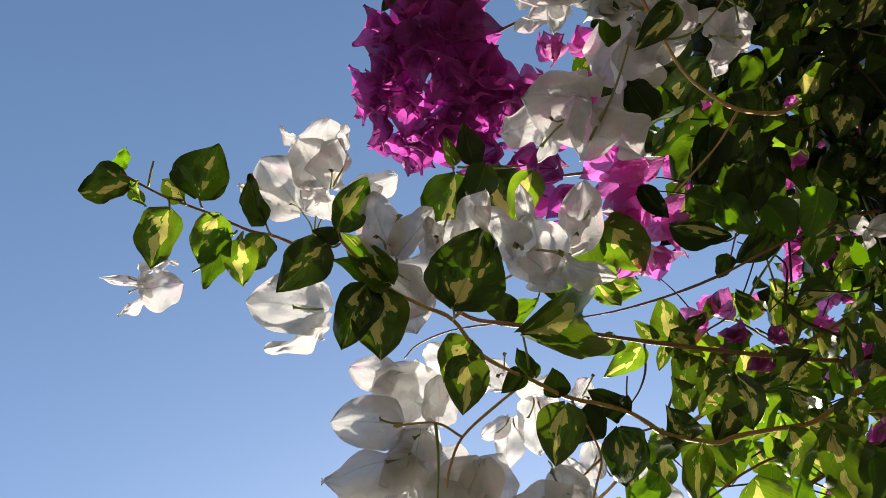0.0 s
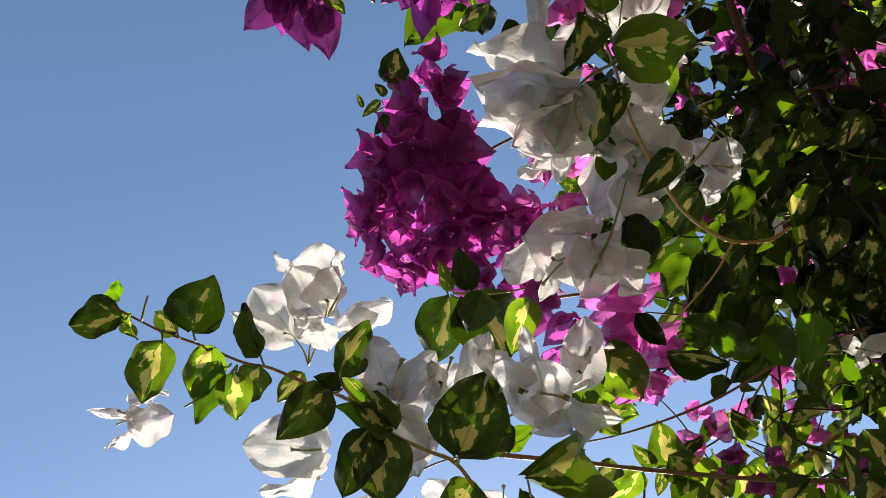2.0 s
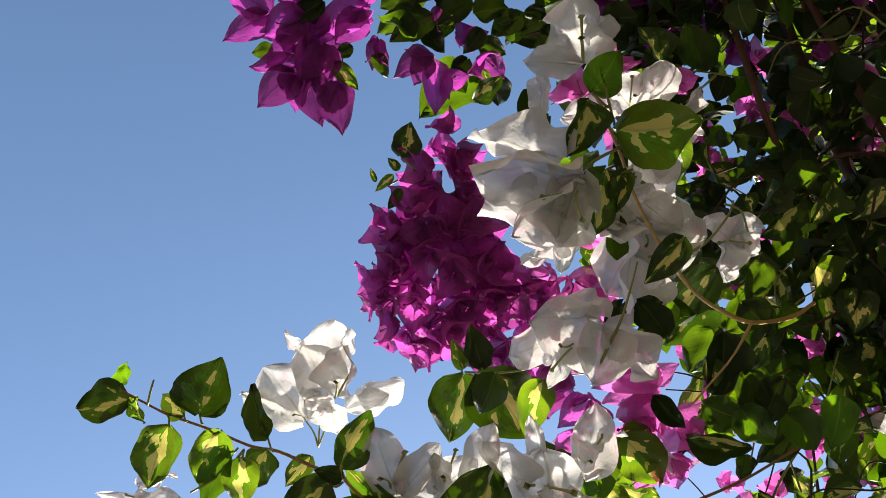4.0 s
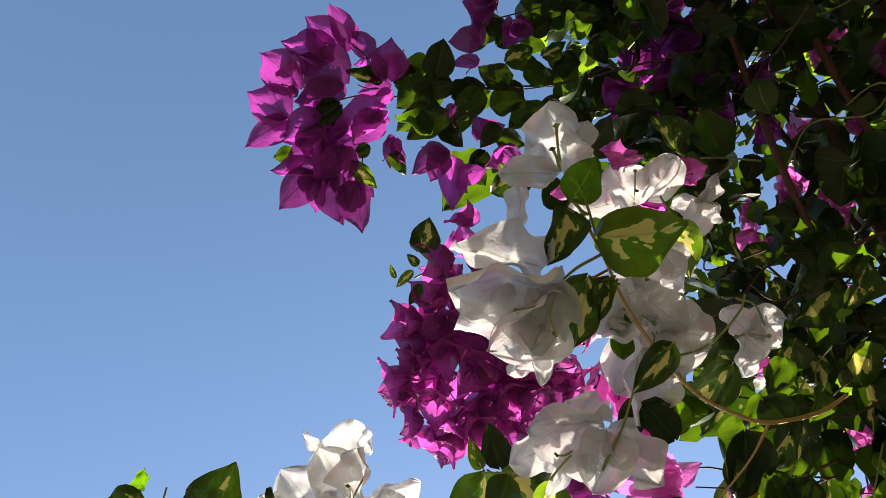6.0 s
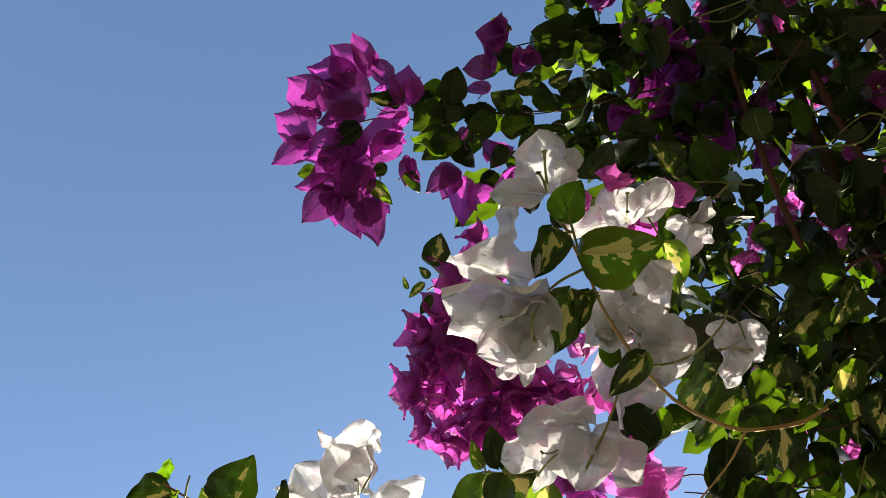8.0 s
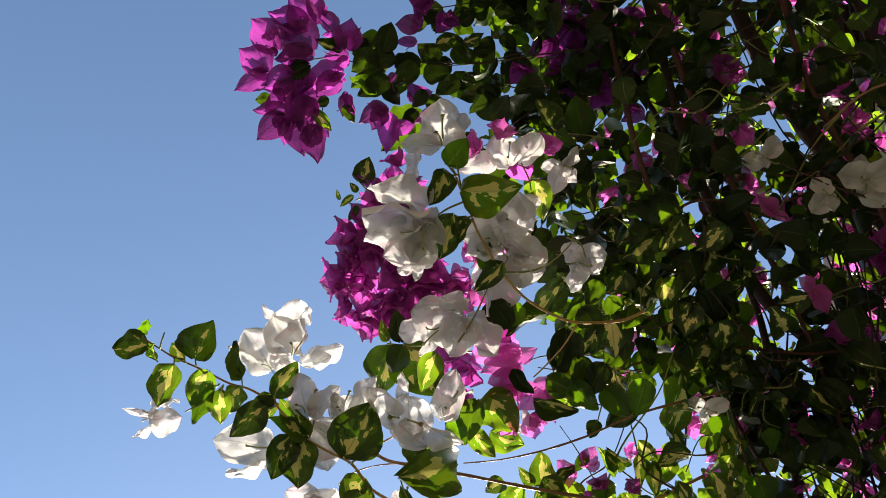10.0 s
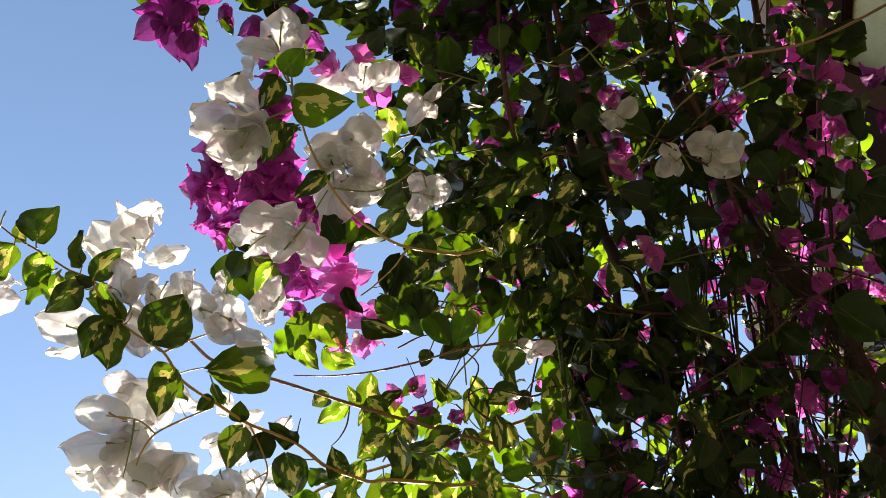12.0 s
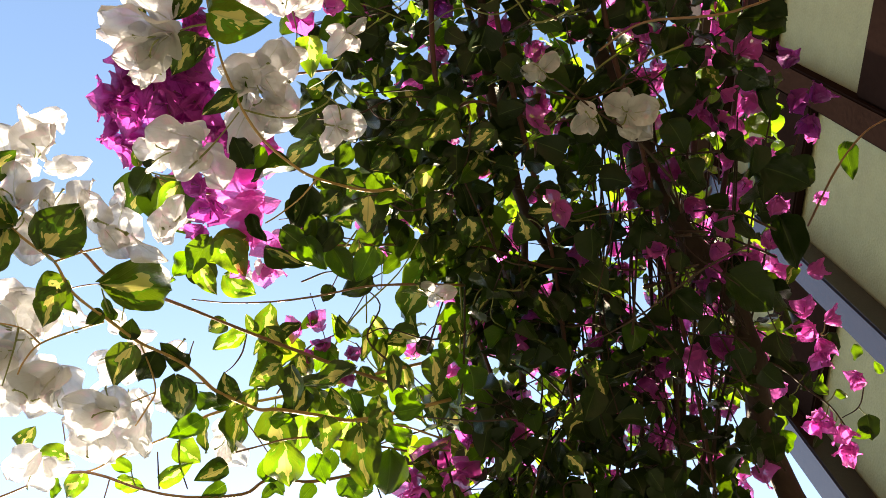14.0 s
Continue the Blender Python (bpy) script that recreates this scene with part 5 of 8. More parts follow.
flower(purple_spray, "purple", (0.0608, 0.2373, 2.1186), (-0.76, -0.16, -0.63), 0.0268, 34, 40)
flower(purple_spray, "purple", (0.0585, 0.2549, 2.1145), (-0.81, -0.08, -0.58), 0.0287, 15, 37)
flower(purple_spray, "purple", (0.0613, 0.2702, 2.1110), (-0.51, 0.35, -0.79), 0.0268, 61, 49)
flower(purple_spray, "purple", (0.0750, 0.2730, 2.1110), (0.19, 0.30, -0.93), 0.0268, 81, 43)
flower(purple_spray, "purple", (0.0730, 0.2591, 2.1347), (0.23, -0.03, -0.97), 0.0296, 11, 41)
flower(purple_spray, "pink", (0.1154, 0.1915, 2.1317), (-0.06, -0.87, -0.49), 0.0258, 102, 37)
flower(purple_spray, "pink", (0.1189, 0.2131, 2.1268), (0.09, 0.23, -0.97), 0.0335, 52, 38)
flower(purple_spray, "pink", (0.1274, 0.2243, 2.1246), (0.22, 0.65, -0.73), 0.0287, 2, 40)
flower(purple_spray, "pink", (0.1051, 0.2079, 2.1377), (-0.70, -0.18, -0.70), 0.0262, 54, 48)
flower(purple_spray, "pink", (0.1344, 0.1951, 2.1471), (0.57, -0.59, -0.58), 0.0245, 53, 49)
leaf(purple_spray, "dusky", (0.0284, 0.0930, 2.1507), (0.0438, 0.0740, 2.1558), (0.18, -0.12, -0.98), .85, stalk=(0.0374, 0.1064, 2.1480))
leaf(purple_spray, "cream", (0.0244, 0.1017, 2.1485), (0.0196, 0.0918, 2.1506), (0.04, -0.23, -0.97), .6)
leaf(purple_spray, "some", (0.0216, 0.1150, 2.1453), (0.0084, 0.1246, 2.1425), (-0.06, -0.36, -0.93), .5)
leaf(purple_spray, "cream", (0.0193, 0.1040, 2.1478), (0.0042, 0.1109, 2.1455), (0.04, -0.23, -0.97), .4)
leaf(purple_spray, "cream", (0.0066, 0.1044, 2.1471), (0.0060, 0.0944, 2.1494), (0.04, -0.23, -0.97), .4)
flower(purple_spray, "purple", (0.0208, 0.1724, 2.1628), (-0.42, -0.25, -0.87), 0.0300, 53, 45)
flower(purple_spray, "purple", (0.0391, 0.1704, 2.1640), (0.08, -0.33, -0.94), 0.0300, 40, 36)
flower(purple_spray, "purple", (0.0477, 0.1949, 2.1587), (0.11, -0.09, -0.99), 0.0300, 48, 45)
flower(purple_spray, "purple", (0.0216, 0.1941, 2.1578), (-0.23, -0.09, -0.97), 0.0300, 75, 46)
flower(purple_spray, "purple", (0.0302, 0.2186, 2.1525), (-0.04, 0.33, -0.94), 0.0300, 17, 36)
flower(purple_spray, "purple", (0.0636, 0.1877, 2.1611), (0.28, -0.25, -0.93), 0.0300, 81, 46)
flower(purple_spray, "purple", (0.0736, 0.2084, 2.1567), (0.17, 0.05, -0.98), 0.0300, 42, 43)
flower(purple_spray, "purple", (0.0080, 0.2192, 2.1514), (-0.47, 0.30, -0.83), 0.0270, 45, 46)
flower(purple_spray, "purple", (0.0436, 0.1463, 2.1698), (0.11, -0.42, -0.90), 0.0300, 117, 41)
flower(purple_spray, "purple", (0.0252, 0.1483, 2.1686), (-0.42, -0.58, -0.70), 0.0280, 77, 47)
flower(purple_spray, "purple", (0.0591, 0.1519, 2.1692), (0.31, -0.34, -0.89), 0.0300, 35, 47)
flower(purple_spray, "purple", (0.0594, 0.1092, 2.1791), (-0.06, -0.60, -0.80), 0.0220, 62, 36)
flower(purple_spray, "purple", (-0.0031, 0.1895, 2.1578), (-0.83, -0.21, -0.52), 0.0280, 75, 36)
flower(purple_spray, "purple", (0.0550, 0.2231, 2.1525), (0.02, 0.49, -0.87), 0.0280, 86, 36)
flower(purple_spray, "purple", (0.0808, 0.2366, 2.1505), (0.16, 0.44, -0.88), 0.0270, 47, 40)
flower(purple_spray, "purple", (0.0578, 0.2755, 2.1405), (-0.23, -0.09, -0.97), 0.0280, 80, 43)

upper_spray = thing("bougainvillea_branch", (0.2157, 0.0259, 2.1980), "outstretched magenta bougainvillea spray with dark green leaves", "plant", "bougainvillea branches")
f = bloom(upper_spray, "magenta", (-0.0284, -0.0221, 2.1801), (-0.65, -0.75, 0.14), 0.0260)
bract(f, "magenta", (-0.0261, -0.0237, 2.1806), (-0.0485, -0.0494, 2.1856), (0.17, -0.33, -0.93), .85)
bract(f, "magenta", (-0.0284, -0.0221, 2.1801), (-0.0632, -0.0139, 2.1767), (0.12, 0.11, -0.99), .55)
bract(f, "magenta", (-0.0283, -0.0202, 2.1858), (-0.0468, -0.0185, 2.1846), (0.02, -0.39, -0.92), .8)
f = bloom(upper_spray, "magenta", (-0.0148, -0.0386, 2.1845), (-0.48, -0.86, 0.18), 0.0260)
bract(f, "magenta", (-0.0129, -0.0391, 2.1847), (-0.0320, -0.0735, 2.1919), (0.04, -0.23, -0.97), .78)
bract(f, "magenta", (-0.0150, -0.0366, 2.1841), (-0.0261, -0.0377, 2.1838), (0.07, -0.54, -0.84), .9)
bract(f, "magenta", (-0.0138, -0.0387, 2.1908), (-0.0100, -0.0614, 2.1983), (-0.28, -0.34, -0.90), .7)
f = bloom(upper_spray, "magenta", (0.0103, -0.0502, 2.1883), (-0.78, -0.61, 0.11), 0.0260)
bract(f, "magenta", (0.0172, -0.0494, 2.1884), (-0.0141, -0.0738, 2.1927), (0.20, -0.41, -0.89), .62)
bract(f, "magenta", (0.0077, -0.0502, 2.1923), (-0.0159, -0.0532, 2.1920), (-0.00, 0.12, -0.99), .6)
f = bloom(upper_spray, "magenta", (0.0248, -0.0541, 2.1899), (-0.43, -0.88, 0.19), 0.0260)
bract(f, "magenta", (0.0243, -0.0526, 2.1895), (0.0101, -0.0820, 2.1957), (-0.11, -0.15, -0.98), .85)
bract(f, "magenta", (0.0271, -0.0533, 2.1898), (0.0291, -0.0888, 2.1981), (0.38, -0.19, -0.90), .5)
bract(f, "magenta", (0.0265, -0.0526, 2.1947), (0.0378, -0.0685, 2.1999), (0.07, -0.27, -0.96), .7)
f = bloom(upper_spray, "magenta", (0.0158, -0.0318, 2.1843), (-0.64, -0.75, 0.15), 0.0260)
bract(f, "magenta", (0.0178, -0.0302, 2.1840), (-0.0065, -0.0587, 2.1896), (0.04, -0.23, -0.97), .95)
bract(f, "magenta", (0.0152, -0.0279, 2.1834), (-0.0199, -0.0314, 2.1826), (0.08, -0.61, -0.79), .5)
bract(f, "magenta", (0.0168, -0.0311, 2.1903), (-0.0016, -0.0252, 2.1882), (0.10, -0.06, -0.99), .8)
f = bloom(upper_spray, "magenta", (0.0405, -0.0415, 2.1876), (-0.30, -0.93, 0.20), 0.0260)
bract(f, "magenta", (0.0421, -0.0421, 2.1878), (0.0356, -0.0626, 2.1923), (0.04, -0.23, -0.97), .75)
bract(f, "magenta", (0.0398, -0.0372, 2.1866), (0.0291, -0.0427, 2.1874), (0.20, -0.51, -0.84), .6)
f = bloom(upper_spray, "magenta", (0.0486, -0.0242, 2.1840), (0.37, -0.90, 0.23), 0.0260)
bract(f, "magenta", (0.0483, -0.0234, 2.1838), (0.0591, -0.0492, 2.1902), (0.20, -0.16, -0.97), .88)
bract(f, "magenta", (0.0454, -0.0250, 2.1902), (0.0657, -0.0373, 2.1960), (-0.08, -0.53, -0.84), .75)
f = bloom(upper_spray, "magenta", (0.0392, -0.0193, 2.1824), (-0.99, -0.17, -0.00), 0.0260)
bract(f, "magenta", (0.0481, -0.0182, 2.1825), (0.0242, -0.0222, 2.1824), (0.07, -0.39, -0.92), .6)
bract(f, "magenta", (0.0467, -0.0166, 2.1821), (0.0308, -0.0079, 2.1794), (0.13, -0.07, -0.99), .6)
f = bloom(upper_spray, "magenta", (0.0294, -0.0043, 2.1785), (-0.99, 0.14, -0.08), 0.0260)
bract(f, "magenta", (0.0390, -0.0049, 2.1791), (-0.0076, 0.0019, 2.1755), (0.01, -0.39, -0.92), .55)
bract(f, "magenta", (0.0331, -0.0050, 2.1788), (0.0089, 0.0102, 2.1742), (0.18, -0.01, -0.98), .8)
bract(f, "magenta", (0.0391, 0.0037, 2.1812), (0.0189, 0.0006, 2.1810), (0.11, -0.68, -0.73), .5)
f = bloom(upper_spray, "magenta", (-0.0126, -0.0110, 2.1782), (-0.99, 0.12, -0.07), 0.0260)
bract(f, "magenta", (-0.0047, -0.0128, 2.1790), (-0.0375, -0.0088, 2.1766), (0.04, -0.23, -0.97), .85)
bract(f, "magenta", (-0.0099, -0.0101, 2.1781), (-0.0241, 0.0124, 2.1723), (-0.11, -0.31, -0.94), .85)
bract(f, "magenta", (-0.0051, -0.0098, 2.1844), (-0.0197, -0.0232, 2.1890), (-0.15, -0.17, -0.97), .8)
f = bloom(upper_spray, "magenta", (-0.0100, 0.0051, 2.1746), (-0.17, 0.96, -0.23), 0.0260)
bract(f, "magenta", (-0.0079, 0.0017, 2.1755), (-0.0115, 0.0219, 2.1706), (0.04, -0.23, -0.97), .95)
bract(f, "magenta", (-0.0144, 0.0019, 2.1751), (-0.0413, 0.0129, 2.1714), (-0.09, -0.52, -0.85), .62)
bract(f, "magenta", (-0.0018, 0.0023, 2.1756), (-0.0241, 0.0260, 2.1691), (0.23, -0.05, -0.97), .8)
f = bloom(upper_spray, "magenta", (-0.0237, 0.0192, 2.1707), (-0.95, -0.30, 0.03), 0.0260)
bract(f, "magenta", (-0.0200, 0.0172, 2.1714), (-0.0518, 0.0070, 2.1723), (0.12, -0.46, -0.88), .45)
bract(f, "magenta", (-0.0233, 0.0193, 2.1707), (-0.0551, 0.0343, 2.1658), (0.12, -0.07, -0.99), .7)
bract(f, "magenta", (-0.0210, 0.0201, 2.1706), (-0.0356, 0.0343, 2.1667), (-0.08, -0.34, -0.94), .85)
f = bloom(upper_spray, "magenta", (-0.0156, 0.0262, 2.1695), (-0.09, 0.97, -0.23), 0.0260)
bract(f, "magenta", (-0.0135, 0.0228, 2.1703), (-0.0168, 0.0595, 2.1617), (0.04, -0.23, -0.97), .68)
bract(f, "magenta", (-0.0181, 0.0236, 2.1699), (-0.0311, 0.0453, 2.1643), (-0.18, -0.35, -0.92), .7)
bract(f, "magenta", (-0.0124, 0.0280, 2.1733), (-0.0125, 0.0420, 2.1700), (0.38, -0.21, -0.90), .8)
f = bloom(upper_spray, "magenta", (0.0018, 0.0365, 2.1678), (-0.18, 0.96, -0.23), 0.0260)
bract(f, "magenta", (0.0011, 0.0338, 2.1684), (-0.0056, 0.0693, 2.1599), (-0.13, -0.25, -0.96), .66)
bract(f, "magenta", (0.0045, 0.0358, 2.1681), (-0.0180, 0.0558, 2.1625), (0.22, -0.03, -0.98), .6)
bract(f, "magenta", (0.0056, 0.0389, 2.1736), (0.0102, 0.0497, 2.1713), (0.04, -0.23, -0.97), .8)
f = bloom(upper_spray, "magenta", (0.0018, 0.0134, 2.1732), (-0.08, 0.97, -0.23), 0.0260)
bract(f, "magenta", (0.0001, 0.0087, 2.1742), (-0.0023, 0.0359, 2.1678), (0.04, -0.23, -0.97), .85)
bract(f, "magenta", (0.0038, 0.0101, 2.1740), (-0.0187, 0.0321, 2.1680), (0.17, -0.10, -0.98), .8)
bract(f, "magenta", (-0.0013, 0.0090, 2.1802), (-0.0175, 0.0065, 2.1801), (0.09, -0.54, -0.84), .8)
f = bloom(upper_spray, "magenta", (0.0010, -0.0095, 2.1867), (-0.98, 0.17, -0.08), 0.0260)
bract(f, "magenta", (0.0061, -0.0119, 2.1875), (-0.0213, -0.0071, 2.1852), (0.04, -0.23, -0.97), .8)
bract(f, "magenta", (0.0055, -0.0100, 2.1870), (-0.0013, 0.0084, 2.1824), (-0.12, -0.28, -0.95), .8)
bract(f, "magenta", (0.0021, -0.0131, 2.1896), (-0.0078, -0.0271, 2.1924), (-0.10, -0.13, -0.99), .8)
f = bloom(upper_spray, "magenta", (0.0688, 0.0386, 2.1703), (-0.98, 0.18, -0.08), 0.0260)
bract(f, "magenta", (0.0705, 0.0363, 2.1709), (0.0405, 0.0417, 2.1683), (0.01, -0.39, -0.92), .6)
bract(f, "magenta", (0.0715, 0.0392, 2.1702), (0.0539, 0.0271, 2.1723), (-0.15, 0.06, -0.99), .5)
bract(f, "magenta", (0.0707, 0.0414, 2.1697), (0.0590, 0.0767, 2.1610), (0.04, -0.23, -0.97), .52)
bract(f, "magenta", (0.0687, 0.0386, 2.1672), (0.0525, 0.0527, 2.1622), (-0.10, -0.43, -0.90), .8)
f = bloom(upper_spray, "magenta", (0.0713, 0.0572, 2.1660), (1.00, 0.08, 0.03), 0.0260)
bract(f, "magenta", (0.0718, 0.0558, 2.1664), (0.0924, 0.0574, 2.1669), (0.04, -0.23, -0.97), .72)
bract(f, "magenta", (0.0720, 0.0575, 2.1660), (0.0730, 0.0686, 2.1635), (-0.30, -0.19, -0.94), .7)
f = bloom(upper_spray, "magenta", (0.1158, -0.0282, 2.1878), (-0.91, -0.40, 0.05), 0.0260)
bract(f, "magenta", (0.1171, -0.0260, 2.1874), (0.0970, -0.0349, 2.1886), (0.04, -0.23, -0.97), .85)
bract(f, "magenta", (0.1167, -0.0319, 2.1887), (0.1186, -0.0568, 2.1946), (0.38, -0.18, -0.91), .28)
bract(f, "magenta", (0.1168, -0.0244, 2.1911), (0.1236, -0.0378, 2.1966), (-0.06, -0.40, -0.91), .7)
f = bloom(upper_spray, "magenta", (0.1112, -0.0133, 2.1842), (-0.96, -0.28, 0.02), 0.0260)
bract(f, "magenta", (0.1125, -0.0137, 2.1843), (0.0930, -0.0194, 2.1848), (0.04, -0.23, -0.97), .5)
f = bloom(upper_spray, "magenta", (0.0825, 0.0106, 2.1774), (-0.69, 0.70, -0.19), 0.0260)
bract(f, "magenta", (0.0853, 0.0075, 2.1782), (0.0772, 0.0157, 2.1760), (0.04, -0.23, -0.97), .6)
f = bloom(upper_spray, "magenta", (0.0356, 0.0227, 2.1725), (-0.50, 0.84, -0.22), 0.0260)
bract(f, "magenta", (0.0391, 0.0157, 2.1743), (0.0280, 0.0343, 2.1695), (0.04, -0.23, -0.97), .6)
bract(f, "magenta", (0.0394, 0.0170, 2.1740), (0.0395, 0.0352, 2.1698), (-0.30, -0.21, -0.93), .5)
bract(f, "magenta", (0.0379, 0.0132, 2.1748), (0.0293, 0.0192, 2.1730), (0.14, -0.08, -0.99), .6)
flower(upper_spray, "magenta", (0.1356, -0.0487, 2.1934), (-0.50, -0.13, -0.86), 0.0263, 15, 36)
flower(upper_spray, "magenta", (0.1465, -0.0324, 2.1901), (0.01, 0.55, -0.83), 0.0193, 77, 45)
flower(upper_spray, "magenta", (0.0960, 0.0383, 2.1921), (0.32, -0.55, -0.77), 0.0208, 97, 36)
flower(upper_spray, "magenta", (0.1072, 0.0495, 2.1900), (0.12, 0.64, -0.76), 0.0226, 48, 47)
flower(upper_spray, "magenta", (0.2097, 0.0391, 2.2071), (-0.72, 0.10, -0.69), 0.0211, 75, 41)
flower(upper_spray, "magenta", (0.2666, 0.0205, 2.2550), (-0.26, -0.08, -0.96), 0.0291, 70, 40)
flower(upper_spray, "magenta", (0.2455, 0.0267, 2.2527), (-0.58, -0.16, -0.80), 0.0291, 64, 39)
flower(upper_spray, "magenta", (0.2715, 0.0499, 2.2536), (0.33, 0.01, -0.94), 0.0303, 4, 40)
flower(upper_spray, "magenta", (0.2446, 0.0587, 2.2504), (-0.24, 0.26, -0.94), 0.0303, 0, 37)
flower(upper_spray, "magenta", (0.2862, 0.0275, 2.2646), (0.59, -0.35, -0.73), 0.0286, 13, 45)
flower(upper_spray, "magenta", (0.2766, 0.0796, 2.2520), (0.17, 0.50, -0.85), 0.0276, 68, 36)
flower(upper_spray, "magenta", (0.2514, 0.0745, 2.2418), (-0.55, 0.40, -0.73), 0.0262, 25, 42)
flower(upper_spray, "magenta", (0.2515, 0.0013, 2.2640), (-0.14, -0.73, -0.67), 0.0274, 37, 45)
flower(upper_spray, "magenta", (0.2964, 0.0126, 2.2685), (0.57, -0.59, -0.58), 0.0276, 33, 38)
flower(upper_spray, "magenta", (0.2182, 0.0626, 2.2432), (-0.77, -0.05, -0.64), 0.0243, 88, 36)
flower(upper_spray, "magenta", (0.2711, 0.0036, 2.2694), (0.21, -0.68, -0.70), 0.0246, 111, 41)
flower(upper_spray, "magenta", (0.3148, 0.0377, 2.2737), (0.46, 0.08, -0.88), 0.0230, 40, 41)
flower(upper_spray, "magenta", (0.2928, 0.0532, 2.2640), (0.49, 0.22, -0.84), 0.0278, 17, 49)
flower(upper_spray, "magenta", (0.2605, 0.0456, 2.2438), (-0.07, 0.07, -1.00), 0.0289, 48, 42)
flower(upper_spray, "magenta", (0.3019, 0.1052, 2.2266), (0.37, 0.59, -0.71), 0.0211, 58, 49)
flower(upper_spray, "magenta", (0.3193, 0.0671, 2.2568), (0.01, 0.62, -0.78), 0.0217, 66, 42)
leaf(upper_spray, "dusky", (0.0415, -0.0234, 2.1835), (0.0217, -0.0387, 2.1862), (0.25, -0.47, -0.84), .5)
leaf(upper_spray, "dusky", (0.0413, -0.0227, 2.1833), (0.0448, -0.0461, 2.1889), (-0.13, -0.25, -0.96), .6)
leaf(upper_spray, "green", (0.0104, -0.0193, 2.1812), (-0.0159, -0.0135, 2.1786), (0.00, -0.39, -0.92), .7)
leaf(upper_spray, "green", (-0.0320, 0.0014, 2.1745), (-0.0470, -0.0015, 2.1745), (0.04, -0.23, -0.97), .8)
leaf(upper_spray, "green", (0.0199, 0.0158, 2.1734), (0.0051, 0.0159, 2.1728), (0.04, -0.39, -0.92), .7)
leaf(upper_spray, "lit", (0.0036, 0.0223, 2.1712), (0.0148, 0.0436, 2.1667), (0.04, -0.23, -0.97), .5)
leaf(upper_spray, "green", (0.0325, 0.0244, 2.1720), (0.0371, 0.0417, 2.1682), (0.04, -0.23, -0.97), .6)
leaf(upper_spray, "green", (0.0796, -0.0139, 2.1829), (0.0942, -0.0375, 2.1890), (0.04, -0.23, -0.97), .8)
leaf(upper_spray, "green", (0.0892, -0.0055, 2.1814), (0.0610, -0.0094, 2.1811), (0.08, -0.54, -0.84), .8)
leaf(upper_spray, "green", (0.0788, 0.0113, 2.1770), (0.0457, 0.0184, 2.1739), (0.04, -0.23, -0.97), .6)
leaf(upper_spray, "green", (0.1066, 0.0048, 2.1798), (0.0805, 0.0181, 2.1755), (0.12, -0.07, -0.99), .7)
leaf(upper_spray, "green", (0.0742, -0.0109, 2.1820), (0.0464, -0.0044, 2.1793), (-0.00, -0.39, -0.92), .8)
leaf(upper_spray, "green", (0.1098, 0.0307, 2.1739), (0.0933, 0.0412, 2.1707), (0.04, -0.23, -0.97), .7)
leaf(upper_spray, "lit", (0.1024, 0.0568, 2.1675), (0.1058, 0.0704, 2.1645), (0.04, -0.23, -0.97), .4)
leaf(upper_spray, "dusky", (0.1302, -0.0074, 2.1836), (0.1522, -0.0098, 2.1851), (0.07, 0.03, -1.00), .75)
leaf(upper_spray, "dusky", (0.1558, -0.0023, 2.1836), (0.1760, -0.0054, 2.1852), (0.10, 0.12, -0.99), .6)
leaf(upper_spray, "green", (0.1350, -0.0262, 2.1882), (0.1284, -0.0430, 2.1918), (0.04, -0.23, -0.97), .8)
leaf(upper_spray, "green", (0.0622, 0.0219, 2.1739), (0.0451, -0.0007, 2.1784), (0.44, -0.48, -0.76), .6)
leaf(upper_spray, "dusky", (0.0901, 0.0730, 2.1632), (0.1141, 0.0651, 2.1661), (0.20, 0.27, -0.94), .7)
f = bloom(upper_spray, "magenta", (-0.0071, -0.0261, 2.2025), (-1.00, -0.03, -0.04), 0.0260)
bract(f, "magenta", (0.0059, -0.0257, 2.2030), (-0.0200, -0.0265, 2.2020), (0.04, -0.23, -0.97), .9)
bract(f, "magenta", (0.0052, -0.0239, 2.2025), (-0.0101, -0.0060, 2.1977), (-0.09, -0.33, -0.94), .9)
f = bloom(upper_spray, "magenta", (0.0022, -0.0037, 2.1977), (-0.96, 0.25, -0.10), 0.0260)
bract(f, "magenta", (0.0113, -0.0047, 2.1984), (-0.0129, 0.0015, 2.1959), (0.04, -0.23, -0.97), .9)
bract(f, "magenta", (0.0106, -0.0028, 2.1979), (0.0069, 0.0192, 2.1926), (-0.13, -0.25, -0.96), .8)
f = bloom(upper_spray, "magenta", (-0.0106, 0.0193, 2.1918), (-0.90, 0.41, -0.13), 0.0260)
bract(f, "magenta", (-0.0054, 0.0169, 2.1926), (-0.0264, 0.0264, 2.1895), (0.04, -0.23, -0.97), .9)
bract(f, "magenta", (-0.0061, 0.0188, 2.1921), (-0.0066, 0.0441, 2.1862), (0.22, -0.22, -0.95), .8)
leaf(upper_spray, "green", (0.0511, -0.0181, 2.2032), (0.0771, -0.0173, 2.2042), (0.04, -0.23, -0.97), .8)
leaf(upper_spray, "green", (0.0547, -0.0040, 2.2001), (0.0765, 0.0080, 2.1983), (-0.13, 0.08, -0.99), .8)
leaf(upper_spray, "green", (0.0798, -0.0248, 2.2060), (0.0525, -0.0218, 2.2041), (0.02, -0.39, -0.92), .7)
leaf(upper_spray, "green", (0.0870, 0.0033, 2.1998), (0.1130, 0.0040, 2.2008), (0.04, -0.23, -0.97), .8)
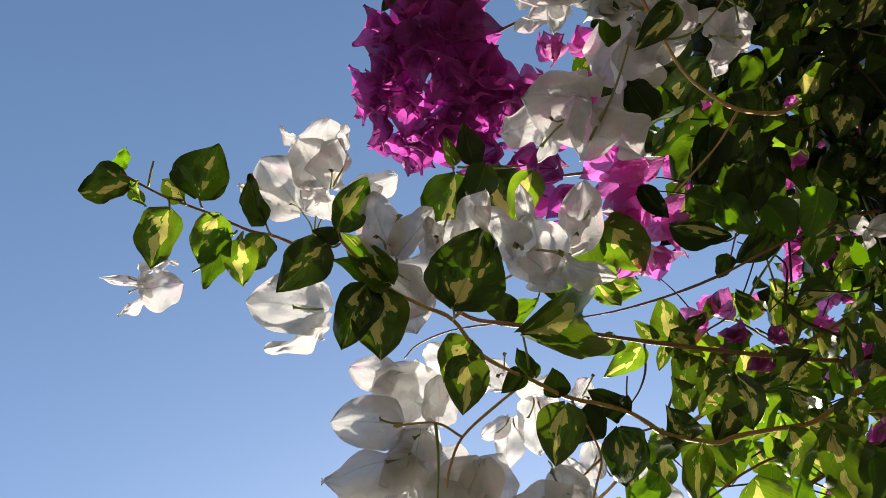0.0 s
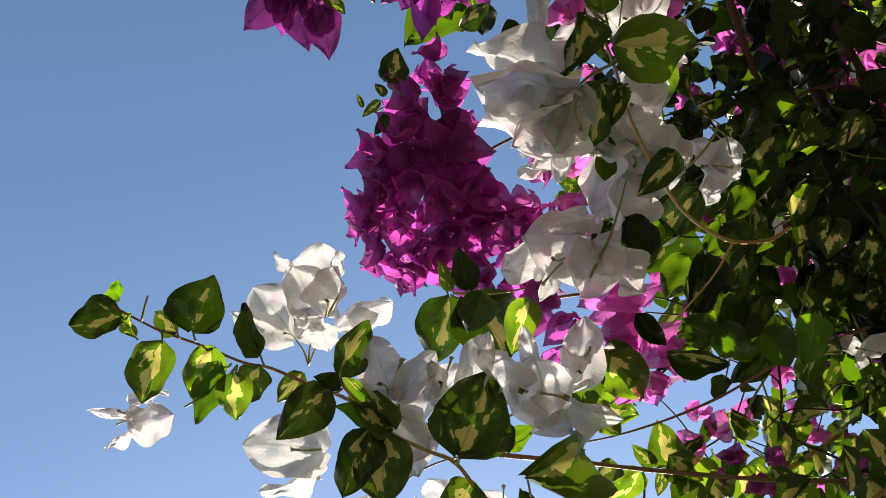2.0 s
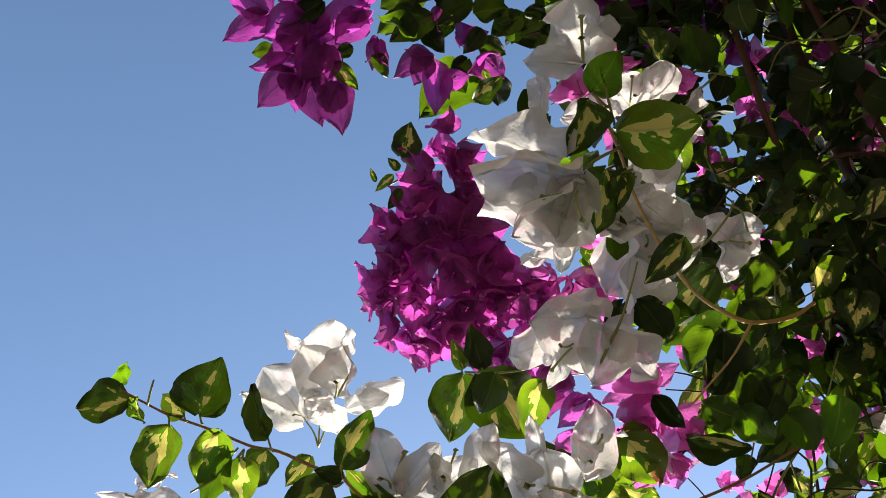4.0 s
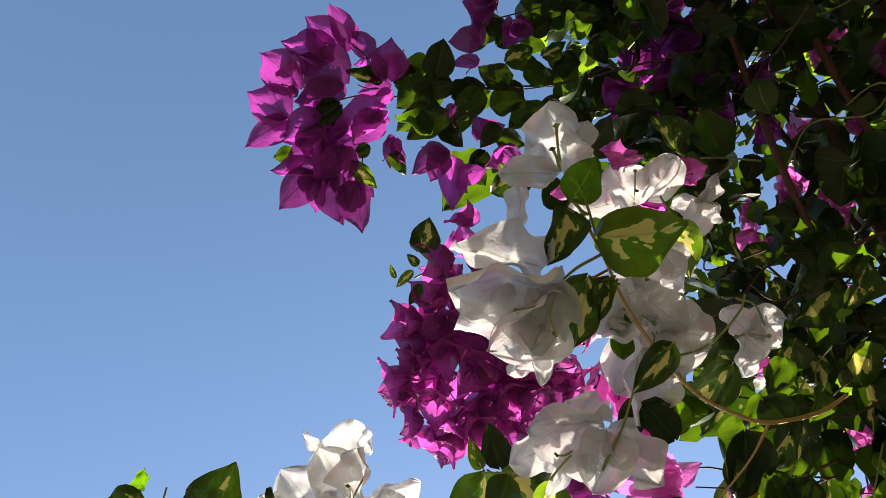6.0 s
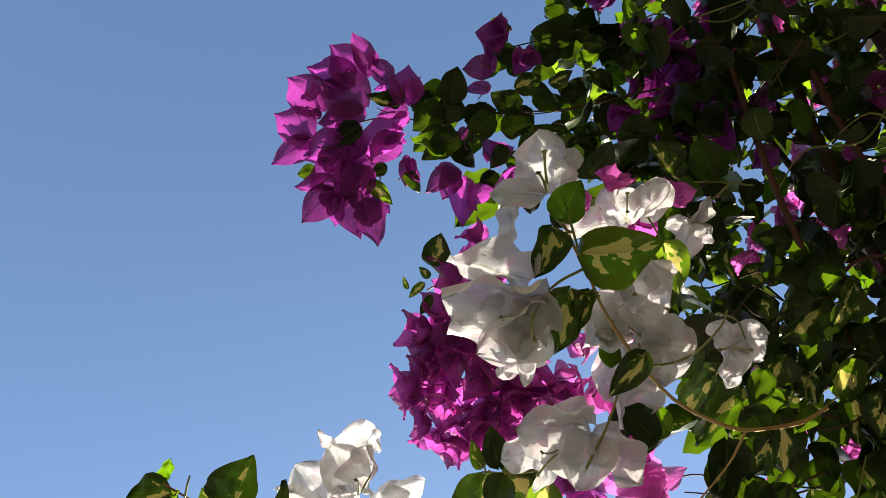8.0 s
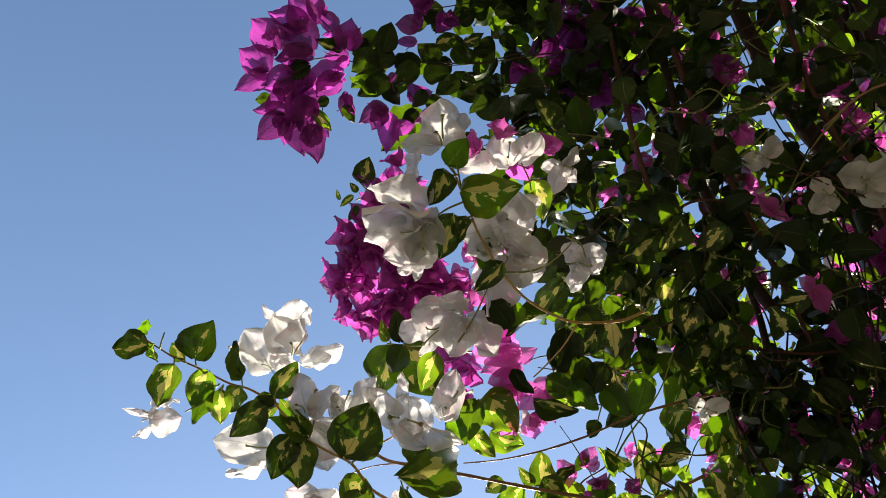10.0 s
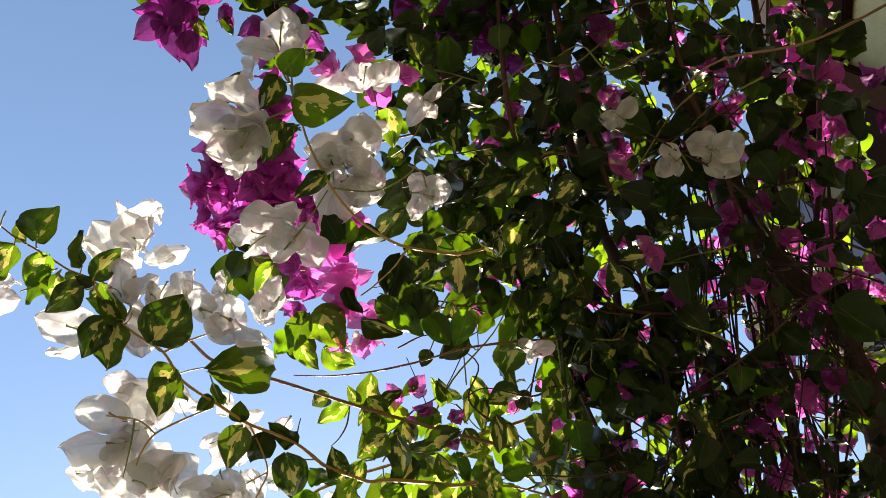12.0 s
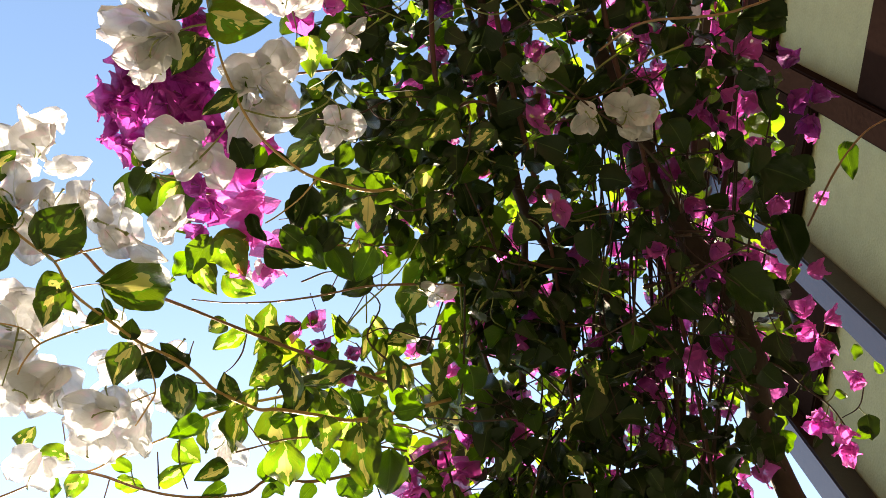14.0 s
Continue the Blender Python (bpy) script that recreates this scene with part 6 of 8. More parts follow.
leaf(upper_spray, "green", (0.0945, 0.0187, 2.1966), (0.0696, 0.0268, 2.1936), (-0.01, -0.38, -0.92), .7)
leaf(upper_spray, "green", (0.1113, 0.0204, 2.1969), (0.1372, 0.0212, 2.1978), (0.05, -0.55, -0.84), .8)
leaf(upper_spray, "green", (0.1284, 0.0096, 2.2002), (0.1146, -0.0124, 2.2047), (0.19, -0.31, -0.93), .8)
leaf(upper_spray, "green", (0.1441, 0.0024, 2.2025), (0.1593, 0.0206, 2.1990), (-0.09, -0.12, -0.99), .7)
leaf(upper_spray, "green", (0.1066, -0.0025, 2.2020), (0.0920, 0.0135, 2.1977), (0.04, -0.23, -0.97), .8)
leaf(upper_spray, "green", (0.1422, 0.0315, 2.1957), (0.1174, 0.0396, 2.1927), (-0.07, -0.53, -0.85), .8)
leaf(upper_spray, "green", (0.1303, -0.0195, 2.2070), (0.1499, -0.0252, 2.2092), (0.04, -0.23, -0.97), .8)
leaf(upper_spray, "green", (0.1563, -0.0187, 2.2079), (0.1758, -0.0244, 2.2101), (0.09, -0.06, -0.99), .7)
leaf(upper_spray, "green", (0.1695, -0.0310, 2.2114), (0.1902, -0.0278, 2.2115), (0.04, -0.23, -0.97), .7)
leaf(upper_spray, "green", (0.0964, 0.0491, 2.1896), (0.0793, 0.0599, 2.1863), (0.04, -0.23, -0.97), .7)
leaf(upper_spray, "green", (0.1083, 0.0406, 2.1921), (0.1248, 0.0550, 2.1895), (-0.07, -0.10, -0.99), .7)
leaf(upper_spray, "green", (0.0821, 0.0524, 2.1882), (0.0882, 0.0716, 2.1840), (0.21, -0.27, -0.94), .7)
leaf(upper_spray, "green", (0.1634, 0.0093, 2.2018), (0.1841, 0.0125, 2.2019), (0.02, -0.06, -1.00), .7)
leaf(upper_spray, "green", (0.1833, -0.0090, 2.2069), (0.2015, -0.0110, 2.2081), (0.04, -0.23, -0.97), .8)
leaf(upper_spray, "green", (0.1474, 0.0291, 2.1965), (0.1654, 0.0398, 2.1948), (-0.22, 0.22, -0.95), .6)
leaf(upper_spray, "green", (0.0724, 0.0193, 2.1955), (0.0823, 0.0398, 2.1911), (0.04, -0.23, -0.97), .7)
leaf(upper_spray, "green", (0.0597, 0.0062, 2.1979), (0.0401, 0.0120, 2.1957), (0.04, -0.23, -0.97), .7)
leaf(upper_spray, "some", (0.1228, 0.0309, 2.1950), (0.1388, 0.0408, 2.1934), (-0.05, -0.08, -1.00), .6)
leaf(upper_spray, "green", (0.1254, -0.0297, 2.2092), (0.1089, -0.0208, 2.2064), (0.04, -0.23, -0.97), .6)
leaf(upper_spray, "green", (0.1927, -0.0227, 2.2105), (0.2106, -0.0120, 2.2088), (-0.05, -0.08, -1.00), .7)
leaf(upper_spray, "green", (0.1921, 0.0026, 2.2046), (0.2034, 0.0194, 2.2012), (0.04, -0.23, -0.97), .7)
stem(upper_spray, [(0.0878, -0.0049, 2.2018), (0.1270, 0.0133, 2.1992), (0.1677, 0.0215, 2.1991), (0.2112, 0.0222, 2.2009)], 0.0006, 0.0005, BARK, "twig", 0.25)
stem(upper_spray, [(0.1242, -0.0386, 2.2112), (0.1663, -0.0342, 2.2120), (0.2007, -0.0325, 2.2131)], 0.0006, 0.0005, BARK, "twig", 0.25)
stem(upper_spray, [(0.2680, 0.0340, 2.2006), (0.2159, 0.0272, 2.1999), (0.1654, 0.0219, 2.1989), (0.1181, 0.0080, 2.2001), (0.0862, -0.0004, 2.2006), (0.0535, -0.0079, 2.2009), (0.0270, -0.0190, 2.2024), (-0.0084, -0.0224, 2.2016)], 0.0009, 0.0006, BARK, "stem", 0.25)
stem(upper_spray, [(0.0459, -0.0157, 2.2024), (0.0236, -0.0024, 2.1984), (0.0073, 0.0300, 2.1901)], 0.0006, 0.0005, BARK, "twig", 0.25)
leaf(upper_spray, "some", (0.0705, 0.0153, 2.2168), (0.0500, 0.0100, 2.2398), (-0.61, -0.44, -0.65), 0.74)
leaf(upper_spray, "green", (0.1504, -0.0251, 2.2205), (0.1697, -0.0241, 2.2334), (0.53, 0.25, -0.81), 0.72)
leaf(upper_spray, "green", (0.1387, -0.0409, 2.2545), (0.1173, -0.0217, 2.2367), (0.42, -0.32, -0.85), 0.80)
leaf(upper_spray, "green", (0.1691, 0.0224, 2.2164), (0.1680, 0.0443, 2.2072), (0.07, -0.38, -0.92), 0.88)
leaf(upper_spray, "green", (0.1449, 0.0487, 2.2473), (0.1585, 0.0513, 2.2093), (-0.26, -0.95, -0.16), 0.83)
leaf(upper_spray, "green", (0.1601, 0.0473, 2.2133), (0.1746, 0.0728, 2.2060), (-0.00, -0.27, -0.96), 0.76)
leaf(upper_spray, "green", (0.1318, 0.0374, 2.2216), (0.1494, 0.0434, 2.2169), (-0.09, -0.43, -0.90), 0.73)
leaf(upper_spray, "green", (0.1784, 0.0822, 2.2297), (0.1627, 0.0842, 2.2450), (-0.62, -0.54, -0.57), 0.66)
leaf(upper_spray, "green", (0.1294, -0.0578, 2.2487), (0.1455, -0.0485, 2.2370), (-0.28, -0.52, -0.80), 0.72)
leaf(upper_spray, "green", (0.1215, 0.0174, 2.2134), (0.1431, 0.0212, 2.2351), (0.68, 0.18, -0.71), 0.71)
leaf(upper_spray, "green", (0.1301, 0.0372, 2.2113), (0.1567, 0.0412, 2.2239), (0.41, 0.10, -0.90), 0.77)
leaf(upper_spray, "green", (0.0960, 0.0647, 2.2414), (0.0644, 0.0677, 2.1962), (0.59, -0.67, -0.45), 0.89)
leaf(upper_spray, "green", (0.1580, 0.0195, 2.2392), (0.1767, 0.0223, 2.2332), (-0.24, -0.35, -0.91), 0.64)
leaf(upper_spray, "green", (0.1652, 0.0510, 2.2137), (0.1815, 0.0615, 2.2110), (0.25, -0.59, -0.77), 0.73)
leaf(upper_spray, "green", (0.1670, 0.0518, 2.2249), (0.1852, 0.0484, 2.2090), (-0.64, 0.13, -0.76), 0.89)
leaf(upper_spray, "green", (0.1324, 0.0404, 2.2415), (0.1508, 0.0456, 2.2359), (-0.24, -0.17, -0.96), 0.60)
leaf(upper_spray, "green", (0.1943, 0.0653, 2.2158), (0.2087, 0.0981, 2.2211), (0.32, 0.01, -0.95), 0.89)
leaf(upper_spray, "some", (0.1990, 0.0849, 2.2361), (0.2084, 0.0985, 2.2087), (0.08, -0.90, -0.42), 0.85)
leaf(upper_spray, "green", (0.0988, 0.0629, 2.2286), (0.1159, 0.0729, 2.2383), (0.22, 0.46, -0.86), 0.81)
leaf(upper_spray, "green", (0.1628, 0.0656, 2.2236), (0.1801, 0.0761, 2.2240), (0.26, -0.40, -0.88), 0.85)
leaf(upper_spray, "green", (0.0592, 0.0182, 2.2475), (0.0468, 0.0173, 2.2195), (0.64, -0.72, -0.26), 0.69)
leaf(upper_spray, "green", (0.1537, -0.0124, 2.2660), (0.1700, -0.0007, 2.2558), (-0.02, -0.64, -0.76), 0.82)
leaf(upper_spray, "green", (0.1858, 0.0427, 2.2248), (0.1753, 0.0590, 2.2349), (-0.75, -0.06, -0.66), 0.83)
leaf(upper_spray, "green", (0.1920, 0.0694, 2.2034), (0.1737, 0.0779, 2.2202), (-0.71, -0.43, -0.55), 0.86)
leaf(upper_spray, "green", (0.2257, -0.0121, 2.2362), (0.2208, 0.0078, 2.2170), (-0.28, -0.70, -0.66), 0.88)
leaf(upper_spray, "green", (0.1718, 0.0065, 2.2439), (0.1794, 0.0287, 2.2247), (0.09, -0.67, -0.74), 0.69)
leaf(upper_spray, "green", (0.1104, 0.0045, 2.2190), (0.0864, 0.0129, 2.2212), (-0.12, -0.08, -0.99), 0.72)
leaf(upper_spray, "green", (0.2065, -0.0187, 2.2584), (0.2178, -0.0124, 2.2246), (-0.55, -0.77, -0.33), 0.62)
leaf(upper_spray, "some", (0.1655, 0.0690, 2.2363), (0.1811, 0.0758, 2.2220), (-0.67, -0.01, -0.74), 0.77)
leaf(upper_spray, "green", (0.1986, 0.0919, 2.2026), (0.1851, 0.0939, 2.2324), (-0.58, -0.79, -0.21), 0.62)
leaf(upper_spray, "green", (0.1513, 0.0345, 2.2519), (0.1390, 0.0555, 2.2475), (-0.47, -0.43, -0.77), 0.81)
leaf(upper_spray, "green", (0.1455, -0.0028, 2.2490), (0.1580, 0.0112, 2.2360), (-0.53, -0.28, -0.80), 0.64)
leaf(upper_spray, "green", (0.1181, 0.0688, 2.2075), (0.1128, 0.0937, 2.2169), (-0.45, 0.23, -0.86), 0.83)
leaf(upper_spray, "green", (0.1846, -0.0231, 2.2688), (0.2005, -0.0246, 2.2390), (-0.86, -0.25, -0.45), 0.81)
leaf(upper_spray, "green", (0.0736, 0.0139, 2.2132), (0.0535, 0.0081, 2.2568), (-0.53, -0.77, -0.35), 0.73)
leaf(upper_spray, "green", (0.2355, -0.0073, 2.2529), (0.2669, -0.0039, 2.2700), (0.42, 0.33, -0.85), 0.71)
leaf(upper_spray, "green", (0.1646, 0.0187, 2.2274), (0.1489, 0.0127, 2.2301), (-0.12, -0.13, -0.98), 0.84)
leaf(upper_spray, "some", (0.1803, -0.0358, 2.2397), (0.1560, -0.0279, 2.2224), (0.52, -0.22, -0.83), 0.67)
leaf(upper_spray, "green", (0.1169, 0.0145, 2.2489), (0.1021, 0.0236, 2.2440), (0.29, -0.03, -0.96), 0.78)
leaf(upper_spray, "green", (0.2054, 0.0077, 2.2399), (0.2223, 0.0210, 2.2458), (0.29, 0.06, -0.96), 0.70)
flower(upper_spray, "magenta", (0.2469, -0.0411, 2.3934), (-0.24, -0.70, -0.67), 0.0356, 38, 45)
flower(upper_spray, "magenta", (0.3299, 0.0066, 2.3882), (0.37, -0.41, -0.84), 0.0356, 76, 41)
flower(upper_spray, "magenta", (0.2661, 0.0307, 2.3809), (-0.42, -0.20, -0.89), 0.0345, 22, 41)
flower(upper_spray, "magenta", (0.2715, 0.0546, 2.3869), (-0.18, 0.12, -0.98), 0.0349, 23, 41)
flower(upper_spray, "magenta", (0.2965, 0.0466, 2.3793), (0.41, -0.16, -0.90), 0.0356, 97, 41)
flower(upper_spray, "magenta", (0.2971, 0.0767, 2.3738), (0.11, 0.37, -0.92), 0.0345, 108, 45)
flower(upper_spray, "magenta", (0.2700, 0.0749, 2.3627), (-0.53, 0.13, -0.84), 0.0329, 33, 40)
flower(upper_spray, "magenta", (0.3035, 0.0979, 2.3701), (0.18, 0.54, -0.82), 0.0322, 100, 42)
flower(upper_spray, "magenta", (0.2678, 0.0012, 2.3967), (-0.21, -0.49, -0.85), 0.0302, 13, 48)
flower(upper_spray, "magenta", (0.3516, 0.0438, 2.4026), (0.37, -0.06, -0.93), 0.0294, 104, 36)

pink_cluster = thing("bougainvillea_branch", (0.1867, 0.3037, 2.0640), "bougainvillea branch with bright pink blooms", "plant", "bougainvillea branches")
stem(pink_cluster, [(0.2827, 0.3297, 2.1181), (0.1867, 0.3037, 2.0640), (0.1350, 0.2875, 2.0274), (0.1029, 0.2784, 2.0318)], 0.0014, 0.0008, TWIG, "stem", 0.25)
stem(pink_cluster, [(0.3127, 0.3510, 2.0631), (0.2657, 0.3350, 2.0376), (0.2189, 0.3260, 2.0197), (0.1718, 0.3277, 2.0077), (0.1317, 0.3304, 2.0064), (0.0948, 0.3295, 2.0068), (0.0630, 0.3255, 2.0088)], 0.0014, 0.0005, TWIG, "stem", 0.25)
f = bloom(pink_cluster, "pink", (0.1252, 0.2327, 2.0169), (-0.95, 0.09, -0.28), 0.0260)
bract(f, "pink", (0.1324, 0.2268, 2.0192), (0.0888, 0.2310, 2.0062), (0.19, -0.54, -0.82), .8)
bract(f, "pink", (0.1278, 0.2343, 2.0187), (0.0999, 0.2465, 2.0066), (0.38, -0.05, -0.92), .9)
bract(f, "pink", (0.1278, 0.2418, 2.0185), (0.1493, 0.2373, 2.0173), (-0.07, -0.09, -0.99), .7)
f = bloom(pink_cluster, "pink", (0.1228, 0.2488, 2.0118), (-0.94, -0.02, -0.34), 0.0260)
bract(f, "pink", (0.1299, 0.2517, 2.0115), (0.1012, 0.2512, 2.0011), (0.34, -0.04, -0.94), 1.0)
bract(f, "pink", (0.1202, 0.2507, 2.0132), (0.1266, 0.2735, 2.0005), (-0.31, -0.39, -0.86), .9)
bract(f, "pink", (0.1260, 0.2480, 2.0165), (0.1200, 0.2294, 2.0237), (0.05, -0.37, -0.93), .9)
f = bloom(pink_cluster, "pink", (0.1398, 0.2700, 2.0068), (-0.84, 0.37, -0.40), 0.0260)
bract(f, "pink", (0.1420, 0.2706, 2.0068), (0.1187, 0.2807, 1.9956), (0.13, -0.58, -0.80), .9)
bract(f, "pink", (0.1388, 0.2751, 2.0073), (0.1464, 0.2970, 1.9992), (0.37, -0.43, -0.82), .9)
bract(f, "pink", (0.1387, 0.2685, 2.0113), (0.1564, 0.2637, 2.0120), (0.06, 0.07, -1.00), .8)
flower(pink_cluster, "purple", (0.0905, 0.2404, 2.0119), (-0.43, -0.07, -0.90), 0.0252, 82, 49)
flower(pink_cluster, "purple", (0.0809, 0.2545, 2.0069), (-0.58, 0.52, -0.63), 0.0244, 76, 46)
flower(pink_cluster, "pink", (0.1169, 0.2855, 2.0004), (-0.75, 0.29, -0.59), 0.0219, 71, 37)
flower(pink_cluster, "purple", (0.1157, 0.2218, 2.0299), (0.20, -0.73, -0.65), 0.0222, 79, 48)
flower(pink_cluster, "purple", (0.0836, 0.2274, 2.0257), (-0.46, -0.50, -0.73), 0.0230, 64, 40)
flower(pink_cluster, "purple", (0.0878, 0.2779, 2.0109), (-0.33, 0.75, -0.58), 0.0188, 55, 46)
flower(pink_cluster, "purple", (0.0856, 0.2123, 2.0304), (-0.13, -0.85, -0.50), 0.0213, 92, 47)
flower(pink_cluster, "pink", (0.1093, 0.2708, 2.0199), (0.01, -0.08, -1.00), 0.0275, 30, 40)
flower(pink_cluster, "pink", (0.1300, 0.2944, 2.0092), (0.15, 0.71, -0.69), 0.0213, 55, 40)
flower(pink_cluster, "purple", (0.1640, 0.2660, 2.0203), (0.38, -0.51, -0.77), 0.0171, 66, 40)
flower(pink_cluster, "pink", (0.1664, 0.3646, 2.0223), (0.35, -0.77, -0.54), 0.0195, 70, 41)
flower(pink_cluster, "pink", (0.1538, 0.3656, 2.0210), (-0.43, -0.51, -0.74), 0.0178, 1, 48)
leaf(pink_cluster, "lit", (0.1172, 0.2650, 2.0003), (0.0827, 0.2814, 1.9927), (0.07, -0.29, -0.96), .78)
leaf(pink_cluster, "lit", (0.1530, 0.2804, 2.0047), (0.1705, 0.2920, 2.0025), (-0.02, -0.15, -0.99), .7)
leaf(pink_cluster, "some", (0.1675, 0.2624, 2.0112), (0.1781, 0.2898, 2.0038), (0.23, -0.34, -0.91), .8)
leaf(pink_cluster, "green", (0.1514, 0.2839, 2.0119), (0.1367, 0.2890, 2.0008), (0.44, -0.44, -0.78), .7)
f = bloom(pink_cluster, "white", (0.1102, 0.2951, 2.0022), (-0.49, 0.39, -0.78), 0.0260)
bract(f, "white", (0.1108, 0.2930, 2.0029), (0.0937, 0.2808, 2.0084), (-0.04, -0.37, -0.93), .6)
bract(f, "white", (0.1240, 0.2894, 2.0081), (0.1362, 0.3041, 2.0046), (-0.06, -0.18, -0.98), .5)
bract(f, "white", (0.1124, 0.2973, 2.0048), (0.1233, 0.3080, 2.0025), (0.20, -0.40, -0.90), .5)
stem(pink_cluster, [(0.2119, 0.3169, 2.0401), (0.2123, 0.2984, 2.0457), (0.2126, 0.2891, 2.0485)], 0.0006, 0.0005, TWIG, "twig", 0.25)
stem(pink_cluster, [(0.1937, 0.3162, 2.0337), (0.1857, 0.3302, 2.0289)], 0.0006, 0.0005, TWIG, "twig", 0.25)
leaf(pink_cluster, "green", (0.1851, 0.3303, 2.0341), (0.1768, 0.3452, 2.0289), (0.07, -0.29, -0.96), .8)
leaf(pink_cluster, "green", (0.2219, 0.3245, 2.0386), (0.1931, 0.3396, 2.0319), (-0.01, -0.43, -0.90), .7)
leaf(pink_cluster, "dusky", (0.1818, 0.1848, 2.0125), (0.1479, 0.2043, 2.0065), (-0.16, -0.54, -0.83), .6)
leaf(pink_cluster, "green", (0.1745, 0.2192, 1.9976), (0.1588, 0.2545, 1.9831), (0.09, -0.35, -0.93), .66)
leaf(pink_cluster, "dusky", (0.1619, 0.2062, 2.0045), (0.1248, 0.2136, 2.0042), (-0.16, -0.80, -0.58), .4)
leaf(pink_cluster, "lit", (0.1011, 0.2575, 1.9865), (0.1148, 0.2878, 1.9717), (-0.08, -0.41, -0.91), .82)
leaf(pink_cluster, "some", (0.1504, 0.2514, 1.9851), (0.1741, 0.2688, 1.9753), (-0.19, -0.28, -0.94), .7)
leaf(pink_cluster, "green", (0.1792, 0.2408, 1.9875), (0.1759, 0.2719, 1.9738), (-0.08, -0.41, -0.91), .6)
leaf(pink_cluster, "lit", (0.0663, 0.2166, 2.0077), (0.0453, 0.2432, 1.9975), (-0.21, -0.49, -0.84), .6)
leaf(pink_cluster, "green", (0.0404, 0.2061, 2.0146), (0.0235, 0.2249, 2.0075), (-0.08, -0.41, -0.91), .8)
leaf(pink_cluster, "green", (0.0898, 0.2574, 1.9874), (0.0705, 0.2883, 1.9751), (-0.30, -0.51, -0.81), .62)
leaf(pink_cluster, "some", (0.0723, 0.2702, 1.9831), (0.0574, 0.2873, 1.9766), (-0.08, -0.41, -0.91), .8)
leaf(pink_cluster, "cream", (0.0794, 0.2789, 1.9786), (0.0935, 0.3014, 1.9673), (0.08, -0.48, -0.87), .6)
leaf(pink_cluster, "green", (0.1251, 0.1886, 2.0155), (0.1070, 0.2025, 1.9997), (0.17, -0.63, -0.75), .6)
leaf(pink_cluster, "green", (0.1250, 0.2404, 1.9922), (0.1358, 0.2621, 1.9815), (-0.23, -0.33, -0.91), .5)
leaf(pink_cluster, "dusky", (0.1356, 0.2664, 1.9796), (0.1680, 0.2796, 1.9710), (-0.22, -0.10, -0.97), .5)
leaf(pink_cluster, "green", (0.1976, 0.2496, 1.9820), (0.1778, 0.2710, 1.9740), (-0.08, -0.41, -0.91), .7)
leaf(pink_cluster, "green", (0.1902, 0.2064, 2.0021), (0.2033, 0.2281, 1.9912), (-0.23, -0.32, -0.92), .8)
leaf(pink_cluster, "dusky", (0.1988, 0.2237, 1.9936), (0.1790, 0.2451, 1.9856), (0.19, -0.19, -0.96), .7)
leaf(pink_cluster, "green", (0.2098, 0.1893, 2.0082), (0.1949, 0.2064, 2.0017), (-0.08, -0.41, -0.91), .7)
leaf(pink_cluster, "some", (0.1690, 0.2580, 1.9806), (0.1819, 0.2840, 1.9679), (-0.23, -0.33, -0.91), .7)
leaf(pink_cluster, "green", (0.1921, 0.2668, 1.9747), (0.2050, 0.2928, 1.9620), (-0.08, -0.41, -0.91), .7)
leaf(pink_cluster, "green", (0.1623, 0.1832, 2.0258), (0.1824, 0.1615, 2.0339), (-0.08, -0.41, -0.91), .7)
leaf(pink_cluster, "green", (0.1796, 0.2227, 2.0066), (0.1995, 0.2054, 2.0128), (0.16, -0.16, -0.97), .7)
leaf(pink_cluster, "some", (0.2251, 0.2671, 1.9719), (0.2097, 0.2928, 1.9616), (-0.08, -0.41, -0.91), .7)
leaf(pink_cluster, "green", (0.2031, 0.2750, 2.1097), (0.1774, 0.2990, 2.1036), (-0.27, -0.50, -0.82), 0.84)
leaf(pink_cluster, "cream", (0.2676, 0.1997, 2.1111), (0.2809, 0.2265, 2.1030), (0.11, -0.34, -0.94), 0.71)
leaf(pink_cluster, "cream", (0.3584, 0.2719, 2.1320), (0.3536, 0.2936, 2.1314), (-0.47, -0.13, -0.87), 0.73)
leaf(pink_cluster, "green", (0.2516, 0.3098, 2.1040), (0.2462, 0.3417, 2.0961), (0.06, -0.23, -0.97), 0.78)
leaf(pink_cluster, "cream", (0.2782, 0.2369, 2.0913), (0.2761, 0.2660, 2.0771), (0.08, -0.43, -0.90), 0.76)
leaf(pink_cluster, "dusky", (0.2076, 0.2751, 2.0534), (0.1932, 0.2707, 2.0431), (0.58, -0.00, -0.81), 0.68)
leaf(pink_cluster, "dusky", (0.2806, 0.2646, 2.0874), (0.2705, 0.2918, 2.0731), (-0.27, -0.52, -0.81), 0.71)
leaf(pink_cluster, "green", (0.2172, 0.1781, 2.1315), (0.2108, 0.2024, 2.1362), (0.47, 0.29, -0.83), 0.73)
leaf(pink_cluster, "dusky", (0.3294, 0.3402, 2.0694), (0.3347, 0.3649, 2.0666), (0.21, -0.16, -0.97), 0.78)
leaf(pink_cluster, "dusky", (0.2642, 0.2493, 2.1263), (0.2655, 0.2849, 2.1209), (0.03, -0.15, -0.99), 0.73)
leaf(pink_cluster, "dusky", (0.3157, 0.2796, 2.0635), (0.3189, 0.3146, 2.0606), (0.20, -0.10, -0.98), 0.82)
leaf(pink_cluster, "cream", (0.3136, 0.3166, 2.0900), (0.2844, 0.3329, 2.0807), (-0.11, -0.63, -0.77), 0.70)
